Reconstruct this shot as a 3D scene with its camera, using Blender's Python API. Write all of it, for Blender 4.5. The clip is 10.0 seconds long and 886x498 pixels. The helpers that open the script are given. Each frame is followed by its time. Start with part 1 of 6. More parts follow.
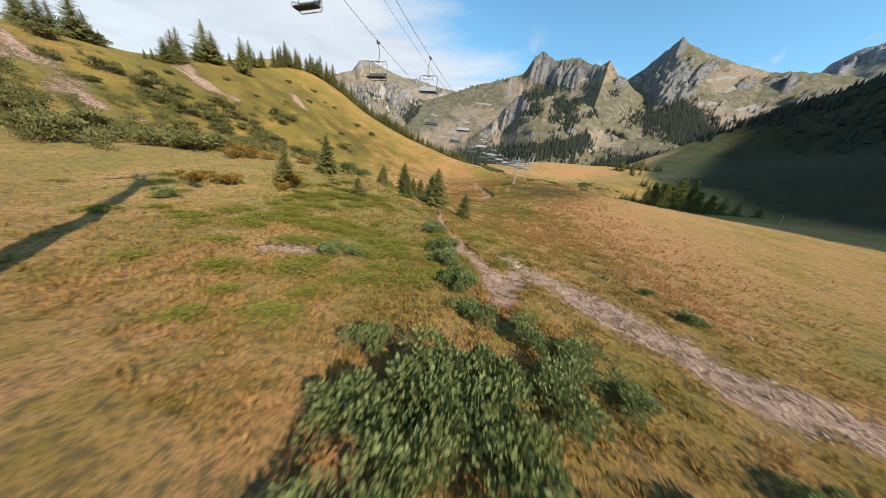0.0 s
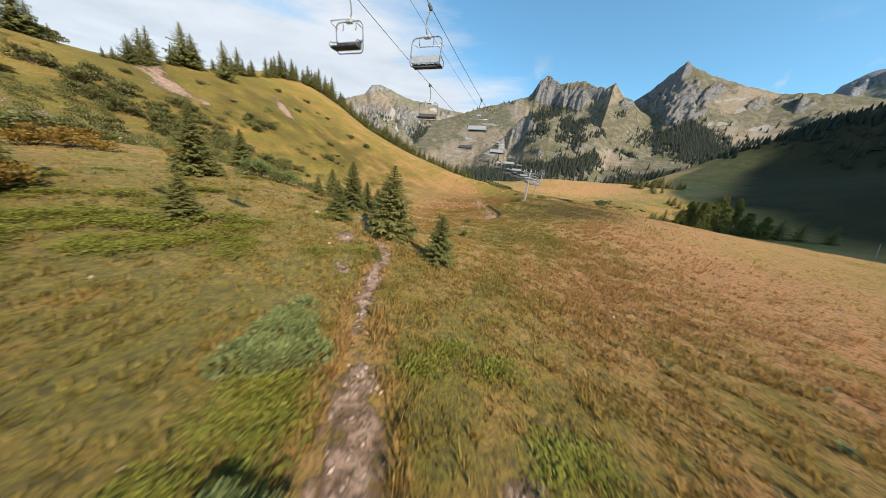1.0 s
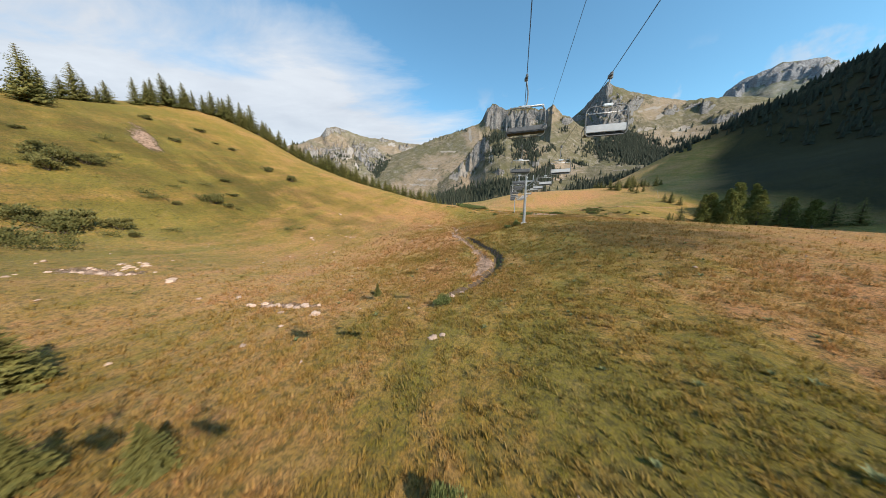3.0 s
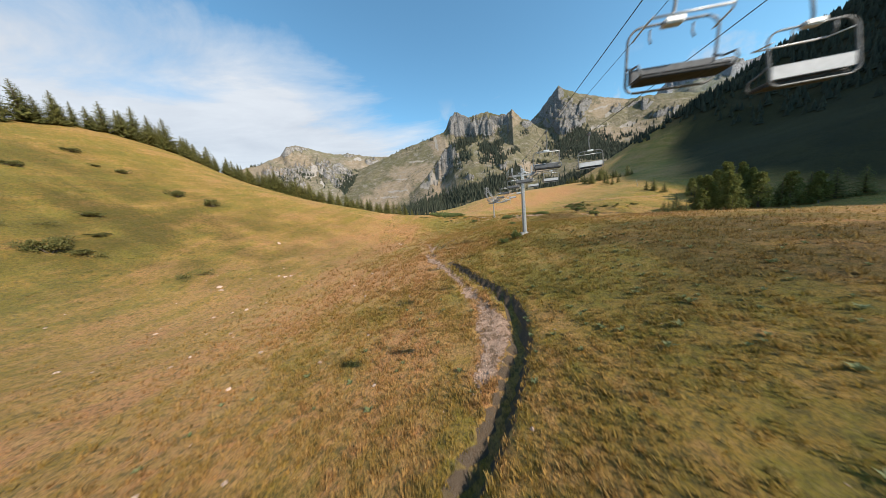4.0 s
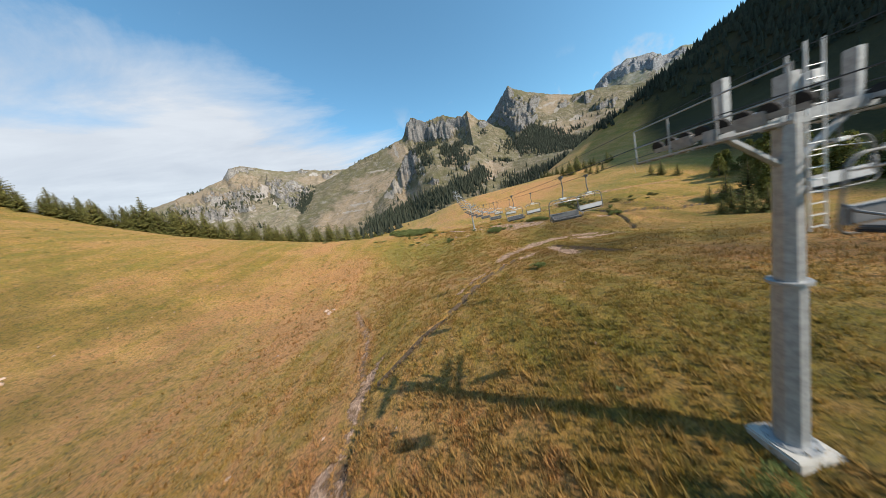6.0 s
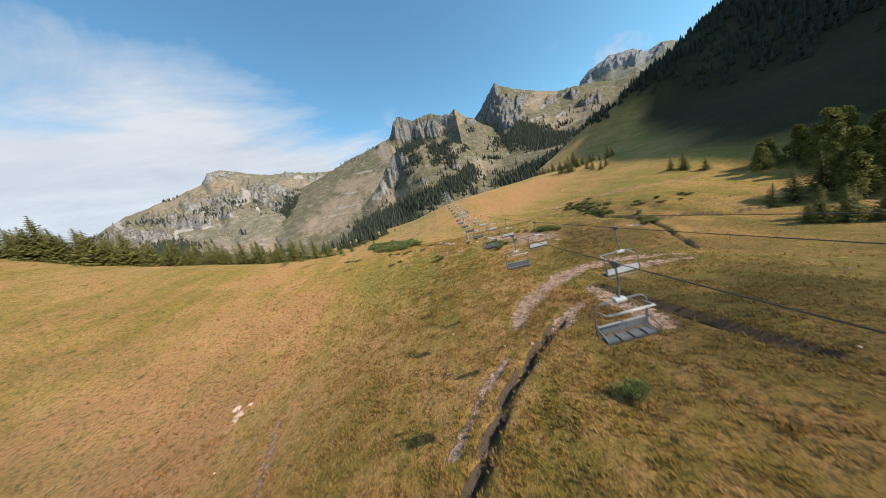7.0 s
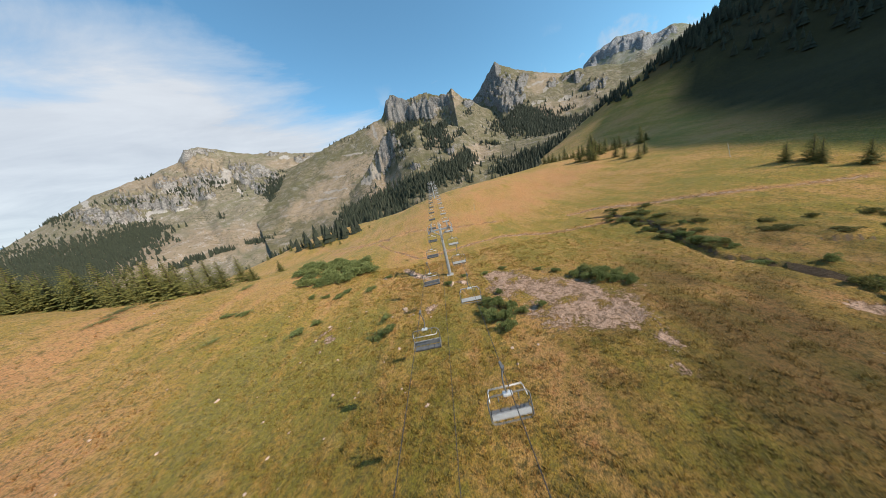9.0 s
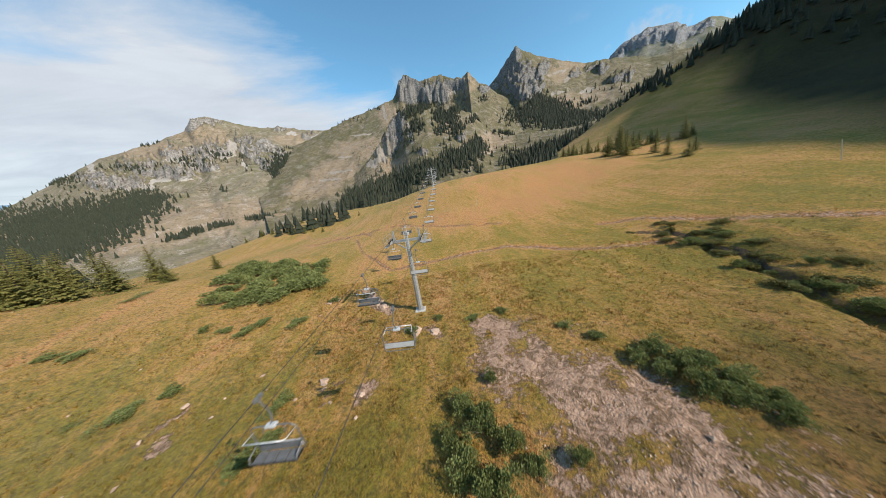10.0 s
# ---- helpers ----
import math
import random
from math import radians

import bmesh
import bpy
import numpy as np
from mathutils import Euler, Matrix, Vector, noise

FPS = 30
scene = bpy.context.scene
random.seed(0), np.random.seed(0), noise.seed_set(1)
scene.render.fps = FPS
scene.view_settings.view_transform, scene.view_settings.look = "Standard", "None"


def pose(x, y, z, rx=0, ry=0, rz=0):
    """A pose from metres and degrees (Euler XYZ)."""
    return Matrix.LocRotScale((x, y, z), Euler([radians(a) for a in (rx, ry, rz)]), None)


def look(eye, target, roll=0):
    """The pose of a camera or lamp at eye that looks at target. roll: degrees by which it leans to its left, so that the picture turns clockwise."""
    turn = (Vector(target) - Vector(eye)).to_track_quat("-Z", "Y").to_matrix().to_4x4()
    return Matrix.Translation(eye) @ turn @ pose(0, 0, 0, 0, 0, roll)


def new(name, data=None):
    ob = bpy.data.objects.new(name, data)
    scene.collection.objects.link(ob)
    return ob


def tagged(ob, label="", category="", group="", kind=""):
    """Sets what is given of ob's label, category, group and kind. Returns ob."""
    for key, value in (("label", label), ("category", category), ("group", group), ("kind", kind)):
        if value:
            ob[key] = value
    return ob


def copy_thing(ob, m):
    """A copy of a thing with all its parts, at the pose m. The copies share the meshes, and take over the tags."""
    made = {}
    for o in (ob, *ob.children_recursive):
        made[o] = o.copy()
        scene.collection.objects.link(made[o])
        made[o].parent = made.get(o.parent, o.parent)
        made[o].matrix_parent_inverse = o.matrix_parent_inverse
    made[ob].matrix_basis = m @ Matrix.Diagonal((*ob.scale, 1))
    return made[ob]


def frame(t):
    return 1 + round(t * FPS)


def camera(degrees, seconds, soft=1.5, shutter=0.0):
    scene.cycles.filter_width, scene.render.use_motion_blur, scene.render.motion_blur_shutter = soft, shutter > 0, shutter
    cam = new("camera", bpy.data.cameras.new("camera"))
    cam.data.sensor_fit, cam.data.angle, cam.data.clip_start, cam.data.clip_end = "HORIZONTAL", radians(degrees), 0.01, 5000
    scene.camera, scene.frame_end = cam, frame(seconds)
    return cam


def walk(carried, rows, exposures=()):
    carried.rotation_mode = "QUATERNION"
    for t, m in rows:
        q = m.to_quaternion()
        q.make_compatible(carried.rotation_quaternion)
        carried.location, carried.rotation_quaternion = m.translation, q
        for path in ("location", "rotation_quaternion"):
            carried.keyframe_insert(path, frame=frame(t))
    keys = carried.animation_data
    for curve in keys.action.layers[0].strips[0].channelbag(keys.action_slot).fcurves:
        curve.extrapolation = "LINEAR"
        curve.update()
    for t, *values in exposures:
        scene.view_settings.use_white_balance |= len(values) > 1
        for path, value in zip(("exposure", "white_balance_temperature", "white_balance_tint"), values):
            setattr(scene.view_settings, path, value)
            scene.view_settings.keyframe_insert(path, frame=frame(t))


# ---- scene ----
cam = camera(124.56, 10.0, soft=0.65, shutter=0.16)
PATH = [
    (0, look((0.000, 0.000, 0.000), (-2.239, 9.103, -3.483), 7.42)),
    (0.5, look((-0.293, 9.611, -0.930), (-2.769, 18.767, -4.101), 7.80)),
    (1, look((-1.325, 19.435, -1.608), (-3.961, 28.649, -4.462), 7.64)),
    (1.5, look((-2.670, 29.040, -1.962), (-5.378, 38.321, -4.515), 7.00)),
    (2, look((-4.504, 38.111, -1.928), (-7.122, 47.485, -4.226), 5.56)),
    (2.5, look((-6.661, 47.184, -1.924), (-8.999, 56.695, -3.943), 3.09)),
    (3, look((-8.382, 55.331, -1.857), (-10.193, 65.014, -3.575), -0.20)),
    (4.5, look((-10.531, 83.284, -0.056), (-11.118, 93.177, -1.393), -8.16)),
    (5, look((-10.507, 92.122, 1.070), (-10.833, 102.033, -0.219), -10.01)),
    (5.5, look((-9.967, 101.189, 2.427), (-9.981, 111.100, 1.100), -11.42)),
    (7, look((-5.711, 128.261, 7.388), (-5.157, 138.134, 5.899), -14.40)),
    (7.5, look((-3.257, 137.525, 8.852), (-2.577, 147.372, 7.250), -14.76)),
    (8, look((-0.850, 146.248, 10.015), (-0.101, 156.069, 8.284), -14.70)),
    (8.5, look((2.008, 155.035, 10.886), (2.760, 164.828, 9.006), -14.16)),
    (9, look((5.198, 164.134, 11.223), (5.852, 173.891, 9.131), -13.00)),
    (9.5, look((8.575, 173.323, 11.254), (9.067, 183.034, 8.917), -11.15)),
    (10, look((11.647, 181.762, 10.841), (12.055, 191.437, 8.346), -8.94)),
]
walk(cam, PATH, exposures=[(0.0, 0.49), (3.0, 0.42), (6.0, 0.36), (10.0, 0.30)])

# ---- daylight: a clear late-summer morning, the sun over the eastern ridge ----
SUN_EAST, SUN_SOUTH, SUN_UP = 0.650, 0.472, 0.595
world = bpy.data.worlds.new("sky")
scene.world = world
world.use_nodes = True


class Graph:
    """A short hand for building node trees: sockets or plain values by input name."""

    def __init__(self, tree):
        self.tree = tree

    def put(self, socket, value):
        if isinstance(value, bpy.types.NodeSocket):
            self.tree.links.new(value, socket)
        elif value is not None:
            socket.default_value = value

    def node(self, kind, **inputs):
        made = self.tree.nodes.new(kind)
        for name, value in inputs.items():
            self.put(made.inputs[name.replace("_", " ")], value)
        return made

    def math(self, op, a, b=None, c=None, clamp=False):
        made = self.tree.nodes.new("ShaderNodeMath")
        made.operation, made.use_clamp = op, clamp
        for slot, value in zip(made.inputs, (a, b, c)):
            self.put(slot, value)
        return made.outputs[0]

    def vmath(self, op, a, b=None):
        made = self.tree.nodes.new("ShaderNodeVectorMath")
        made.operation = op
        self.put(made.inputs[0], a)
        self.put(made.inputs[1], b)
        return made.outputs["Value"] if op in ("DOT_PRODUCT", "LENGTH") else made.outputs[0]

    def noise(self, vector, scale, detail=4.0, rough=0.55, warp=0.0):
        made = self.node("ShaderNodeTexNoise", Vector=vector, Scale=scale, Detail=detail, Roughness=rough, Distortion=warp)
        return made.outputs["Fac"]

    def ramp(self, fac, *stops):
        made = self.tree.nodes.new("ShaderNodeValToRGB")
        self.put(made.inputs[0], fac)
        bits = made.color_ramp.elements
        for n, (at, colour) in enumerate(stops):
            bit = bits[n] if n < 2 else bits.new(at)
            bit.position = at
            bit.color = (*colour, 1) if isinstance(colour, tuple) else (colour, colour, colour, 1)
        return made.outputs[0]

    def mix(self, fac, a, b, how="MIX"):
        made = self.tree.nodes.new("ShaderNodeMix")
        made.data_type, made.blend_type = "RGBA", how
        self.put(made.inputs["Factor"], fac)
        self.put(made.inputs[6], (*a, 1) if isinstance(a, tuple) else a)
        self.put(made.inputs[7], (*b, 1) if isinstance(b, tuple) else b)
        return made.outputs[2]

    def scaled(self, vector, x, y, z):
        made = self.tree.nodes.new("ShaderNodeMapping")
        self.put(made.inputs["Vector"], vector)
        made.inputs["Scale"].default_value = (x, y, z)
        return made.outputs[0]


def build_sky():
    world.node_tree.nodes.clear()
    g = Graph(world.node_tree)
    sky = g.node("ShaderNodeTexSky")
    sky.sky_type, sky.sun_disc = "NISHITA", False
    sky.sun_elevation = math.asin(SUN_UP)
    sky.sun_rotation = math.atan2(SUN_EAST, -SUN_SOUTH)
    sky.altitude, sky.air_density, sky.dust_density, sky.ozone_density = 400, 1.0, 0.9, 1.2
    way = g.node("ShaderNodeTexCoord").outputs["Generated"]
    split = g.node("ShaderNodeSeparateXYZ", Vector=way)
    up = g.math("MAXIMUM", split.outputs["Z"], 0.03)
    # a flat cloud layer seen in perspective
    flat = g.node("ShaderNodeCombineXYZ", X=g.math("DIVIDE", split.outputs["X"], up), Y=g.math("DIVIDE", split.outputs["Y"], up), Z=0.0).outputs[0]
    turn = g.tree.nodes.new("ShaderNodeMapping")
    g.put(turn.inputs["Vector"], flat)
    turn.inputs["Rotation"].default_value = (0, 0, radians(CLOUD_TURN))
    turn.inputs["Scale"].default_value = (0.55, 1.1, 1)
    wisps = g.noise(turn.outputs[0], 1.1, 9.0, 0.62, 0.5)
    fine = g.noise(turn.outputs[0], 5.0, 6.0, 0.6, 0.3)
    # a sheet of cloud lies over the north-west, frayed along its upper edge, with blue gaps lower down
    bank = g.math("SUBTRACT", g.vmath("DOT_PRODUCT", way, CLOUD_BANK), CLOUD_EDGE)
    dense = g.math("ADD", g.math("MULTIPLY", bank, 3.6), g.math("MULTIPLY", g.math("SUBTRACT", wisps, 0.5), 1.5))
    dense = g.math("ADD", dense, g.math("MULTIPLY", g.math("SUBTRACT", fine, 0.5), 0.30))
    gap = g.noise(g.scaled(way, 1.0, 1.0, 5.0), 1.7, 3.0, 0.5)
    dense = g.math("SUBTRACT", dense, g.math("MULTIPLY", g.ramp(gap, (0.50, 0.0), (0.66, 1.0)), g.math("MULTIPLY", g.math("SUBTRACT", bank, 0.12, clamp=True), 1.5)))
    # one long blue rift in the sheet, and clear air low over the far valley
    rift = g.math("SUBTRACT", 1.0, g.math("DIVIDE", g.math("ABSOLUTE", g.vmath("DOT_PRODUCT", way, (-0.185, 0.359, -0.915))), 0.105), clamp=True)
    rift = g.math("MULTIPLY", rift, g.ramp(g.vmath("DOT_PRODUCT", way, (-0.86, 0.40, 0.33)), (0.90, 0.0), (0.975, 1.0)))
    dense = g.math("SUBTRACT", dense, g.math("MULTIPLY", rift, 0.45))
    dense = g.math("SUBTRACT", dense, g.ramp(split.outputs["Z"], (0.07, 1.2), (0.17, 0.0)))
    cover = g.ramp(dense, (0.0, 0.0), (0.20, 0.34), (0.62, 0.90))
    puffs = g.ramp(g.math("ADD", g.noise(way, 7.0, 5.0, 0.6), g.math("MULTIPLY", split.outputs["Z"], -0.45)), (0.42, 0.0), (0.52, 0.75))
    puffs = g.math("MULTIPLY", puffs, g.ramp(split.outputs["Z"], (0.30, 1.0), (0.42, 0.0)))
    cover = g.math("MAXIMUM", cover, g.math("MULTIPLY", puffs, 0.8))
    streak = g.ramp(g.noise(g.scaled(turn.outputs[0], 0.9, 5.0, 1), 1.9, 5.0, 0.6), (0.68, 0.0), (0.82, 0.28))
    cover = g.math("MAXIMUM", cover, streak)
    shade = g.ramp(wisps, (0.3, CLOUD_GREY), (0.7, CLOUD_WHITE))
    clear = g.mix(1.0, sky.outputs[0], SKY_TINT, "MULTIPLY")
    both = g.mix(cover, clear, shade)
    back = g.node("ShaderNodeBackground", Color=both, Strength=SKY_STRENGTH)
    out = g.node("ShaderNodeOutputWorld", Surface=back.outputs[0])


CLOUD_TURN, CLOUD_BANK, CLOUD_EDGE, SKY_STRENGTH = 62, (-0.552, 0.273, -0.788), 0.03, 0.15
SKY_TINT = (0.78, 1.18, 1.18)
CLOUD_GREY, CLOUD_WHITE = (3.15, 3.3, 3.6), (4.25, 4.4, 4.6)
build_sky()
sun = new("sun", bpy.data.lights.new("sun", "SUN"))
sun.data.energy, sun.data.angle, sun.data.color = 5.0, radians(0.55), (1.0, 0.875, 0.73)
sun.matrix_world = look((0, 0, 0), (-SUN_EAST, SUN_SOUTH, -SUN_UP))


# ---- small tools ----
def part(name, mesh, material, parent=None, label=""):
    """One mesh object; under a thing or a part if parent is given."""
    if isinstance(mesh, bmesh.types.BMesh):
        bm, mesh = mesh, bpy.data.meshes.new(name)
        bm.to_mesh(mesh)
        bm.free()
    mesh.materials.clear()
    mesh.materials.append(material)
    ob = new(name, mesh)
    ob.parent = parent
    return tagged(ob, label)


def solid(name, verts, faces, smooth=False):
    mesh = bpy.data.meshes.new(name)
    mesh.from_pydata(np.asarray(verts, float).tolist(), [], [tuple(int(k) for k in f) for f in faces])
    if smooth:
        mesh.polygons.foreach_set("use_smooth", np.ones(len(mesh.polygons), bool))
    mesh.update()
    return mesh


def bulk(name, verts, corners, smooth=False, quads=False):
    """A mesh from large arrays: verts (n, 3), corners (m, 3) or (m, 4)."""
    mesh = bpy.data.meshes.new(name)
    verts, corners = np.ascontiguousarray(verts, np.float32), np.ascontiguousarray(corners, np.int32)
    k = corners.shape[1]
    mesh.vertices.add(len(verts))
    mesh.vertices.foreach_set("co", verts.ravel())
    mesh.loops.add(corners.size)
    mesh.loops.foreach_set("vertex_index", corners.ravel())
    mesh.polygons.add(len(corners))
    mesh.polygons.foreach_set("loop_start", np.arange(0, corners.size, k, dtype=np.int32))
    mesh.polygons.foreach_set("loop_total", np.full(len(corners), k, np.int32))
    mesh.polygons.foreach_set("use_smooth", np.full(len(corners), smooth, bool))
    mesh.update(calc_edges=True)
    return mesh


def attribute(mesh, name, colours):
    """A colour per vertex that tells the material what grows or lies there."""
    colours = np.asarray(colours, np.float32)
    mesh.attributes.new(name, "FLOAT_COLOR", "POINT").data.foreach_set("color", colours.ravel())


def lattice(ix, iy, seed):
    h = (ix.astype(np.int64) * 374761393 + iy.astype(np.int64) * 668265263 + seed * 974711) & 0xFFFFFFFF
    h = ((h ^ (h >> 13)) * 1274126177) & 0xFFFFFFFF
    return ((h ^ (h >> 16)) & 0xFFFF) / 65535.0


def value_noise(x, y, seed=0):
    ix, iy = np.floor(x), np.floor(y)
    u, v = x - ix, y - iy
    u, v = u * u * (3 - 2 * u), v * v * (3 - 2 * v)
    a, b = lattice(ix, iy, seed), lattice(ix + 1, iy, seed)
    c, d = lattice(ix, iy + 1, seed), lattice(ix + 1, iy + 1, seed)
    return (a + (b - a) * u) * (1 - v) + (c + (d - c) * u) * v


def fractal(x, y, size, octaves=4, seed=0, ridged=False):
    """Noise of about -1 to 1 (ridged: 0 to 1), its largest waves of that size."""
    x, y = np.asarray(x, float) / size, np.asarray(y, float) / size
    total, gain, most = 0.0, 1.0, 0.0
    for k in range(octaves):
        n = 2 * value_noise(x, y, seed + k) - 1
        total = total + gain * ((1 - np.abs(n)) if ridged else n)
        most, gain = most + gain, gain * 0.5
        x, y = x * 2.03 + 11.3, y * 2.03 + 5.7
    return total / most


def along(x, y, line):
    """How far points lie from a line of (x, y, width): the distance over the width there."""
    best = np.full(np.shape(x), 1e9)
    for (x0, y0, w0), (x1, y1, w1) in zip(line, line[1:]):
        ex, ey = x1 - x0, y1 - y0
        k = (((x - x0) * ex + (y - y0) * ey) / (ex * ex + ey * ey)).clip(0, 1)
        best = np.minimum(best, np.hypot(x - x0 - k * ex, y - y0 - k * ey) / (w0 + k * (w1 - w0)))
    return best


def material(name, rough=0.9):
    made = bpy.data.materials.new(name)
    made.use_nodes = True
    g = Graph(made.node_tree)
    bsdf = made.node_tree.nodes["Principled BSDF"]
    bsdf.inputs["Roughness"].default_value = rough
    bsdf.inputs["Specular IOR Level"].default_value = 0.25
    return made, g, bsdf


def bump(g, bsdf, height, strength=0.5, distance=0.05):
    made = g.node("ShaderNodeBump", Strength=strength, Distance=distance, Height=height)
    g.put(bsdf.inputs["Normal"], made.outputs[0])


# ---- materials ----
def meadow_colour(g, place, tone, heath):
    """Autumn grass: green, olive, straw and rust in drifts; tone carries rust, green and bare ground; heath weighs a
    dark tone with shade painted in.
    """
    split = g.node("ShaderNodeSeparateColor", Color=tone)
    drift = g.noise(place, 0.045, 6.0, 0.6, 0.5)
    tuft = g.noise(place, 0.9, 5.0, 0.65)
    fine = g.noise(place, 9.0, 3.0, 0.6)
    dry = g.math("ADD", g.math("MULTIPLY", g.math("SUBTRACT", drift, 0.5), 1.45), g.math("MULTIPLY", g.math("SUBTRACT", tuft, 0.5), 1.3))
    # long streaks of ripe grass, drawn out along the slope
    slant = g.tree.nodes.new("ShaderNodeMapping")
    g.put(slant.inputs["Vector"], place)
    slant.inputs["Rotation"].default_value = (0, 0, radians(-30))
    slant.inputs["Scale"].default_value = (0.26, 0.045, 0.1)
    streak = g.noise(slant.outputs[0], 1.0, 5.0, 0.62, 0.5)
    dry = g.math("ADD", dry, g.math("MULTIPLY", g.math("SUBTRACT", streak, 0.5), 1.5))
    dry = g.math("ADD", g.math("ADD", dry, 0.43), g.math("MULTIPLY", split.outputs[0], 0.36))
    dry = g.math("SUBTRACT", dry, g.math("MULTIPLY", split.outputs[1], 0.34))
    base = g.ramp(dry, (0.08, GREEN), (0.36, OLIVE), (0.60, STRAW), (0.92, RUST))
    pale = g.mix(g.ramp(g.noise(place, 0.35, 5.0, 0.7), (0.55, 0.0), (0.72, 0.34)), base, PALE)
    # shade in the hollows between the tussocks, painted as dark noise
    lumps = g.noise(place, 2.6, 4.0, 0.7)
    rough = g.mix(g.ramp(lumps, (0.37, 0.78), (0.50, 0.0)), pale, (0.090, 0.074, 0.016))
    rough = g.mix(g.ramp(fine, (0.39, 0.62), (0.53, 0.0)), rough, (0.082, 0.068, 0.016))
    rough = g.mix(g.ramp(lumps, (0.58, 0.0), (0.74, 0.45)), rough, PALE)
    # near-black heath tone; part of it is shade put into the colour
    moor_shade = g.ramp(g.math("ADD", g.math("MULTIPLY", tuft, 0.6), g.math("MULTIPLY", drift, 0.5)), (0.40, (0.016, 0.016, 0.004)), (0.72, (0.052, 0.041, 0.010)))
    return g.mix(heath, rough, moor_shade), split


GREEN, OLIVE, STRAW, RUST, PALE = (0.232, 0.182, 0.019), (0.346, 0.211, 0.033), (0.460, 0.254, 0.072), (0.530, 0.248, 0.094), (0.58, 0.375, 0.150)


def ground_material():
    made, g, bsdf = material("meadow_ground", 0.95)
    place = g.node("ShaderNodeNewGeometry").outputs["Position"]
    tone = g.node("ShaderNodeAttribute")
    tone.attribute_name = "tone"
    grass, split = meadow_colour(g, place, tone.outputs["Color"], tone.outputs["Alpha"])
    grit = g.noise(place, 2.2, 8.0, 0.7)
    stones = g.node("ShaderNodeTexVoronoi", Vector=place, Scale=7.0)
    clods = g.noise(place, 1.1, 7.0, 0.74, 0.8)
    gravel = g.mix(g.ramp(grit, (0.35, 0.0), (0.7, 1.0)), (0.51, 0.318, 0.215), (0.73, 0.50, 0.365))
    gravel = g.mix(g.ramp(stones.outputs["Distance"], (0.1, 0.0), (0.6, 0.35)), gravel, (0.26, 0.18, 0.135))
    gravel = g.mix(g.ramp(clods, (0.43, 0.85), (0.53, 0.0)), gravel, (0.19, 0.12, 0.07))
    edge = g.math("ADD", split.outputs[2], g.math("MULTIPLY", g.math("SUBTRACT", grit, 0.5), 2.8))
    bare = g.ramp(edge, (0.50, 0.0), (0.72, 1.0))
    # steep cut banks show dark soil
    steep = g.node("ShaderNodeSeparateXYZ", Vector=g.node("ShaderNodeNewGeometry").outputs["True Normal"]).outputs["Z"]
    grass = g.mix(g.ramp(steep, (0.60, 1.0), (0.80, 0.0)), grass, (0.105, 0.072, 0.044))
    g.put(bsdf.inputs["Base Color"], g.mix(bare, grass, gravel))
    # fine dry stalks catch the light at a flat angle
    g.put(bsdf.inputs["Sheen Weight"], g.math("MULTIPLY", g.math("SUBTRACT", 1.0, g.math("MAXIMUM", bare, tone.outputs["Alpha"])), 0.08))
    bsdf.inputs["Sheen Roughness"].default_value = 0.45
    bsdf.inputs["Sheen Tint"].default_value = (1.0, 0.90, 0.82, 1)
    relief = g.math("ADD", g.noise(place, 3.0, 8.0, 0.76), g.math("MULTIPLY", g.math("ADD", g.math("MULTIPLY", stones.outputs["Distance"], 0.5), g.math("MULTIPLY", clods, 1.7)), bare))
    bump(g, bsdf, relief, 1.0, 0.34)
    return made


def grass_material():
    made, g, bsdf = material("grass_blades", 0.8)
    place = g.node("ShaderNodeNewGeometry").outputs["Position"]
    tone = g.node("ShaderNodeAttribute")
    tone.attribute_name = "tone"
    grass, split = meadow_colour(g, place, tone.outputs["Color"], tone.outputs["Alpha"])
    own = g.node("ShaderNodeNewGeometry").outputs["Random Per Island"]
    colour = g.mix(g.math("MULTIPLY", own, 0.45), grass, (0.48, 0.33, 0.14))
    g.put(bsdf.inputs["Base Color"], colour)
    thin = g.node("ShaderNodeBsdfTranslucent", Color=colour)
    both = g.node("ShaderNodeMixShader", Fac=0.45)
    g.put(both.inputs[1], bsdf.outputs[0])
    g.put(both.inputs[2], thin.outputs[0])
    g.put(made.node_tree.nodes["Material Output"].inputs["Surface"], both.outputs[0])
    return made


def leaf_material(name, dark, light, rough=0.7, grain=2.0):
    made, g, bsdf = material(name, rough)
    own = g.node("ShaderNodeObjectInfo").outputs["Random"]
    leaf = g.node("ShaderNodeNewGeometry").outputs["Random Per Island"]
    place = g.node("ShaderNodeNewGeometry").outputs["Position"]
    mixed = g.math("ADD", g.math("MULTIPLY", leaf, 0.55), g.math("MULTIPLY", own, 0.3))
    mixed = g.math("ADD", mixed, g.math("MULTIPLY", g.math("SUBTRACT", g.noise(place, grain, 3.0), 0.5), 0.6))
    colour = g.ramp(mixed, (0.0, dark), (1.0, light))
    g.put(bsdf.inputs["Base Color"], colour)
    thin = g.node("ShaderNodeBsdfTranslucent", Color=colour)
    both = g.node("ShaderNodeMixShader", Fac=0.3)
    g.put(both.inputs[1], bsdf.outputs[0])
    g.put(both.inputs[2], thin.outputs[0])
    g.put(made.node_tree.nodes["Material Output"].inputs["Surface"], both.outputs[0])
    return made


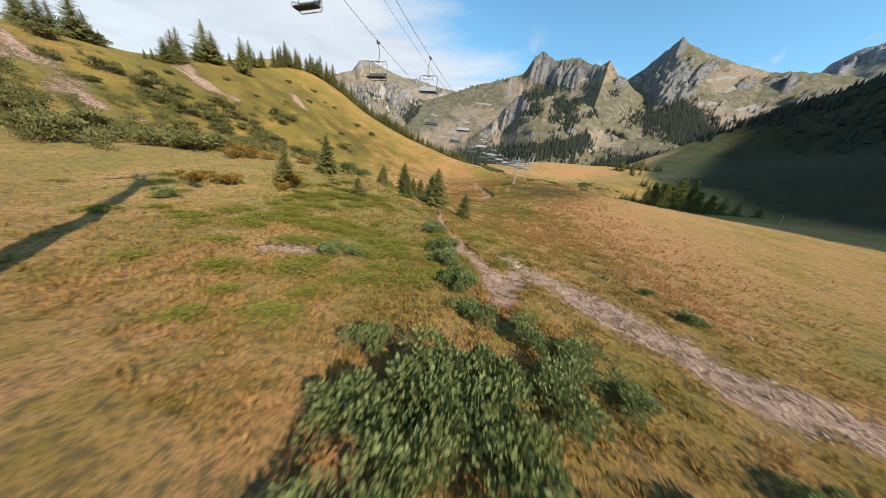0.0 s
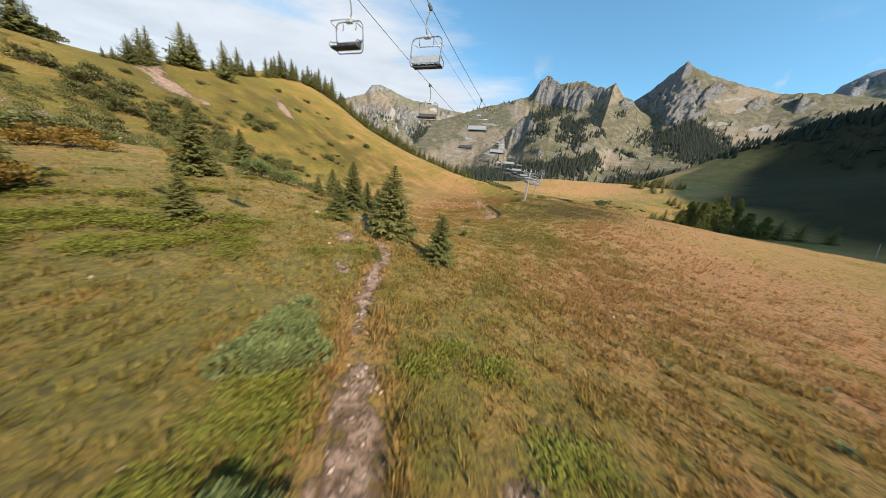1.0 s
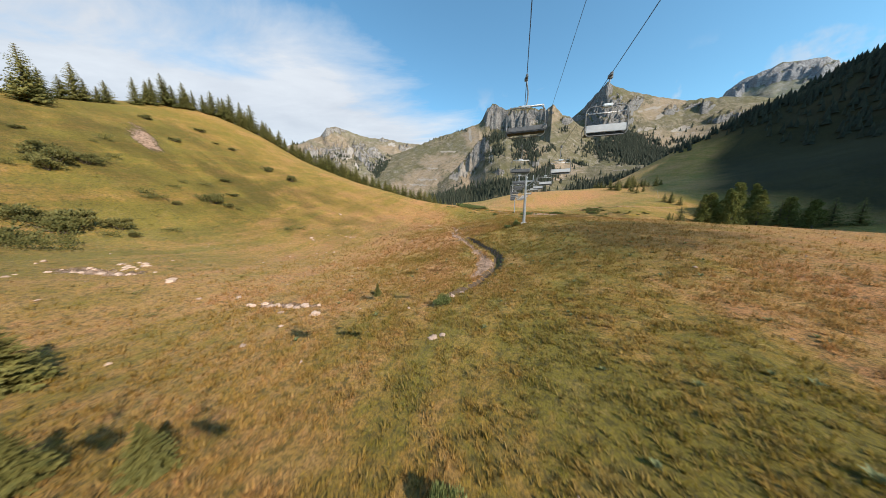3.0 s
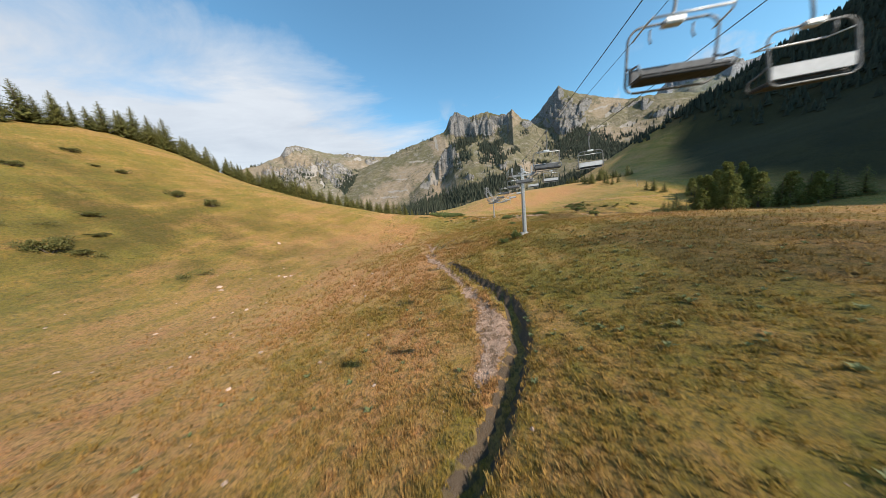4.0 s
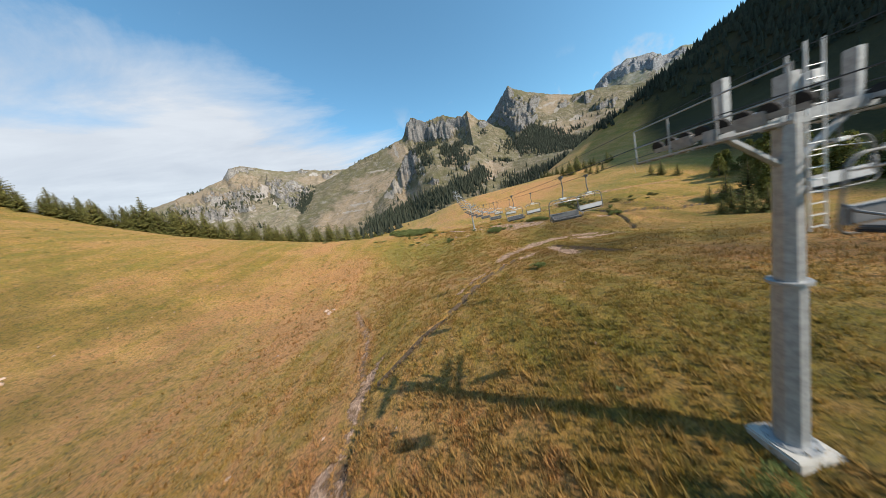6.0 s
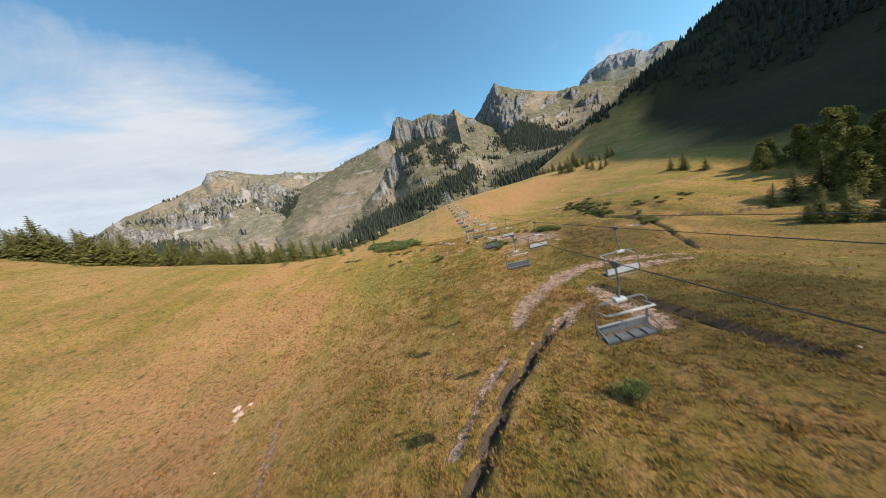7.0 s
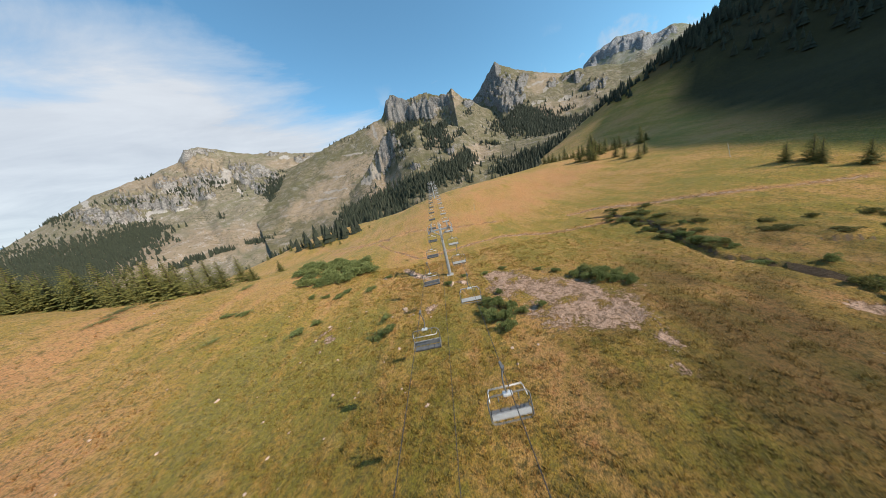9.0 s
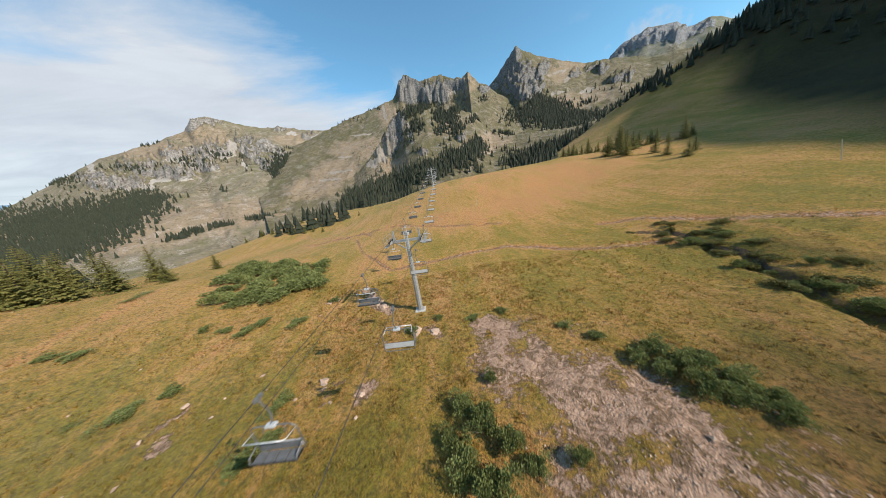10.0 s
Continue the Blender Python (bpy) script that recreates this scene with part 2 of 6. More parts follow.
def bark_material():
    made, g, bsdf = material("bark", 0.95)
    place = g.node("ShaderNodeTexCoord").outputs["Object"]
    rough = g.noise(g.scaled(place, 9, 9, 1.5), 2.0, 6.0, 0.7)
    g.put(bsdf.inputs["Base Color"], g.ramp(rough, (0.3, (0.06, 0.045, 0.035)), (0.75, (0.20, 0.16, 0.13))))
    bump(g, bsdf, rough, 0.8, 0.03)
    return made


def stone_material(name="limestone", dark=(0.25, 0.178, 0.13), light=(0.52, 0.375, 0.29)):
    made, g, bsdf = material(name, 0.92)
    place = g.node("ShaderNodeTexCoord").outputs["Object"]
    own = g.node("ShaderNodeObjectInfo").outputs["Random"]
    leaf = g.node("ShaderNodeNewGeometry").outputs["Random Per Island"]
    grain = g.noise(place, 3.0, 8.0, 0.7)
    mixed = g.math("ADD", g.math("MULTIPLY", grain, 0.7), g.math("MULTIPLY", g.math("ADD", own, leaf), 0.2))
    g.put(bsdf.inputs["Base Color"], g.ramp(mixed, (0.25, dark), (0.75, light)))
    bump(g, bsdf, grain, 0.6, 0.04)
    return made


def metal_material(name, colour, rough=0.45, metallic=0.7, wear=0.35):
    made, g, bsdf = material(name, rough)
    place = g.node("ShaderNodeTexCoord").outputs["Object"]
    spots = g.noise(place, 5.0, 6.0, 0.65)
    dull = tuple(c * (1 - wear) for c in colour)
    g.put(bsdf.inputs["Base Color"], g.ramp(spots, (0.3, dull), (0.65, colour)))
    g.put(bsdf.inputs["Roughness"], g.ramp(g.noise(place, 14.0, 4.0), (0.3, rough * 0.8), (0.7, min(1.0, rough * 1.35))))
    bsdf.inputs["Metallic"].default_value = metallic
    return made


def mountain_material(name, rock, grass, scree, lean):
    """Turf with rock where it is steep; cover tells where cliffs, scree and dry grass lie."""
    made, g, bsdf = material(name, 0.97)
    geo = g.node("ShaderNodeNewGeometry")
    cover = g.node("ShaderNodeAttribute")
    cover.attribute_name = "cover"
    split = g.node("ShaderNodeSeparateColor", Color=cover.outputs["Color"])
    place, steep = geo.outputs["Position"], g.node("ShaderNodeSeparateXYZ", Vector=geo.outputs["Normal"]).outputs["Z"]
    broad, mid, small = g.noise(place, 0.007, 6.0, 0.62, 0.4), g.noise(place, 0.035, 6.0, 0.68), g.noise(place, 0.16, 5.0, 0.7)
    ledge = g.noise(g.scaled(place, 0.22, 0.22, 2.2), 0.05, 6.0, 0.68, 0.8)
    flute = g.noise(g.scaled(place, 1, 1, 0.55), 0.05, 7.0, 0.74, 1.4)
    stone = g.mix(g.ramp(flute, (0.40, 0.0), (0.58, 1.0)), tuple(c * 0.42 for c in rock), rock)
    stone = g.mix(g.ramp(ledge, (0.40, 0.75), (0.56, 0.0)), stone, tuple(c * 0.5 for c in rock))
    stone = g.mix(g.ramp(small, (0.46, 0.0), (0.60, 0.7)), stone, tuple(c * 1.45 for c in rock))
    dry = g.math("ADD", g.math("MULTIPLY", g.math("SUBTRACT", broad, 0.5), 1.5), g.math("MULTIPLY", g.math("SUBTRACT", mid, 0.5), 1.1))
    dry = g.math("ADD", g.math("ADD", dry, 0.46), g.math("MULTIPLY", split.outputs[2], 0.5))
    turf = g.ramp(dry, (0.15, tuple(c * k for c, k in zip(grass, (0.72, 0.80, 0.62)))), (0.5, grass), (0.95, (0.240, 0.178, 0.120)))
    fleck = g.noise(place, 0.42, 3.0, 0.7)
    turf = g.mix(g.ramp(small, (0.38, 0.62), (0.47, 0.0)), turf, (0.070, 0.062, 0.034))
    turf = g.mix(g.ramp(g.math("ADD", fleck, g.math("MULTIPLY", g.math("SUBTRACT", mid, 0.5), 0.9)), (0.58, 0.0), (0.66, 0.65)), turf, tuple(c * 1.3 for c in rock))
    scrub = g.ramp(g.math("ADD", g.noise(place, 0.11, 6.0, 0.78, 0.6), g.math("MULTIPLY", g.math("SUBTRACT", broad, 0.5), 0.7)), (0.58, 0.0), (0.64, 0.75))
    turf = g.mix(scrub, turf, (0.050, 0.052, 0.026))
    # pale bare soil breaks through in patches
    soil = g.noise(place, 0.02, 7.0, 0.72, 1.2)
    turf = g.mix(g.ramp(soil, (0.56, 0.0), (0.66, 0.42)), turf, (0.27, 0.215, 0.155))
    hard = g.math("MULTIPLY", g.math("SUBTRACT", lean, steep), 2.2)
    hard = g.math("ADD", hard, g.math("ADD", g.math("MULTIPLY", g.math("SUBTRACT", mid, 0.5), 1.3), g.math("MULTIPLY", g.math("SUBTRACT", small, 0.5), 0.9)))
    hard = g.math("ADD", hard, g.math("MULTIPLY", split.outputs[0], 0.85))
    crag = g.ramp(hard, (0.30, 0.0), (0.44, 1.0))
    base = g.mix(crag, turf, stone)
    spill = g.math("ADD", split.outputs[1], g.math("ADD", g.math("MULTIPLY", g.math("SUBTRACT", mid, 0.5), 1.5), g.math("MULTIPLY", g.math("SUBTRACT", small, 0.5), 1.3)))
    loose = g.mix(g.ramp(small, (0.35, 0.5), (0.6, 0.0)), scree, tuple(c * 0.6 for c in scree))
    g.put(bsdf.inputs["Base Color"], g.mix(g.ramp(spill, (0.48, 0.0), (0.60, 1.0)), base, loose))
    bump(g, bsdf, g.math("MULTIPLY", g.math("ADD", g.math("MULTIPLY", flute, 0.8), g.math("ADD", mid, g.math("MULTIPLY", small, 0.5))), g.math("ADD", 0.30, g.math("MULTIPLY", crag, 0.7))), 0.9, 9.0)
    return made


MEADOW, BLADES = ground_material(), grass_material()
NEEDLES = leaf_material("spruce_needles", (0.070, 0.080, 0.022), (0.270, 0.240, 0.070))
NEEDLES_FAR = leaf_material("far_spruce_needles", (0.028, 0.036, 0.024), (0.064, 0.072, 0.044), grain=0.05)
WILLOW = leaf_material("willow_leaves", (0.098, 0.128, 0.040), (0.285, 0.305, 0.112), 0.6)
LARCH = leaf_material("larch_needles", (0.085, 0.100, 0.024), (0.27, 0.265, 0.075), 0.65)
ALDER = leaf_material("alder_leaves", (0.085, 0.090, 0.028), (0.25, 0.225, 0.078), 0.6)
HEATH = leaf_material("bilberry_leaves", (0.125, 0.138, 0.018), (0.310, 0.280, 0.045), 0.65)
AUTUMN = leaf_material("rowan_leaves", (0.17, 0.095, 0.018), (0.38, 0.255, 0.055), 0.6)
HERB = leaf_material("hellebore_leaves", (0.075, 0.105, 0.035), (0.26, 0.27, 0.13), 0.55)
BARK, STONE = bark_material(), stone_material()
GALVANISED = metal_material("galvanised_steel", (0.40, 0.41, 0.42), 0.5, 0.45)
TUBE = metal_material("weathered_steel_tube", (0.20, 0.205, 0.21), 0.55, 0.4)
PALE_STEEL = metal_material("bare_aluminium", (0.66, 0.67, 0.68), 0.45, 0.4, 0.2)
RUBBER = metal_material("black_rubber", (0.025, 0.025, 0.027), 0.7, 0.0)
PADDING = metal_material("grey_seat_padding", (0.13, 0.133, 0.14), 0.6, 0.0)
DARK_SHELL = metal_material("dark_seat_shell", (0.045, 0.047, 0.052), 0.5, 0.1)
SHELL = metal_material("grey_seat_shell", (0.48, 0.49, 0.51), 0.5, 0.1, 0.2)
CABLE = metal_material("steel_rope", (0.08, 0.08, 0.085), 0.5, 0.6)
CONCRETE = stone_material("concrete", (0.34, 0.32, 0.29), (0.55, 0.53, 0.49))
OLD_WOOD = stone_material("weathered_wood", (0.30, 0.26, 0.21), (0.50, 0.46, 0.39))
# ---- the lie of the land: cross-sections of the valley from south to north ----
STATIONS = (-320, -230, -180, -150, -125, -100, -75, -50, -30, -12, 5, 22, 42, 65, 95, 130, 180, 240, 310, 420, 500, 580)
SECTIONS = []


def section(y, *heights):
    """One cross-section of the valley: the ground's height at each station, from west to east."""
    SECTIONS.append((y, heights))


# heights at the two easternmost stations, out of view, are chosen to cast shade
section(-200, 28.8, 31.5, 27.9, 22.8, 16.4, 9.7, 3.3, -1.7, -4.5, -6.4, -7.7, -8.4, -8.6, -7.6, -4.0, 2.4, 14.6, 29.1, 70.8, 241.9, 360.6, 385.4)
section(-80, 31.9, 34.6, 25.2, 16.7, 9.3, 2.9, -1.6, -4.5, -6.0, -7.1, -7.9, -8.7, -9.4, -9.7, -8.7, -5.2, 4.8, 26.7, 78.1, 235.6, 365.8, 402.3)
section(-30, 31.6, 24.0, 25.0, 18.3, 9.1, 1.6, -2.8, -4.8, -5.5, -5.7, -6.2, -7.0, -7.8, -8.2, -7.5, -4.1, 6.8, 30.5, 82.1, 236.4, 366.0, 396.3)
section(10, 29.3, 23.0, 25.5, 20.0, 9.6, 1.2, -2.9, -5.0, -6.1, -6.7, -7.4, -8.2, -8.4, -8.1, -7.1, -3.4, 8.3, 32.8, 83.1, 236.6, 357.5, 390.0)
section(45, 25.7, 21.0, 25.0, 22.5, 10.6, 0.7, -3.6, -3.3, -5.2, -7.9, -9.7, -9.5, -8.8, -8.3, -7.3, -3.5, 8.7, 34.4, 82.4, 233.2, 352.0, 390.9)
section(58, 24.1, 21.0, 25.2, 23.6, 12.5, 1.4, -5.0, -6.8, -10.6, -10.7, -9.7, -8.9, -8.0, -7.9, -7.3, -3.6, 8.9, 35.2, 82.2, 231.3, 349.9, 390.9)
section(75, 22.0, 22.0, 26.3, 24.8, 15.0, 2.3, -6.8, -9.3, -11.6, -11.3, -8.8, -7.2, -7.0, -7.4, -7.2, -3.8, 9.1, 36.2, 81.9, 228.8, 347.1, 390.8)
section(100, 18.8, 27.0, 33.0, 31.1, 20.5, 6.3, -6.9, -12.5, -13.2, -10.9, -6.9, -5.3, -5.6, -6.8, -7.3, -4.1, 9.7, 38.4, 83.0, 225.3, 342.1, 388.9)
section(120, 16.4, 33.0, 39.2, 35.0, 24.3, 8.7, -4.2, -10.8, -11.1, -7.8, -4.6, -4.4, -5.7, -7.3, -8.0, -4.5, 10.8, 40.5, 85.7, 222.7, 337.0, 386.0)
section(140, 14.7, 39.0, 46.2, 40.0, 26.1, 11.5, -0.2, -8.3, -9.7, -7.2, -5.3, -5.6, -7.6, -9.6, -9.6, -4.8, 12.7, 42.9, 89.5, 220.1, 331.0, 382.2)
section(160, 14.1, 45.0, 52.5, 44.0, 28.0, 14.9, 3.9, -5.6, -9.4, -8.5, -6.8, -7.0, -9.1, -10.4, -9.3, -3.8, 15.6, 45.6, 93.8, 217.2, 325.0, 378.1)
section(185, 14.6, 48.0, 53.7, 43.5, 28.7, 17.8, 8.2, -0.5, -5.5, -7.3, -6.4, -5.2, -5.7, -5.9, -4.5, 1.9, 20.2, 48.5, 98.8, 212.9, 317.3, 372.5)
section(210, 14.0, 43.1, 43.5, 34.4, 24.4, 15.6, 9.3, 2.7, -1.1, -3.7, -4.7, -4.4, -5.1, -1.4, 1.7, 7.7, 23.5, 50.0, 102.0, 208.8, 306.8, 365.3)
section(235, 11.6, 31.0, 26.9, 19.6, 10.3, 4.2, 1.1, 1.1, 0.2, -1.6, -2.6, -2.8, -2.7, -0.3, 5.5, 11.6, 25.7, 50.5, 103.5, 205.5, 292.6, 356.5)
section(265, 6.3, 14.9, 6.1, -0.1, -4.9, -5.7, -5.0, -3.5, -2.4, -1.4, 0.4, 2.0, 2.6, 3.9, 8.6, 14.4, 28.3, 51.8, 106.4, 200.7, 274.7, 344.6)
section(300, -3.2, -1.9, -7.9, -9.8, -9.4, -7.6, -5.8, -4.0, -1.2, 2.6, 6.6, 9.7, 11.5, 12.8, 14.9, 17.5, 33.4, 62.6, 113.9, 194.2, 255.3, 329.9)
section(340, -18.5, -17.5, -16.2, -12.1, -7.4, -2.5, 0.8, 2.0, 3.9, 6.9, 10.9, 14.3, 15.7, 16.4, 17.8, 20.2, 41.2, 80.9, 122.5, 185.2, 241.4, 310.7)
section(400, -41.4, -34.7, -22.1, -12.8, -5.6, 0.2, 3.8, 5.1, 5.5, 5.7, 6.0, 6.1, 5.9, 6.0, 7.9, 16.5, 43.2, 80.3, 113.1, 168.0, 221.7, 283.3)
section(480, -58.8, -46.1, -28.7, -18.8, -12.6, -8.5, -6.2, -5.5, -5.8, -6.7, -7.7, -8.7, -9.0, -7.1, -1.1, 10.9, 32.8, 57.7, 84.6, 139.0, 189.3, 243.9)
section(600, -66.9, -50.8, -40.8, -34.9, -30.6, -27.0, -24.3, -22.5, -21.5, -21.0, -20.6, -20.4, -20.0, -18.7, -15.0, -7.0, 7.9, 26.9, 51.0, 96.9, 136.8, 180.1)


def hermite(v, xs, table):
    """Smooth interpolation of rows of table, given at xs, at the values v."""
    xs, table = np.asarray(xs, float), np.asarray(table, float)
    v = np.clip(v, xs[0], xs[-1])
    slope = np.gradient(table, xs, axis=0)
    i = np.clip(np.searchsorted(xs, v, side="right") - 1, 0, len(xs) - 2)
    h = xs[i + 1] - xs[i]
    u = (v - xs[i]) / h
    return (2 * u**3 - 3 * u**2 + 1, (u**3 - 2 * u**2 + u) * h, 3 * u**2 - 2 * u**3, (u**3 - u**2) * h), i, slope


def land(x, y):
    """The smooth height of the ground at arrays x, y."""
    x, y = np.broadcast_arrays(np.asarray(x, float), np.asarray(y, float))
    ys = [s[0] for s in SECTIONS]
    table = np.array([s[1] for s in SECTIONS])
    (a0, b0, a1, b1), i, dy = hermite(y, ys, table)
    (c0, d0, c1, d1), j, _ = hermite(x, STATIONS, np.array(STATIONS))
    xs = np.array(STATIONS, float)
    dx, dxy = np.gradient(table, xs, axis=1), np.gradient(dy, xs, axis=1)

    def at(k):
        return (a0 * table[i, k] + b0 * dy[i, k] + a1 * table[i + 1, k] + b1 * dy[i + 1, k],
                a0 * dx[i, k] + b0 * dxy[i, k] + a1 * dx[i + 1, k] + b1 * dxy[i + 1, k])

    (z0, s0), (z1, s1) = at(j), at(j + 1)
    z = c0 * z0 + d0 * s0 + c1 * z1 + d1 * s1
    # the unseen crest of the eastern ridge is raised southward to place its shadow
    z = z + (np.interp(y, (-180, -110, -30, 40), (20, 4, 2, 4))) * np.exp(-(((x - 470) / 110) ** 2)) * np.clip((0.75 * x - y - 20) / 120, 0, 1)
    # far outside, the land sinks gently to the valley floors
    off = np.maximum(np.maximum(xs[0] - x, x - xs[-1]), np.maximum(ys[0] - y, y - ys[-1])).clip(0)
    k = 1 - np.exp(-off / 500)
    return z * (1 - k) - 60 * k


# ---- ground ----
# watercourses: (x, y, half width), and how deep they are cut
GULLIES = [
    ([(-13, 78, 0.4), (-9.5, 84, 0.6), (-6.8, 90, 0.65), (-6.2, 96, 0.6), (-7.1, 100, 0.55), (-9.2, 105, 0.5), (-11.6, 110.8, 0.45), (-12.8, 113.0, 0.3)], 1.0), ([(-14.5, 116.5, 0.3), (-16.8, 120, 0.4), (-17.3, 129, 0.2)], 0.4),
    ([(-16, 128, 0.25), (-9, 135, 0.34), (-6.7, 138, 0.38), (-2.9, 142.9, 0.42), (3.4, 148.2, 0.38), (6.0, 150.2, 0.25)], 0.85),
    ([(14.6, 156.4, 0.3), (14.2, 152.5, 0.4), (13.9, 148.5, 0.45), (13.7, 144, 0.45), (13.9, 138, 0.35)], 0.75),
    ([(50, 224, 0.30), (53.5, 221, 0.48), (54, 216, 0.54), (52.2, 212, 0.72), (53.4, 208.6, 0.60), (50.6, 206, 0.78), (50.2, 202.6, 0.72), (47.8, 199.4, 0.90), (46.8, 195.6, 0.84), (44.8, 192, 0.90), (46.4, 187, 0.72), (47, 181, 0.60), (44.5, 174, 0.48), (41.3, 168, 0.54), (37, 162.6, 0.36)], 0.8),
    ([(47, 181, 0.7), (56, 178.6, 1.1), (61, 174, 1.0), (68, 172, 0.6)], 0.8),
    ([(57, 189, 0.4), (66, 184, 0.6), (74, 181, 0.5), (82, 174, 0.3)], 0.5),
    ([(30, 166, 0.7), (40, 168, 1.1), (52, 173, 1.4), (64, 176, 1.0)], 0.3),
]
# bare gravel and scree: (x, y, half width)
BARE = [
    [(0.4, 23.6, 0.5), (2.2, 21.4, 0.9), (4.4, 19.4, 1.5), (6.6, 17.2, 1.7), (9, 14.2, 1.8), (13, 10.8, 2.1), (18, 9.0, 2.5), (27, 6.5, 3.0)],
    [(1.4, 21.5, 0.6), (1.9, 18.6, 0.6), (1.2, 16.4, 0.9)],
    [(-21.7, 45.2, 0.2), (-15, 38.6, 0.3), (-9.6, 33.6, 0.35), (-7.6, 28.6, 0.42), (-5.6, 25.4, 0.6), (-4.2, 23.3, 0.7), (-2.4, 20.8, 0.75), (-0.6, 18.2, 0.75), (0.3, 16.6, 0.85), (0.7, 14.4, 0.9), (0.9, 12.6, 0.6)],
    [(-13.0, 109.6, 0.3), (-10.7, 103, 0.5), (-9.0, 98, 0.7), (-8.4, 94, 0.85), (-8.8, 90, 0.9), (-10.4, 86, 0.7)],
    [(-18.3, 122, 0.5), (-17.0, 118, 0.5), (-15, 114.5, 0.5), (-13, 110, 0.5)],
    [(-7.6, 140, 0.4), (-4.4, 144, 0.4), (-1.8, 146.5, 0.3)],
    [(-16.6, 120, 0.3), (-18, 126.8, 0.4), (-16.6, 132.0, 0.3)],
    [(1.2, 151.2, 0.7), (3.4, 154.6, 1.2), (6.8, 158.4, 1.3), (10.2, 160.8, 1.4), (15.2, 163.4, 2.0), (20.6, 164.2, 1.5), (27.4, 164.0, 0.9), (32.8, 161.2, 0.8)],
    [(21, 162.0, 0.7), (25.2, 160.0, 1.1), (30.5, 158.8, 0.8)],
    [(4.8, 149.0, 0.7), (7.4, 150.8, 0.8), (9.2, 151.6, 0.5)],
    [(13.4, 156.2, 0.7), (12.8, 153.4, 1.1), (12.0, 150, 1.25), (11.8, 147.4, 1.3), (11.8, 145.0, 0.9)],
    [(16.6, 204.6, 2.2), (18.8, 200.6, 4.5), (20.8, 195.8, 5.7), (22.6, 191.4, 6.0), (23.6, 188.4, 4.4), (25.0, 186.0, 2.0), (25.6, 184.4, 1.2)],
    [(25.8, 182.8, 0.6), (24.6, 180.6, 0.9), (23.5, 179.2, 0.7)], [(22.0, 178.6, 0.7), (22.8, 177.7, 0.7)], [(42, 179, 0.8), (43.5, 178, 0.6)],
    [(-98, 47, 1.5), (-104, 45, 3.6), (-116, 41, 6.4), (-130, 38, 8.0), (-150, 37, 8.0), (-175, 37, 6.0)],
    [(-117, 88, 1.6), (-123, 83, 3.6), (-130, 80, 4.6), (-140, 82, 3.8), (-148, 86, 2.5)],
    [(-115, 116, 1.4), (-121, 118.5, 2.4), (-128, 121.5, 2.2), (-134, 124, 1.2)],
    [(-90, 50, 1.5), (-85, 52, 1.2)], [(-55, 73.5, 1.6), (-50, 75, 1.4)], [(-31, 74.5, 0.6), (-25, 75.5, 0.7)], [(-13.6, 34.4, 0.5), (-12.8, 33.2, 0.5)], [(-10.4, 30.0, 0.5), (-9.8, 29.4, 0.4)],
    [(4, 212, 0.9), (1.5, 216, 1.0), (-1, 220, 0.6)], [(0.2, 199.2, 0.5), (-0.6, 200.6, 0.7), (0.8, 201.0, 0.5)], [(3.2, 199.0, 0.7), (3.6, 199.8, 0.6)], [(9.5, 206.5, 0.6), (10.8, 204.5, 0.5)],
    [(-12.4, 197.4, 0.8), (-12.7, 198.2, 0.6)], [(-14.6, 198.0, 0.3), (-13.0, 200.6, 0.3)], [(-15, 11.0, 0.8), (-12, 12.0, 0.9)],
]


# worn cart tracks and cattle paths: (x, y, half width)
TRACKS = [
    [(52, 217, 0.62), (47, 219.6, 0.69), (41.2, 221.7, 0.75), (34, 227, 0.81), (27.9, 229.9, 0.88), (21.8, 229.7, 0.75), (15.3, 229, 0.75), (8, 227.4, 0.62), (2.4, 226.8, 0.62), (-6, 240, 0.50), (-14, 263, 0.62), (-40, 292, 0.75)],
    [(50, 232, 0.62), (57, 229, 0.88), (64, 216.5, 1.12), (69, 210, 1.00), (76, 204, 0.75), (86, 199, 0.75)],
    [(33.9, 246, 0.75), (18.4, 251.8, 0.88), (8, 260, 0.75), (-0.7, 268.5, 0.88), (-14.5, 272, 1.12), (-31.5, 271, 0.88), (-44, 285, 0.88)],
    [(-8, 262, 0.62), (-11, 268, 0.88), (-16, 276, 0.62)],
    [(-40, 290, 0.75), (-70, 330, 1.00), (-90, 380, 1.12)],
    [(34, 120, 0.44), (52, 104, 0.50), (70, 92, 0.50), (92, 84, 0.50)],
    [(-26, 152, 0.44), (-20, 138, 0.50), (-17.5, 126, 0.44)],
]


def carve(x, y):
    cut = np.zeros(np.shape(x))
    wobble = 0.35 * fractal(x, y, 3.0, 3, 40)
    for line, deep in GULLIES:
        cut = np.maximum(cut, deep * np.clip(1.35 - (along(x, y, line) * 1.2 + wobble), 0, 1) ** 0.6)
    return cut


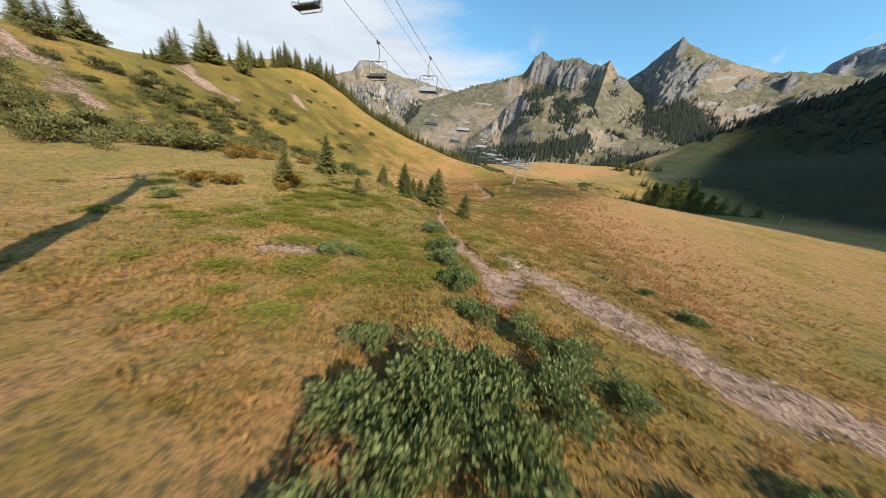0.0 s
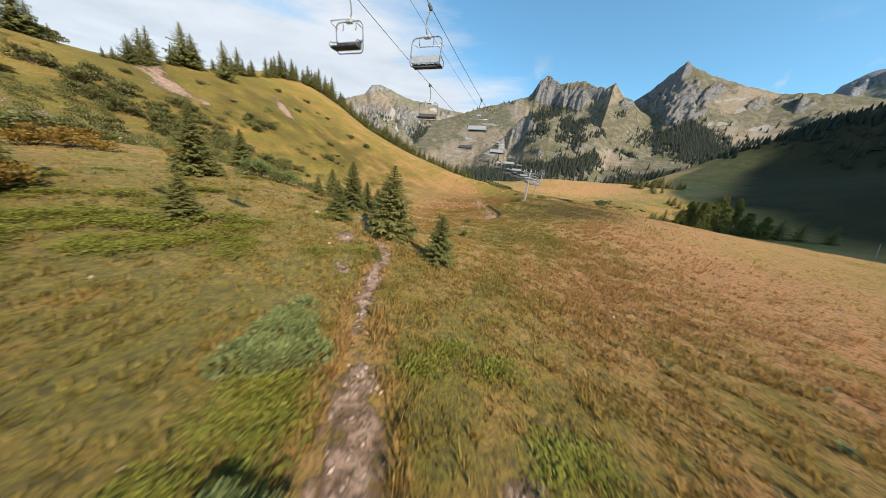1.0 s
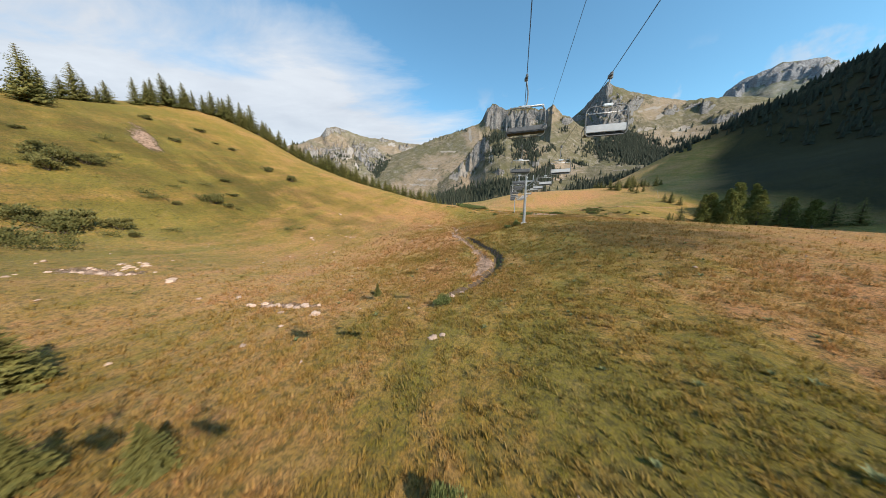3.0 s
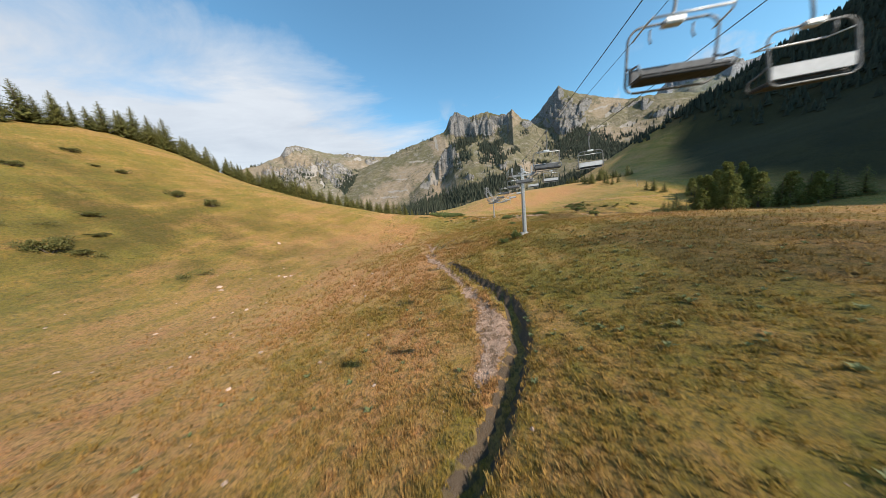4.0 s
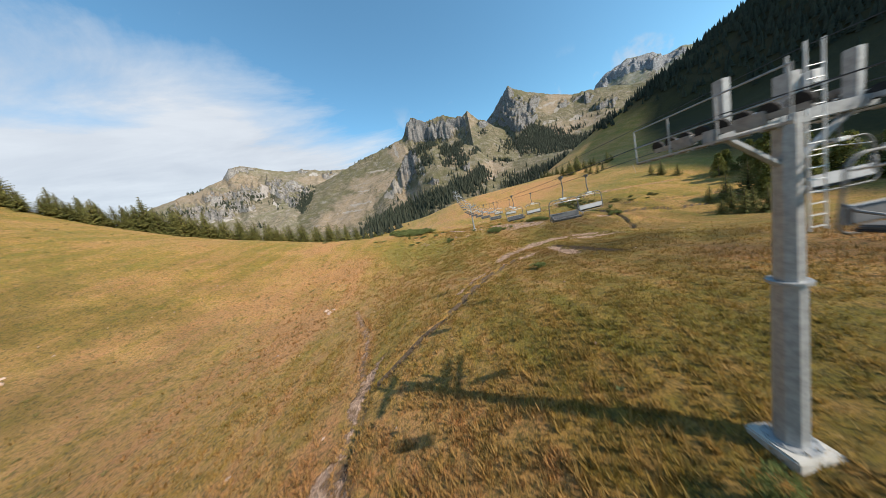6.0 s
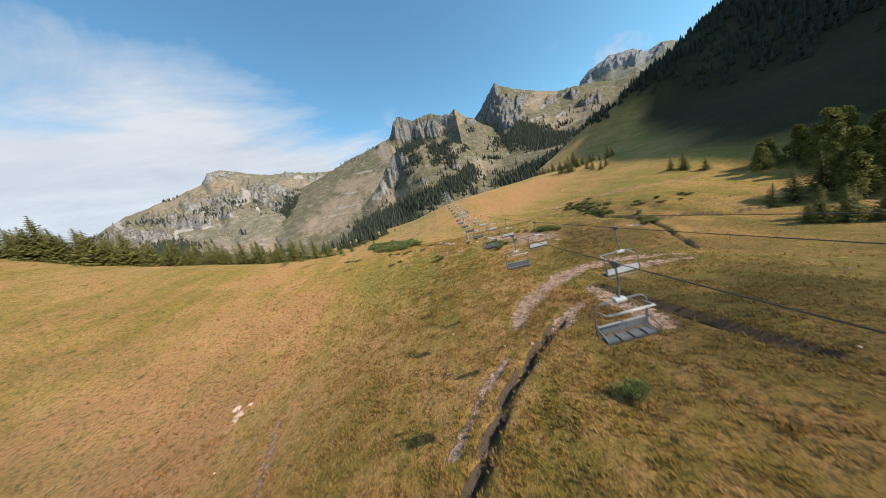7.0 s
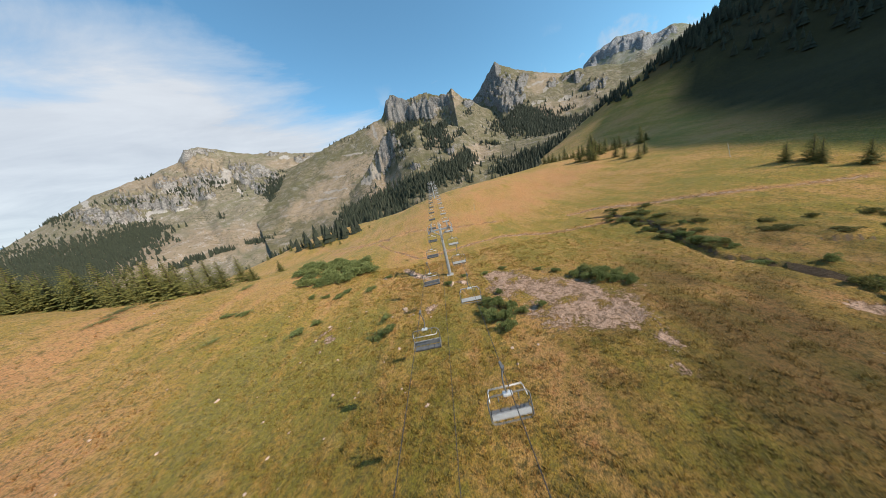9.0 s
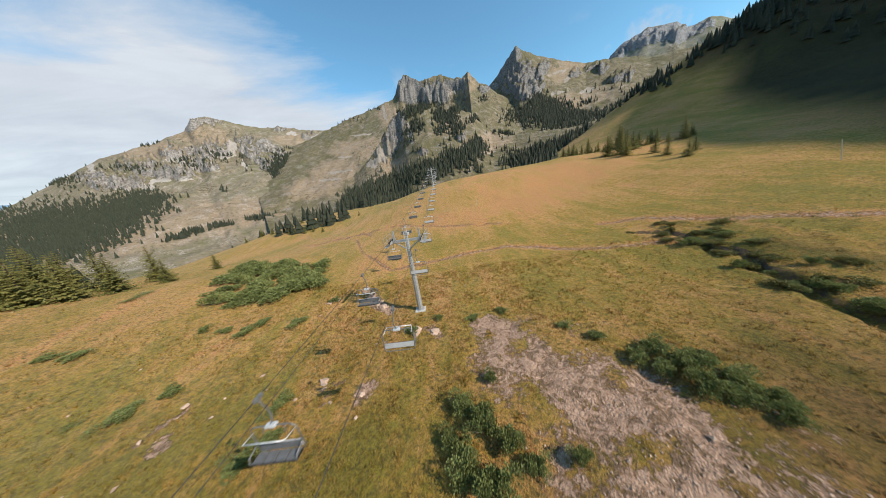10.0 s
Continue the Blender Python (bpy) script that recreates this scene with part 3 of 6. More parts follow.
def bare(x, y):
    """How bare the ground is: 1 on gravel, 0 in grass."""
    most = np.zeros(np.shape(x))
    fray = 0.55 * fractal(x, y, 2.2, 4, 60) + 1.7 * np.clip(fractal(x, y, 4.5, 3, 61) - 0.18, 0, 1)
    torn = 1.1 * fractal(x, y, 2.6, 3, 63)
    for line in BARE:
        narrow = max(w for _, _, w in line) < 1.2
        rock = 1.3 * fractal(x, y, 9, 4, 65) + 0.25 if max(abs(p[0]) for p in line) > 85 else 0.0
        most = np.maximum(most, np.clip(1.5 - (along(x, y, line) + fray + torn * (1 if narrow else 0.55) + rock), 0, 1))
    for line in TRACKS:
        most = np.maximum(most, np.clip(1.3 - (along(x, y, line) + 0.5 * fractal(x, y, 3.0, 3, 64)), 0, 0.64))
    # grass islands on the slip
    for cx, cy, rx, ry in ((18.4, 200.8, 0.9, 1.0), (17.2, 195.4, 0.9, 2.0), (21.6, 190.8, 1.8, 0.9), (18.2, 191.2, 0.8, 0.8), (23.8, 195.6, 0.7, 1.1), (20.4, 203.4, 0.9, 0.6), (24.2, 188.2, 0.8, 1.0), (16.0, 203.0, 0.6, 0.8)):
        most = most - 0.9 * blob(x, y, cx, cy, rx, ry)
    return most.clip(0, 1)


def blob(x, y, cx, cy, rx, ry=None):
    return np.exp(-(((x - cx) / rx) ** 2 + ((y - cy) / (ry or rx)) ** 2))


def tone(x, y):
    """What grows where: rust-red grass, green turf, bare ground; last, dark heath with shade painted in."""
    rust = 0.9 * blob(x, y, 18, 62, 12, 34) + 0.7 * blob(x, y, 40, 90, 22, 40) + 0.5 * blob(x, y, -8, 122, 6, 5) + 0.6 * blob(x, y, -32, 100, 16, 24)
    rust += 0.7 * blob(x, y, 30, 128, 16, 10) + 0.8 * blob(x, y, -36, 160, 5, 40) + 0.6 * blob(x, y, 6, 158, 4, 6) + 0.9 * blob(x, y, 50, 290, 50, 28) + 0.6 * blob(x, y, 30, 262, 30, 16) + 0.9 * blob(x, y, 62, 270, 36, 18) + 0.7 * blob(x, y, -52, 128, 24, 32) + 0.6 * blob(x, y, -38, 172, 22, 22) + 0.5 * blob(x, y, -22, 118, 8, 16) + 0.5 * blob(x, y, -30, 60, 14, 8) + 0.5 * blob(x, y, 34, 184, 6, 14)
    rust += 0.8 * blob(x, y, 20, 40, 14, 22) + 0.5 * blob(x, y, 10, 152, 4, 5) + 0.4 * blob(x, y, -18, 108, 6, 12)
    rust += 0.9 * blob(x, y, -50, 174, 4, 24) + 0.6 * blob(x, y, -88, 191, 18, 7) + 0.8 * blob(x, y, 31.4, 181, 2.2, 4) + 0.9 * blob(x, y, 28, 175, 2.2, 4) + 0.6 * blob(x, y, -16, 160, 7, 14) + 0.8 * blob(x, y, -4, 117, 5, 4) + 0.5 * blob(x, y, -10, 119, 4, 4) + 0.5 * blob(x, y, -30, 74, 14, 6) + 0.7 * blob(x, y, -52, 205, 7, 22) + 0.4 * blob(x, y, -4, 182, 4, 8) + 0.6 * blob(x, y, -2, 232, 7, 12) + 0.35 * blob(x, y, -16, 12, 6, 8)
    green = 1.0 * blob(x, y, 2, 68, 7, 18) + 1.0 * blob(x, y, -15, 22, 10, 8) + 0.35 * blob(x, y, -4, 40, 4, 16) + 0.7 * blob(x, y, -8, 66, 7, 9) + 0.8 * blob(x, y, 8, 100, 14, 16) + 0.5 * blob(x, y, -22, 104, 5, 10) + 0.95 * blob(x, y, -18, 194, 22, 16) + 0.5 * blob(x, y, -6, 178, 14, 12) + 0.4 * blob(x, y, -10, 150, 8, 14) + 0.6 * blob(x, y, 30, 215, 14, 18) + 0.6 * blob(x, y, 14, 240, 14, 6)
    green += 0.95 * blob(x, y, -130, 90, 45, 70) + 0.4 * blob(x, y, -95, 52, 45, 34) + 0.45 * blob(x, y, -40, 25, 30, 22) + 0.6 * blob(x, y, 80, 215, 30, 20) + 0.5 * blob(x, y, 30, 145, 16, 14) + 0.25 * blob(x, y, -95, 90, 40, 60) + 0.5 * blob(x, y, 15, 175, 12, 10) + 0.2 * blob(x, y, 70, 245, 40, 8)
    green += 0.9 * np.clip((x - 125 - 0.75 * np.maximum(0, y - 225)) / 60, 0, 1)
    # painted shade: dark heath laid over the eastern slope where it lies shaded
    moor_shade = np.clip((x - 112 - 0.75 * np.maximum(0, y - 225) + 14 * fractal(x, y, 30, 3, 14)) / 22, 0, 1)
    # trodden, straw-dry grass along the tracks
    for line in TRACKS + BARE[2:4]:
        worn = np.clip(2.2 - along(x, y, line) + 0.4 * fractal(x, y, 4.0, 2, 66), 0, 1)
        rust, green = rust + 0.9 * worn, green * (1 - 0.9 * worn)
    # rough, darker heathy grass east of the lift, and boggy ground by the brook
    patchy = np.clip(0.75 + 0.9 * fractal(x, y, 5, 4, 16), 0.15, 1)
    # patches here and westward also painted darker for tussock shade and lens falloff
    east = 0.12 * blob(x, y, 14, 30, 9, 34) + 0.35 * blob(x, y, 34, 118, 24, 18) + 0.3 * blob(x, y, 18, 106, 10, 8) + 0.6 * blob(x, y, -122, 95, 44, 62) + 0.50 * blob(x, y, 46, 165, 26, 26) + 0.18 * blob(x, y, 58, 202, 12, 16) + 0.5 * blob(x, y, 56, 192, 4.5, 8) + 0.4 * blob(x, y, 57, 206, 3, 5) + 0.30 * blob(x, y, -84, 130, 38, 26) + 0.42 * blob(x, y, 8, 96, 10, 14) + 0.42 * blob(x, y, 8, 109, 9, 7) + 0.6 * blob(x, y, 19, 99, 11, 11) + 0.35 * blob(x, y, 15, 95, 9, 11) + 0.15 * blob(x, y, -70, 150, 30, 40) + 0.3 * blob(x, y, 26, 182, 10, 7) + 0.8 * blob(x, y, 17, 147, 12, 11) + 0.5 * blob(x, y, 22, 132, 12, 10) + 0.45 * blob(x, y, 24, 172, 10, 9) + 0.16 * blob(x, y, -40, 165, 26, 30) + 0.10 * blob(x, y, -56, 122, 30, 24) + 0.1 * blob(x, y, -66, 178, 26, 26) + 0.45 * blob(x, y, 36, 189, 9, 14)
    moor_shade = np.maximum(moor_shade, (east * patchy).clip(0, 0.7))
    return np.stack([rust.clip(0, 1), green.clip(0, 1), bare(x, y), moor_shade], -1)


def ground_height(x, y):
    """The ground as it is, with its hummocks and cut watercourses."""
    near = np.exp(-((np.maximum(np.abs(x - 5) - 90, 0) / 90) ** 2))
    rough = 0.42 * fractal(x, y, 11, 3, 3) + 0.13 * fractal(x, y, 2.4, 2, 9) + (1 - near) * 2.5 * fractal(x, y, 40, 4, 21)
    rough = rough + blob(x, y, 58, 192, 14, 22) * (0.55 * fractal(x, y, 5.0, 3, 23) + 0.35 * fractal(x, y, 2.2, 2, 24))
    hollow = bare(x, y) * (0.24 + 0.34 * fractal(x, y, 1.5, 3, 33))
    return land(x, y) + rough - hollow - carve(x, y)


def spaced(low, high, step, far, growth):
    """Even steps from low to high, then ever wider ones out to far."""
    inner = list(np.arange(low, high + step, step))
    for sign, end in ((-1, low), (1, high)):
        at, h = end, step
        while abs(at) < far:
            h *= growth
            at += sign * h
            inner.append(at)
    return np.array(sorted(inner))


def build_ground():
    xs, ys = spaced(-48, 64, 0.5, 4300, 1.06), spaced(0, 232, 0.5, 4300, 1.06)
    x, y = np.meshgrid(xs, ys)
    z = ground_height(x, y)
    n, m = len(ys), len(xs)
    k = np.arange(n * m).reshape(n, m)
    quads = np.stack([k[:-1, :-1], k[:-1, 1:], k[1:, 1:], k[1:, :-1]], -1).reshape(-1, 4)
    mesh = bulk("ground", np.stack([x, y, z], -1).reshape(-1, 3), quads, smooth=True)
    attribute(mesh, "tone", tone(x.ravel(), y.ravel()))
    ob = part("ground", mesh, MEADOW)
    tagged(ob, "rolling alpine meadow of dry autumn grass with gravel patches and gullies", "ground", kind="structure")
    return ob


build_ground()


def height(x, y):
    return float(ground_height(np.array([float(x)]), np.array([float(y)]))[0])


# ---- mountains round the head of the valley ----
HUB = (11.6, 181.8, 10.8)


def polar(bearing, far):
    """A place that far from the valley's middle, on a bearing in degrees from north to east."""
    a = np.radians(bearing)
    return HUB[0] + far * np.sin(a), HUB[1] + far * np.cos(a)


class Massif:
    """A mountain flank that climbs from its foot to a crest; crest: (bearing, degrees above level, distance, height of its cliffs)."""

    def __init__(self, crest, foot, foot_z, bow, seed, relief, teeth, cliffs=(), swell=1.0):
        """cliffs: patches of (bearing, degrees up, half widths of both)."""
        self.cliffs, self.swell = cliffs, swell
        self.crest = np.array([c if len(c) == 4 else (*c, 0) for c in crest], float)
        self.foot, self.foot_z, self.bow, self.seed, self.relief, self.teeth = foot, foot_z, bow, seed, relief, teeth

    def patch(self, bearing, up, patches, fray=0.5):
        """How far places (bearing, degrees up) lie inside frayed patches of (bearing, degrees up, half widths of both)."""
        most = np.zeros(np.broadcast(bearing, up).shape)
        fray_b, fray_u = fray * fractal(bearing * 12, up * 12, 9, 5, self.seed + 61), fray * fractal(bearing * 12, up * 12, 9, 5, self.seed + 62)
        for b, e, db, de in patches:
            most = np.maximum(most, np.clip(1.6 - 0.9 * (((bearing - b) / db + fray_b) ** 2 + ((up - e) / de + fray_u) ** 2), 0, 1))
        return most

    def surface(self, bearing, s):
        """Place at a bearing; s runs from 0 at the foot to 1 on the crest and on to 1.5 behind it."""
        rise, far, cliff = (np.interp(bearing, self.crest[:, 0], self.crest[:, k]) for k in (1, 2, 3))
        climb = np.clip(s, 0, 1)
        jag = fractal(bearing * 14, 0 * bearing + 7, 9, 5, self.seed + 5)
        towers = fractal(bearing * 12, 30 * climb, 9, 4, self.seed + 6, ridged=True) - 0.62
        top = HUB[2] + far * np.tan(np.radians(rise)) + climb**9 * (1.4 * self.teeth * far * jag + 0.16 * cliff * towers)
        r = self.foot + (far - self.foot) * s
        x, y = polar(bearing, r)
        # rounded spurs and hollows in the turf, warped so that they wind downhill
        wx, wy = x + 60 * fractal(x, y, 210, 3, self.seed + 31), y + 60 * fractal(x, y, 210, 3, self.seed + 32)
        folds = fractal(wx, wy, 330, 4, self.seed, ridged=True) - 0.60
        knobs = fractal(wx, wy, 70, 4, self.seed + 3)
        envelope = np.clip(climb * 5, 0, 1) * np.clip((1.0 - climb) * 6, 0.0, 1)
        # the summit walls stand on buttresses that jut out unevenly
        jut = fractal(bearing * 5 + 5 * knobs, 160 * climb, 9, 5, self.seed + 44, ridged=True) - 0.6
        edge = np.maximum(np.clip((climb - 0.90 + 0.08 * jut + 0.06 * knobs) / 0.10, 0, 1), np.clip((climb - 0.97) / 0.03, 0, 1))
        z = self.foot_z + (top - cliff - self.foot_z) * climb**self.bow + cliff * edge * np.clip((climb - 0.76) / 0.12, 0, 1)
        z = z + envelope * self.relief * (self.swell * folds + 0.16 * knobs)
        # crags stand out of the slope, rough and cleft
        up = np.degrees(np.arctan2(z - HUB[2], r))
        hard = self.patch(bearing, up, self.cliffs)
        cleft = fractal(bearing * 9 + 2.5 * knobs, up * 9, 9, 5, self.seed + 50, ridged=True) - 0.55
        crag = fractal(wx, wy, 46, 5, self.seed + 8, ridged=True) - 0.5
        z = z + hard * np.clip((1.0 - climb) * 9, 0.0, 1) * self.relief * (0.9 * crag + 0.9 * cleft + 0.35 * (fractal(wx, wy, 14, 3, self.seed + 12)) + 0.2)
        z = z + np.clip(climb * 5, 0, 1) * self.relief * (0.05 * fractal(x, y, 24, 4, self.seed + 9) + 0.10 * fractal(wx, wy, 60, 4, self.seed + 10))
        return x, y, z - np.clip(s - 1, 0, 1) * (top - self.foot_z) * 0.9

    def build(self, name, label, columns, rows, matter, screes=(), dry=()):
        """screes, dry: patches like those of the cliffs."""
        bearing, s = np.meshgrid(np.linspace(self.crest[0, 0], self.crest[-1, 0], columns), np.r_[np.linspace(0, 1, rows), 1.03, 1.1, 1.5])
        x, y, z = self.surface(bearing, s)
        up = np.degrees(np.arctan2(z - HUB[2], np.hypot(x - HUB[0], y - HUB[1])))
        cover = np.zeros((*x.shape, 4), np.float32)
        for channel, (patches, fray) in enumerate(((self.cliffs, 0.5), (screes, 1.3), (dry, 0.5))):
            cover[..., channel] = self.patch(bearing, up, patches, fray)
        n, m = x.shape
        k = np.arange(n * m).reshape(n, m)
        quads = np.stack([k[:-1, :-1], k[:-1, 1:], k[1:, 1:], k[1:, :-1]], -1).reshape(-1, 4)
        verts, cover = np.stack([x, y, z], -1).reshape(-1, 3), cover.reshape(-1, 4)
        # cliffs and scree slopes are parts of their own
        stony, loose = cover[quads, 0].mean(1) > 0.5, cover[quads, 1].mean(1) > 0.5
        thing = tagged(new(name), label, "mountain", "mountains round the valley")
        for piece, pick, words in (("grass_slope", ~(stony | loose), ""), ("cliff", stony, "grey fluted rock cliff"), ("scree_slope", loose & ~stony, "pale scree slope")):
            if pick.any():
                used, corners = np.unique(quads[pick], return_inverse=True)
                mesh = bulk(piece, verts[used], corners.reshape(-1, 4), smooth=True)
                attribute(mesh, "cover", cover[used])
                tagged(part(piece, mesh, matter, thing), words, kind="" if piece == "grass_slope" else "stuff")
        return thing


LIMESTONE = mountain_material("limestone_mountain", (0.27, 0.245, 0.225), (0.176, 0.146, 0.100), (0.345, 0.31, 0.28), 0.52)
CRAG = mountain_material("crag_mountain", (0.190, 0.178, 0.170), (0.122, 0.102, 0.058), (0.27, 0.235, 0.20), 0.50)
FAR_ROCK = mountain_material("far_mountain", (0.24, 0.24, 0.25), (0.18, 0.172, 0.135), (0.36, 0.34, 0.33), 0.70)

west = Massif([(-72, 1.5, 2100), (-60, 3.6, 2050), (-57, 5.4, 2000), (-54, 7.2, 1980), (-51, 9.4, 1950), (-48.6, 10.9, 1930), (-45, 12.3, 1910), (-41.4, 13.8, 1890), (-39.5, 14.7, 1886, 30), (-38.3, 16.5, 1886, 50), (-36.4, 16.9, 1886, 50), (-33.6, 16.4, 1880, 30), (-29.2, 15.4, 1860), (-26.5, 15.6, 1850), (-22.7, 15.1, 1800), (-17.8, 14.8, 1780), (-14, 14.2, 1780), (-5, 12.8, 1800)], 520, -75, 1.40, 11, 62, 0.0018,
             [(-38.6, 15.9, 0.8, 0.9), (-36.4, 16.4, 2.4, 0.35), (-31.8, 12.2, 1.5, 2.0), (-21.2, 13.8, 1.25, 0.7), (-26, 15.4, 1.4, 0.45), (-40.7, 11.6, 2.2, 0.9), (-36.5, 11.9, 2.6, 1.0), (-38.9, 9.6, 2.2, 0.8), (-45, 9.4, 3.0, 0.9), (-48, 7.6, 2.6, 0.8), (-42.5, 8.4, 1.6, 0.7), (-50.5, 8.8, 1.2, 0.4)], 1.0)
west.build("limestone_massif", "broad pale limestone massif with scree bands and a flat summit", 420, 150, LIMESTONE,
           [(-34.3, 12.6, 0.8, 0.9), (-32.7, 11.3, 0.5, 1.4), (-33.5, 9.6, 0.4, 0.7), (-39, 9.1, 1.5, 0.33), (-35.7, 11, 1.2, 0.4), (-41.4, 10.6, 0.9, 0.4), (-44, 7.6, 2.6, 0.35), (-46.5, 6.8, 2.0, 0.3), (-50, 9.8, 0.3, 0.8), (-24.5, 14.4, 1.2, 0.3)],
           [(-45, 1.0, 14, 3.0), (-37.2, 14.1, 3.0, 1.3), (-24.2, 13.4, 3.7, 0.95), (-19.6, 5.0, 3.0, 2.6), (-30, 1.5, 8, 2.0), (-43, 12.0, 4, 1.0)])
# the wooded rock buttress that leans against the massif
buttress = Massif([(-36.5, 6.0, 1430), (-34, 9.4, 1430), (-32.2, 12.6, 1430, 30), (-31, 13.2, 1430, 40), (-30, 13.9, 1430, 40), (-28.8, 14.0, 1430, 30), (-27, 12.9, 1430), (-24.8, 11.4, 1440), (-23, 10.6, 1440), (-20.6, 8.4, 1450), (-18.4, 5.0, 1460), (-16.5, 2.0, 1470)], 900, -20, 1.1, 29, 26, 0.003,
                 [(-29.3, 12.6, 1.2, 1.5), (-28.0, 11.4, 1.1, 1.4), (-30.8, 10.3, 1.0, 1.6), (-31.6, 11.6, 0.9, 1.4), (-29.8, 9.4, 0.8, 1.2)], 0.5)
buttress.build("rock_buttress", "grey rock buttress with a wedge of dark spruce wood", 200, 90, LIMESTONE, [(-31.2, 6.6, 0.35, 1.1), (-27.0, 6.0, 1.2, 0.25)], [(-24, 5, 4, 1.5)])
middle = Massif([(-33, 9.0, 1500), (-26, 11.8, 1480), (-21, 13.7, 1460), (-17.8, 14.9, 1450), (-13.2, 16.6, 1445), (-7.3, 18.1, 1438), (-3.3, 19.3, 1430), (-2.6, 19.9, 1430, 30), (-1.4, 22.0, 1430, 90), (-0.1, 23.0, 1430, 110), (1.6, 22.2, 1400, 110), (3.1, 21.5, 1390, 100), (5.5, 21.9, 1370, 105), (7.8, 22.1, 1350, 100), (10, 21.0, 1330, 80), (12, 20.9, 1310, 60), (13.3, 21.6, 1290, 20), (14.6, 20.2, 1290, 10), (15.5, 19.2, 1290), (17, 18.7, 1300), (19.5, 16.5, 1310), (24, 13.5, 1320), (34, 9, 1340)], 480, -60, 1.32, 23, 42, 0.0028,
               [(0.4, 21.0, 2.4, 2.0), (2.9, 19.6, 2.2, 1.7), (7.1, 19.6, 3.0, 1.5), (10.7, 20.0, 1.9, 1.0), (16.5, 18.2, 1.0, 0.66)], 1.0)
middle.build("crag_mountain", "grassy mountain with grey rock towers along its summit", 480, 160, CRAG,
             [(9.2, 18.6, 1.6, 0.34), (-11.1, 13.5, 1.9, 0.16), (-18, 6.8, 2.4, 0.22), (-20.5, 5.4, 2.4, 0.18), (-5.5, 17.0, 0.3, 1.2), (-15, 9.6, 1.6, 0.15)],
             [(12.9, 19.4, 2.0, 1.7), (-11.7, 10.7, 5.6, 2.0), (-17.9, 7.0, 4.4, 2.2), (-4.8, 16.3, 2.0, 2.0), (-23, 4.0, 5, 2)])
peak = Massif([(8, 13.0, 1700), (14, 16.0, 1640), (17.5, 18.4, 1600), (19.6, 20.0, 1570, 40), (21.2, 21.6, 1550, 70), (23.2, 23.2, 1545, 60), (25, 22.0, 1560, 20), (28, 20.4, 1600), (31.7, 18.8, 1640), (35, 17.4, 1680), (39.4, 16.6, 1720), (44, 15.0, 1760), (52, 14.0, 1800), (66, 12.0, 1850)], 620, -10, 1.5, 37, 52, 0.0024,
             [(21.3, 21.3, 1.6, 2.0), (23.0, 21.8, 0.9, 1.2), (23.8, 17.6, 2.0, 1.8), (26.1, 17.1, 1.5, 1.4), (19.9, 20.1, 1.4, 1.0), (28.5, 19.0, 0.8, 0.6), (37.6, 15.6, 0.7, 0.7), (41.2, 13.2, 0.5, 0.7), (18.4, 18.3, 1.2, 0.65), (35.8, 16.4, 0.9, 0.4), (22.5, 19.0, 3.0, 2.4), (25.5, 15.6, 2.4, 1.2), (27.2, 18.4, 1.2, 0.9), (33.5, 16.2, 0.8, 0.5), (40, 13.6, 1.6, 0.5)], 0.9)
peak.build("pointed_peak", "pointed green and grey peak with rocky western face", 400, 140, CRAG,
           [(30.5, 17.3, 1.6, 0.2), (31.9, 15.8, 0.8, 0.3), (30.7, 14.1, 1.4, 0.3), (35.1, 13.1, 1.3, 0.3)], [(24.7, 15.0, 1.6, 0.9), (31.6, 17.4, 3.0, 1.5), (36.9, 11.9, 4.0, 1.2), (29, 12, 6, 1.5)])
east = Massif([(32, 12, 2700), (38, 15.6, 2650), (38.6, 17.0, 2620), (40, 18.1, 2620), (41.5, 18.3, 2600), (43.4, 18.8, 2600), (44.7, 18.5, 2600), (46.8, 18.1, 2600), (47.9, 16.9, 2600), (50.4, 17.0, 2600), (52.7, 15.6, 2620), (56, 15.0, 2650), (60, 14.6, 2700), (75, 12, 2750)], 1700, 200, 1.2, 51, 70, 0.0022, [(39.3, 17.2, 1.24, 2.5), (41.6, 17.9, 2.1, 1.0), (44.5, 17.6, 2.4, 0.9), (48, 16.4, 2.0, 0.8)], 0.8)
east.build("distant_range", "distant pale grey rock range beyond the peak", 260, 80, FAR_ROCK)
# the wooded knoll in front of the grey towers
knoll = Massif([(-24, 1.0, 900), (-17, 4.2, 900), (-12, 7.6, 880), (-8.5, 11.0, 860, 40), (-6.4, 13.6, 850, 90), (-4.6, 15.6, 850, 90), (-2.4, 17.2, 855, 50), (0, 17.6, 860, 20), (3, 17.3, 870), (6, 16.6, 880), (10, 15.9, 890), (13, 14.6, 900), (17, 10.2, 900), (22, 8.6, 880), (30, 8.0, 860), (42, 7.0, 850)], 430, -45, 1.12, 67, 26, 0.004,
              [(-3.5, 14.4, 1.3, 2.8), (-2.0, 16.1, 1.2, 1.5), (-4.8, 12.3, 1.0, 1.8), (10.4, 10.2, 0.8, 0.8), (17.1, 15.6, 1.8, 0.9), (21.4, 13.4, 2.4, 1.0), (14.8, 15.0, 1.6, 0.6), (1.4, 8.6, 1.2, 0.6)], 1.5)
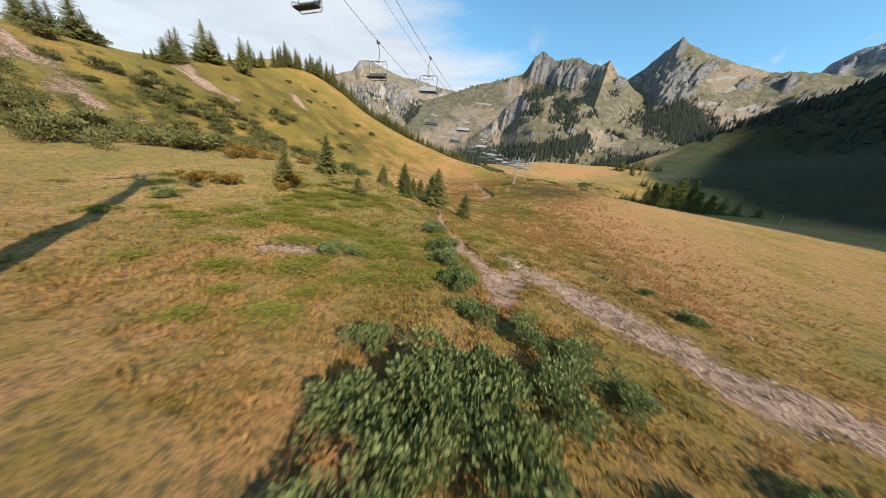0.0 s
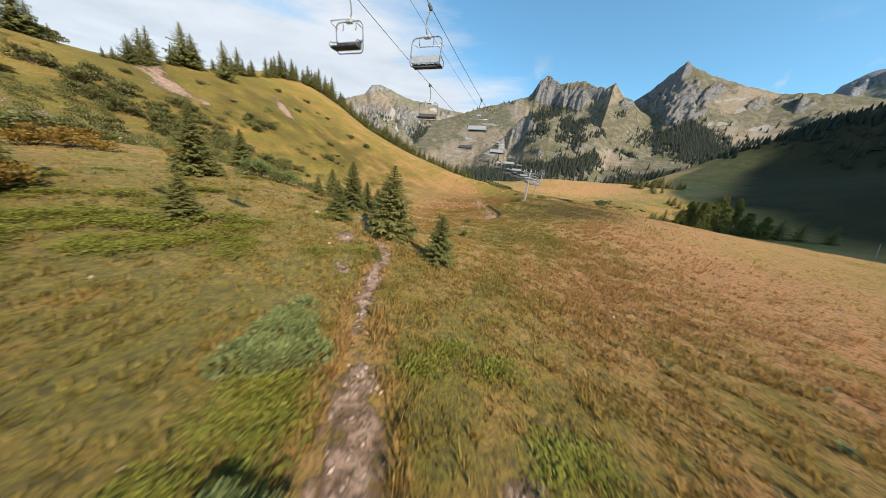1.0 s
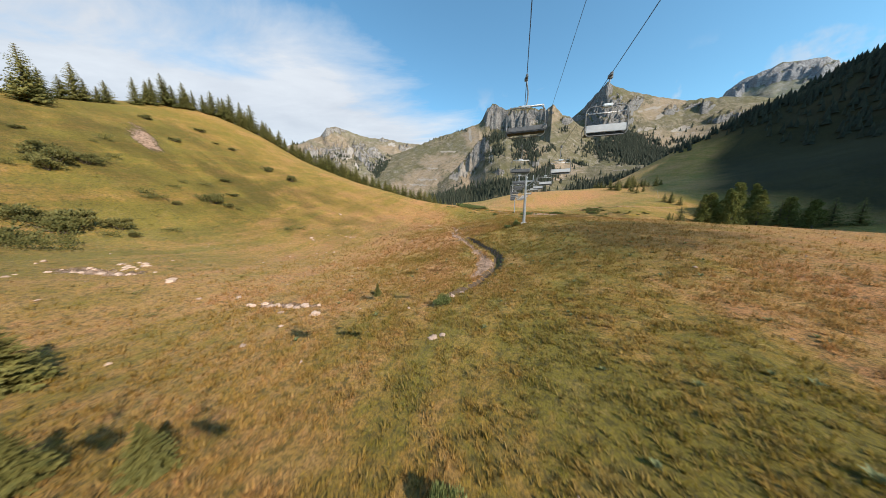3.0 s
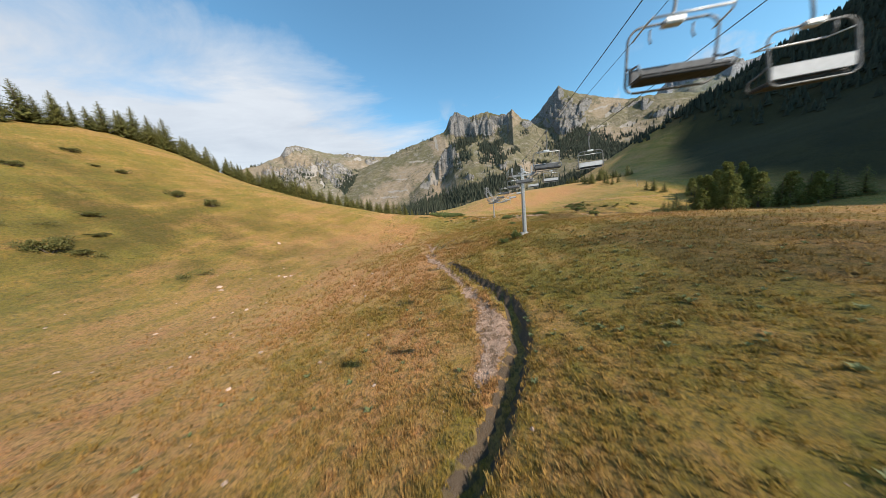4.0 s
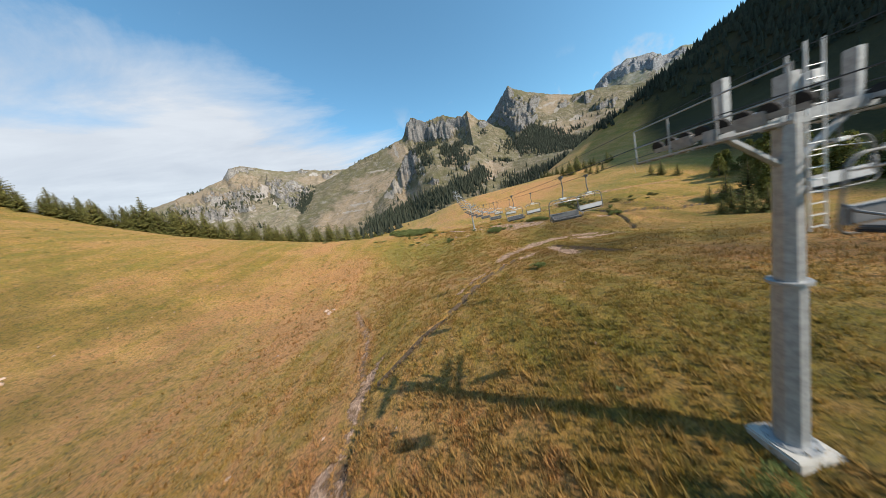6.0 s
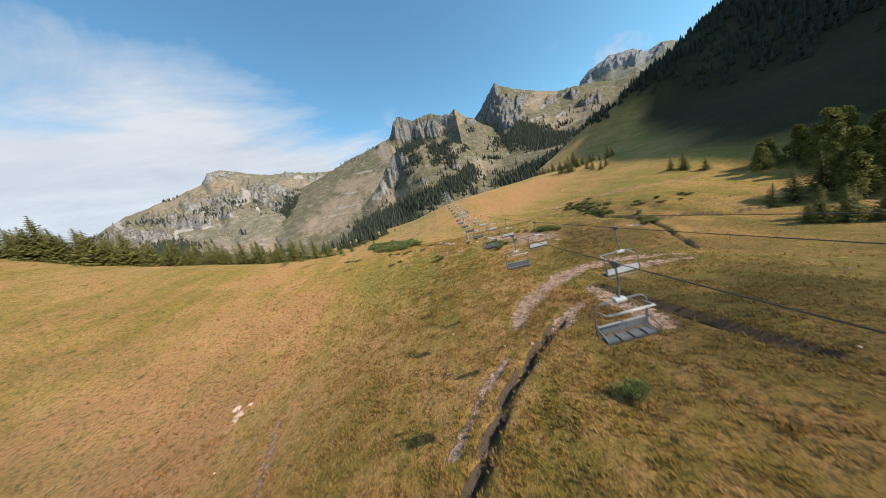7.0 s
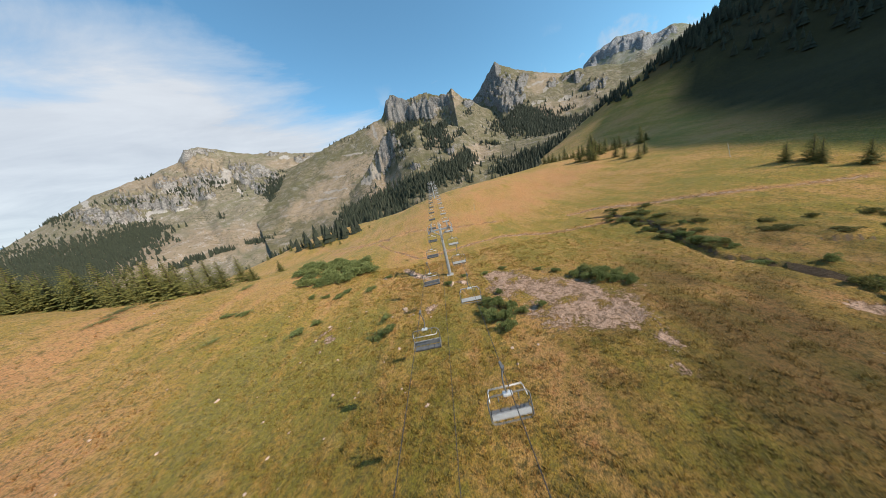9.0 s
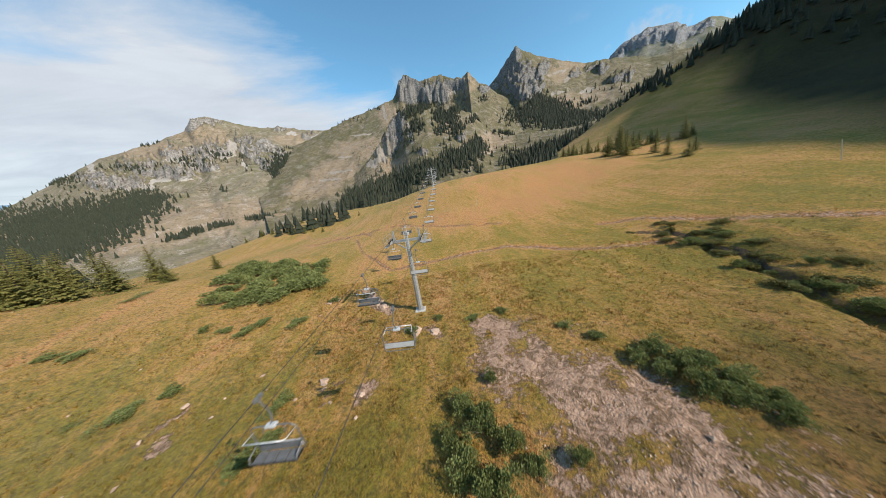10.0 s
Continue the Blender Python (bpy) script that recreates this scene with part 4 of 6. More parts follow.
knoll.build("wooded_knoll", "steep rocky knoll dotted with dark spruces", 420, 130, CRAG,
            [(-7.9, 9.5, 2.0, 1.6), (-6.0, 11.3, 1.4, 1.3), (-10.5, 7.7, 1.4, 0.7), (1.1, 8.4, 1.2, 0.5), (-1.0, 12.6, 0.5, 1.5), (14, 6.0, 3.0, 0.12)],
            [(-6, 5, 5, 3), (15, 8.0, 5, 2.0), (8, 12.6, 3, 1.2)])
# hills where the valley opens; the blue haze is painted into their colour
haze = Massif([(-110, 4.5, 3900), (-80, 5.6, 3900), (-66, 6.1, 3900), (-56, 5.7, 3900), (-40, 5.0, 3900)], 2600, -60, 1.2, 83, 20, 0.0003)
HAZE_TINT = material("hazy_hills", 1.0)
HAZE_TINT[2].inputs["Base Color"].default_value = (0.16, 0.27, 0.38, 1)
haze.build("hazy_hills", "far hills painted haze blue where the valley opens", 60, 14, HAZE_TINT[0])


# ---- woods on the mountains: too many to count ----
def little_spruce(sides=5):
    """Three stacked ragged skirts, one metre high."""
    verts, tris = [], []
    for low, high, r in ((0.02, 0.42, 0.22), (0.22, 0.62, 0.175), (0.42, 0.82, 0.125), (0.64, 1.0, 0.075)):
        base = len(verts)
        verts.append((0, 0, high))
        for k in range(sides):
            a = 2 * math.pi * (k + low) / sides
            verts.append((r * math.cos(a), r * math.sin(a), low))
        tris += [(base, base + 1 + k, base + 1 + (k + 1) % sides) for k in range(sides)]
    return np.array(verts), np.array(tris)


def wood(name, label, places, sizes, matter, seed):
    rng = np.random.default_rng(seed)
    verts, tris = little_spruce()
    n, v = len(places), len(verts)
    turn = rng.uniform(0, 6.28, n)
    c, s = np.cos(turn)[:, None], np.sin(turn)[:, None]
    wide = sizes[:, None] * rng.uniform(0.8, 1.5, n)[:, None]
    x, y = verts[:, 0] * wide, verts[:, 1] * wide
    cloud = np.stack([x * c - y * s, x * s + y * c, verts[:, 2] * sizes[:, None]], -1) + places[:, None]
    mesh = bulk(name, cloud.reshape(-1, 3), (tris[None] + v * np.arange(n)[:, None, None]).reshape(-1, 3))
    return tagged(part(name, mesh, matter), label, "woods", kind="stuff")


def scatter_on(massif, patches, count, seed, tall):
    """Trees on a flank: patches of (bearing, degrees up, half widths of both, share)."""
    rng = np.random.default_rng(seed)
    places, sizes = [], []
    s = np.linspace(0.0, 1.0, 200)
    total = sum(p[4] for p in patches)
    for bearing, rise, db, dr, share in patches:
        n = int(count * share / total)
        u = rng.normal(0, 0.62, (n, 2)).clip(-2, 2)
        b, e = bearing + db * u[:, 0], rise + dr * u[:, 1]
        x, y, z = massif.surface(np.repeat(b[:, None], 200, 1), np.repeat(s[None], n, 0))
        up = np.degrees(np.arctan2(z - HUB[2], np.hypot(x - HUB[0], y - HUB[1])))
        k = np.argmin(np.abs(up - e[:, None]), 1)
        row = np.arange(n)
        fits = np.abs(up[row, k] - e) < 0.6
        places.append(np.stack([x[row, k], y[row, k], z[row, k] - 0.6], -1)[fits])
        sizes.append(tall * rng.uniform(0.6, 1.3, n)[fits])
    return np.concatenate(places), np.concatenate(sizes)


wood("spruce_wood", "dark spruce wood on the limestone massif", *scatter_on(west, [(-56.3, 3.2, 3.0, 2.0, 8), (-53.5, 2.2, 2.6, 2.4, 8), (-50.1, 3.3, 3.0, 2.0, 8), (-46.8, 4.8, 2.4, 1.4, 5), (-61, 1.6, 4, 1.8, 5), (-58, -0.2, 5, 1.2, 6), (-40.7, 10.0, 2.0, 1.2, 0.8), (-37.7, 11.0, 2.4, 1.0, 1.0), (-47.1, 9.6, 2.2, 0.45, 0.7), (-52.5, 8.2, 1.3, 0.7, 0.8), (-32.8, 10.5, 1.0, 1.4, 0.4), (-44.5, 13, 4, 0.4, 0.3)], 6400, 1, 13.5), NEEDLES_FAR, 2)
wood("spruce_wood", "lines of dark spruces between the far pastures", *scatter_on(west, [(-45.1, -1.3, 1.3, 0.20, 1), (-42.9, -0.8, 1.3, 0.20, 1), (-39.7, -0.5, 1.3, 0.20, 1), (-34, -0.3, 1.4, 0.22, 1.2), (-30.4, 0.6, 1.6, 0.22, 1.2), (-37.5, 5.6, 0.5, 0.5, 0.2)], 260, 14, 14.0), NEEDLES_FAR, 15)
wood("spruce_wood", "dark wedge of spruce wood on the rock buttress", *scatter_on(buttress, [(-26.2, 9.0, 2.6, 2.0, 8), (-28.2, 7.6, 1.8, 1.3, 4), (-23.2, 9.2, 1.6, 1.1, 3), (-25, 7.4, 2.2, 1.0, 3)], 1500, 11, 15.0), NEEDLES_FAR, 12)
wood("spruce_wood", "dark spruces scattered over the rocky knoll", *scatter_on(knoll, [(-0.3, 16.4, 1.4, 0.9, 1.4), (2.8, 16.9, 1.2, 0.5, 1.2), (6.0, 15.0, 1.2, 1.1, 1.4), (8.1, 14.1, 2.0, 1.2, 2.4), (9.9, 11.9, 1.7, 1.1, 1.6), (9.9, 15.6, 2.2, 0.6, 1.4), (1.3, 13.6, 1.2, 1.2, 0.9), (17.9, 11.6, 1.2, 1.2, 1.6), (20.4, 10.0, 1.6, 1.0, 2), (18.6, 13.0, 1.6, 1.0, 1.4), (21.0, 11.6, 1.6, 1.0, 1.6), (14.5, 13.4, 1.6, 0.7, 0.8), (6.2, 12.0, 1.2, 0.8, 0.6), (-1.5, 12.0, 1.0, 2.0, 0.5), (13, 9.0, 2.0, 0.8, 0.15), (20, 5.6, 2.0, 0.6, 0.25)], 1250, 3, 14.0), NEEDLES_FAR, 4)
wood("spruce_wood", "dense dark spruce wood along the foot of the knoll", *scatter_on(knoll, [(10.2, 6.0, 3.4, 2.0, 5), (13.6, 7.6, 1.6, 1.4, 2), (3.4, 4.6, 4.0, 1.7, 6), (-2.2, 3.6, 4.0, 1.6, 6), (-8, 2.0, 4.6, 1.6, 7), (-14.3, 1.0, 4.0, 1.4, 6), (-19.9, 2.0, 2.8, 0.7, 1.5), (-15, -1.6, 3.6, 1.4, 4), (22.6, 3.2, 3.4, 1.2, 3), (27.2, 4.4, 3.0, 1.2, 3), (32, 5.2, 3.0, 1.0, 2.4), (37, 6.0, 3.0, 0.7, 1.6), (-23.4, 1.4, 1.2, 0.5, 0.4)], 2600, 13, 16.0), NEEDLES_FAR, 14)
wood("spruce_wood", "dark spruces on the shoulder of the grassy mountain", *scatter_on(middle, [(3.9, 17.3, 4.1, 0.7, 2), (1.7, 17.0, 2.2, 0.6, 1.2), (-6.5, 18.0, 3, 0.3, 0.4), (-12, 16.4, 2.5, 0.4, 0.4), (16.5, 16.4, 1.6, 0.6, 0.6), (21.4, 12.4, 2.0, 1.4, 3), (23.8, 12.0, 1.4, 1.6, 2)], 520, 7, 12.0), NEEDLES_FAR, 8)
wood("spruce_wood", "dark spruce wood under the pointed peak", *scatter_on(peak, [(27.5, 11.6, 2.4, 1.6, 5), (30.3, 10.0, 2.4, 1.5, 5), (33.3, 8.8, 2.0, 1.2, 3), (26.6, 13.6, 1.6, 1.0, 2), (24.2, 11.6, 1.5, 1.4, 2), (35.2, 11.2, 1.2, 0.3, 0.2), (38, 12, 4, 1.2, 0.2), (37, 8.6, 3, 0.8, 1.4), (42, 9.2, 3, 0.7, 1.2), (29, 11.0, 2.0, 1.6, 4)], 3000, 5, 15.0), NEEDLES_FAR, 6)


# ---- the chairlift ----
class Shape:
    """Gathers simple solids into one mesh."""

    def __init__(self):
        self.verts, self.faces = [], []

    def add(self, verts, faces):
        base = len(self.verts)
        self.verts += [tuple(v) for v in verts]
        self.faces += [tuple(base + k for k in f) for f in faces]
        return self

    def tube(self, points, radius, sides=8, closed=False, tip=None):
        """A round bar along points; tip: its radius at the far end."""
        points = [Vector(p) for p in points]
        rings, n = [], len(points)
        for k, p in enumerate(points):
            ahead = (points[(k + 1) % n] if closed or k < n - 1 else p) - (points[k - 1] if closed or k else p)
            side = ahead.orthogonal().normalized() if abs(ahead.normalized().x) > 0.95 else ahead.cross(Vector((1, 0, 0))).normalized()
            over = ahead.cross(side).normalized()
            r = radius + ((tip if tip is not None else radius) - radius) * k / max(1, n - 1)
            rings.append([p + r * (math.cos(a) * side + math.sin(a) * over) for a in (2 * math.pi * (j + 0.5) / sides for j in range(sides))])
        verts = [v for ring in rings for v in ring]
        faces = [(k * sides + j, k * sides + (j + 1) % sides, (k + 1) % n * sides + (j + 1) % sides, (k + 1) % n * sides + j) for k in range(n if closed else n - 1) for j in range(sides)]
        if not closed:
            faces += [tuple(reversed(range(sides))), tuple(range((n - 1) * sides, n * sides))]
        return self.add(verts, faces)

    def box(self, low, high, bevel=0.0):
        bm = bmesh.new()
        bmesh.ops.create_cube(bm, size=1)
        for v in bm.verts:
            v.co = Vector([l + (c + 0.5) * (h - l) for l, c, h in zip(low, v.co, high)])
        if bevel:
            bmesh.ops.bevel(bm, geom=bm.edges[:], offset=bevel, segments=2, affect="EDGES")
        bm.verts.index_update()
        self.add([v.co for v in bm.verts], [[v.index for v in f.verts] for f in bm.faces])
        bm.free()
        return self

    def wheel(self, centre, radius, width, axis="x", sides=14):
        c = Vector(centre)
        off = Vector((width / 2, 0, 0)) if axis == "x" else Vector((0, width / 2, 0))
        return self.tube([c - off, c - off * 0.3, c + off * 0.3, c + off], radius, sides)

    def mesh(self, name, smooth=False):
        return solid(name, self.verts, self.faces, smooth)


LINE_X, LINE_Y, LINE_SLOPE, GAUGE = 0.7, 116.2, 0.0837, 1.85
LINE_TURN = -math.degrees(math.atan(LINE_SLOPE))


def line_x(y, off=0.0):
    """The lift's line from above; it bends slightly at the first tower."""
    d = LINE_Y - y
    if d > 0:
        return LINE_X - 0.1084 * d - 0.000148 * min(d, 90) ** 2 + off
    return LINE_X - LINE_SLOPE * d - 0.5 * float(np.interp(y, (116.2, 130, 150, 205), (0, 1, 1, 0))) + off


TOWERS = [(LINE_Y, 11.0), (210.6, 10.8), (322.0, 10.6)]
REAR = (-1.5, 23.0)
ROPE_TOP = [height(line_x(y), y) + h - 0.55 for y, h in TOWERS]
REAR_TOP = height(line_x(REAR[0]), REAR[0]) + REAR[1] - 0.55


def rope_z(y):
    """Height of the haul rope: it sags between the towers and falls away to both ends."""
    ys = [t[0] for t in TOWERS]
    if y < ys[0]:
        d = ys[0] - y
        span = ys[0] - REAR[0]

        def sag(d):
            return ROPE_TOP[0] - 0.055 * d + 0.0008 * min(d, 100) ** 2 + 0.0011 * min(40, max(0, d - 60)) ** 2 + 0.18 * max(0, d - 100)

        return sag(min(d, span)) + (REAR_TOP - sag(span)) * (max(0, min(d, span) - 96) / (span - 96)) ** 2 - 0.12 * max(0, d - span)
    for (a, za), (b, zb) in zip(zip(ys, ROPE_TOP), zip(ys[1:], ROPE_TOP[1:])):
        if y <= b:
            k = (y - a) / (b - a)
            return za + (zb - za) * k - 1.05 * 4 * k * (1 - k)
    return ROPE_TOP[-1] - 0.13 * (y - ys[-1])


def build_tower(y, tall, label, stout=1.0):
    x = line_x(y)
    base = height(x, y)
    tower = tagged(new("lift_tower"), label, "lift tower", "lift towers")
    tower.matrix_world = pose(x, y, base, 0, 0, LINE_TURN)
    # an eight-sided tapering mast in flanged lengths
    part("mast", Shape().tube([(0, 0, 0.1), (0, 0, tall * 0.5), (0, 0, tall * 0.5 + 0.02), (0, 0, tall - 0.9)], 0.36 * stout, 8, tip=0.25 * stout).mesh("mast"), GALVANISED, tower)
    part("base_flange", Shape().tube([(0, 0, 0.12), (0, 0, 0.17)], 0.22 + 0.36 * stout, 12).mesh("base_flange"), GALVANISED, tower)
    part("mast_flange", Shape().tube([(0, 0, tall * 0.5 - 0.04), (0, 0, tall * 0.5 + 0.05)], 0.08 + 0.34 * stout, 12).mesh("mast_flange"), GALVANISED, tower)
    part("footing", Shape().box((-0.68, -0.68, -0.9), (0.68, 0.68, 0.14), 0.05).mesh("footing"), CONCRETE, tower, "pale concrete footing block")
    for k in range(8):
        a, ring = math.pi * (k + 0.5) / 4, 0.14 + 0.36 * stout
        part("bolt", Shape().tube([(ring * math.cos(a), ring * math.sin(a), 0.14), (ring * math.cos(a), ring * math.sin(a), 0.24)], 0.03, 6).mesh("bolt"), GALVANISED, tower)
    ladder = Shape()
    for side in (-0.2, 0.2):
        ladder.tube([(side, -0.24 - 0.30 * stout, tall * 0.64), (side, -0.46, tall + 0.6)], 0.022, 6)
    part("ladder", ladder.mesh("ladder"), PALE_STEEL, tower, "pale steel ladder at the mast head")
    ladder = tower.children[-1]
    rung = Shape().tube([(-0.2, 0, 0), (0.2, 0, 0)], 0.016, 6).mesh("rung")
    for k in range(int((tall * 0.36 + 0.4) / 0.3)):
        step = part("rung", rung, PALE_STEEL, ladder)
        up = tall * 0.64 + 0.1 + 0.3 * k
        step.location = (0, float(np.interp(up, (tall * 0.64, tall + 0.6), (-0.24 - 0.30 * stout, -0.46))), up)
    # the yoke: a box beam across, braced from the mast
    top = tall - 0.62
    part("crossarm", Shape().box((-2.0, -0.15, top - 0.55), (2.0, 0.15, top - 0.24), 0.02).mesh("crossarm"), GALVANISED, tower)
    for side in (-1, 1):
        part("brace", Shape().tube([(side * 0.25, 0, top - 1.5), (side * 1.6, 0, top - 0.5)], 0.09, 6).mesh("brace"), GALVANISED, tower)
        # a battery of sheaves under each rope
        train = part("sheave_beam", Shape().box((side * GAUGE - 0.05, -1.75, top - 0.34), (side * GAUGE + 0.05, 1.75, top - 0.18), 0.015).mesh("sheave_beam"), GALVANISED, tower)
        for k in range(8):
            part("sheave", Shape().wheel((side * GAUGE + side * 0.0, -1.6 + k * 0.457, top - 0.16), 0.19, 0.075).mesh("sheave"), RUBBER, train, "black rubber-lined sheave")
        for k in range(2):
            part("rocker", Shape().box((side * GAUGE - 0.08, -1.1 + 1.6 * k, top - 0.42), (side * GAUGE + 0.08, -0.5 + 1.6 * k, top - 0.1), 0.02).mesh("rocker"), GALVANISED, train)
        # a maintenance catwalk outside the sheaves, with its rail
        walkway = Shape().box((side * (GAUGE + 0.22), -1.9, top - 0.62), (side * (GAUGE + 0.56), 1.9, top - 0.57))
        for k in range(9):
            walkway.box((side * (GAUGE + 0.22), -1.9 + k * 0.466, top - 0.66), (side * (GAUGE + 0.56), -1.86 + k * 0.466, top - 0.62))
        part("catwalk", walkway.mesh("catwalk"), GALVANISED, tower)
        rail = Shape()
        for k in range(4):
            rail.tube([(side * (GAUGE + 0.56), -1.85 + k * 1.233, top - 0.6), (side * (GAUGE + 0.58), -1.85 + k * 1.233, top + 0.45)], 0.022, 6)
        for up in (-0.1, 0.45):
            rail.tube([(side * (GAUGE + 0.57), -1.85, top + up), (side * (GAUGE + 0.57), 1.85, top + up)], 0.022, 6)
        part("guard_rail", rail.mesh("guard_rail"), GALVANISED, tower)
        # the lifting frame that leans out over each end of the yoke
        part("lifting_frame", Shape().box((side * 1.6 - 0.11, -0.12, top - 0.3), (side * 1.6 + 0.11, 0.12, top + 0.95), 0.02).mesh("lifting_frame"), GALVANISED, tower)
        frame_part = tower.children[-1]
        frame_part.matrix_local = Matrix.Translation((side * 1.6, 0, top - 0.3)) @ pose(0, 0, 0, 0, side * 16, 0) @ Matrix.Translation((-side * 1.6, 0, -(top - 0.3)))
    part("mast_head", Shape().box((-0.16, -0.16, tall - 0.95), (0.16, 0.16, tall + 0.1), 0.02).tube([(0, 0, tall + 0.05), (0, 0, tall + 0.5)], 0.03, 6).mesh("mast_head"), GALVANISED, tower)
    lamp_box = part("junction_box", Shape().box((0.18, -0.32, tall - 0.35), (0.42, -0.1, tall - 0.02), 0.02).mesh("junction_box"), PALE_STEEL, tower, "pale junction box")
    return tower


for n, (y, tall) in enumerate(TOWERS):
    build_tower(y, tall, "galvanised steel chairlift tower with sheaves on a concrete footing" if n < 2 else "far galvanised chairlift tower on the grassy shoulder")
build_tower(*REAR, "tall galvanised chairlift tower whose shadow falls across the meadow", 1.7)


def build_rope(name, off, lift, radius, label):
    ys = np.r_[np.linspace(-70, 322, 180), np.linspace(330, 420, 6)]
    rope = Shape().tube([(line_x(y, off), y, rope_z(y) + lift) for y in ys], radius, 6)
    tagged(part(name, rope.mesh(name, True), CABLE), label, "cable", "lift ropes")


build_rope("haul_rope", -GAUGE, 0.0, 0.015, "dark steel haul rope carrying the chairs")
build_rope("haul_rope", GAUGE, 0.0, 0.015, "dark steel haul rope carrying the chairs")
build_rope("signal_cable", 0.0, 1.1, 0.010, "thin dark signal cable strung between mast heads")


def arc(cx, cz, r, a0, a1, n=6):
    return [(cx + r * math.cos(radians(a0 + (a1 - a0) * k / n)), 0, cz + r * math.sin(radians(a0 + (a1 - a0) * k / n))) for k in range(n + 1)]


def build_chair(label):
    """A four-seat chair; its origin is the grip on the rope, its back to +y."""
    chair = tagged(new("lift_chair"), label, "lift chair", "chairs on the lift")
    part("grip", Shape().box((-0.055, -0.20, -0.09), (0.055, 0.20, 0.06), 0.02).box((-0.10, -0.08, -0.16), (0.04, 0.08, -0.02), 0.02).mesh("grip"), TUBE, chair, "cast steel grip on the rope")
    hanger = [(0, 0, -0.1), (0.02, 0.02, -0.30), (0.08, 0.08, -0.58), (0.08, 0.12, -0.90), (0.04, 0.10, -1.12), (0, 0.05, -1.26)]
    part("hanger", Shape().tube(hanger, 0.030, 8, tip=0.034).mesh("hanger", True), TUBE, chair)
    part("hub", Shape().box((-0.20, -0.06, -1.36), (0.20, 0.16, -1.23), 0.03).mesh("hub"), PALE_STEEL, chair, "pale joint plate")
    bail = arc(0.60, -1.58, 0.28, 90, 0) + arc(0.68, -2.42, 0.20, 0, -90) + arc(-0.68, -2.42, 0.20, -90, -180) + arc(-0.60, -1.58, 0.28, 180, 90)
    part("bail", Shape().tube([(x, 0.04 + 0.08 * min(1, max(0, (-1.4 - z))), z) for x, _, z in bail], 0.026, 8, closed=True).mesh("bail", True), TUBE, chair)
    seat = part("seat_pan", Shape().box((-0.85, -0.40, -2.55), (0.85, 0.02, -2.50), 0.02).mesh("seat_pan"), DARK_SHELL, chair, "dark seat shell")
    for k in range(4):
        part("cushion", Shape().box((-0.84 + k * 0.42, -0.39, -2.50), (-0.44 + k * 0.42, 0.0, -2.43), 0.03).mesh("cushion"), PADDING, seat, "worn grey padded cushion")
    back = part("backrest", Shape().box((-0.84, 0.075, -2.46), (0.84, 0.115, -2.12), 0.02).mesh("backrest"), SHELL, chair, "grey backrest shell")
    part("back_pad", Shape().box((-0.82, 0.03, -2.44), (0.82, 0.078, -2.14), 0.02).mesh("back_pad"), PADDING, back, "worn grey padding")
    for side in (-1, 1):
        rest = [(side * 0.86, 0.12, -2.06), (side * 0.89, -0.08, -2.20), (side * 0.89, -0.34, -2.26), (side * 0.87, -0.41, -2.42), (side * 0.84, -0.36, -2.53)]
        part("armrest", Shape().tube(rest, 0.024, 6).mesh("armrest", True), TUBE, chair)
        part("strut", Shape().tube([(side * 0.42, 0.08, -1.36), (side * 0.42, 0.10, -1.52), (side * 0.42, 0.04, -1.66)], 0.020, 6).mesh("strut", True), TUBE, chair)
        part("footrest_arm", Shape().tube([(side * 0.78, 0.06, -1.56), (side * 0.76, -0.36, -1.50), (side * 0.70, -0.48, -1.44)], 0.020, 6).mesh("footrest_arm", True), PALE_STEEL, chair)
    part("safety_bar", Shape().tube([(-0.72, -0.46, -1.46), (0.72, -0.46, -1.46)], 0.024, 6).mesh("safety_bar", True), PALE_STEEL, chair, "raised pale safety bar")
    return chair


SPACING = 10.75
chair_west = build_chair("empty grey four-seat chair with worn cushions hanging on its rope")
chair_west.matrix_world = pose(line_x(40.2, -GAUGE), 40.2, rope_z(40.2), 0, 0, LINE_TURN)
chair_east = copy_thing(chair_west, pose(line_x(32.9, GAUGE), 32.9, rope_z(32.9), 0, 0, 180 + LINE_TURN))
tagged(chair_east, "empty grey four-seat chair seen from its pale back shell")
sway = random.Random(4)
WEST_CHAIRS = [4.5, 14.4, 20.8, 31.6, 49.9, 59.2, 68, 80, 91.6, 102.3] + [113.6 + SPACING * k for k in range(22)]
EAST_CHAIRS = [12.4, 22.6, 42.5, 51, 59.7, 68.5, 81, 93.7, 105, 116.5, 127.7] + [139.7 + SPACING * k for k in range(19)]
for model, rows, off, turn in ((chair_west, WEST_CHAIRS, -GAUGE, 0), (chair_east, EAST_CHAIRS, GAUGE, 180)):
    for y in rows:
        copy_thing(model, pose(line_x(y, off), y, rope_z(y), sway.uniform(-1.5, 1.5), sway.uniform(-1.5, 1.5), turn + LINE_TURN))


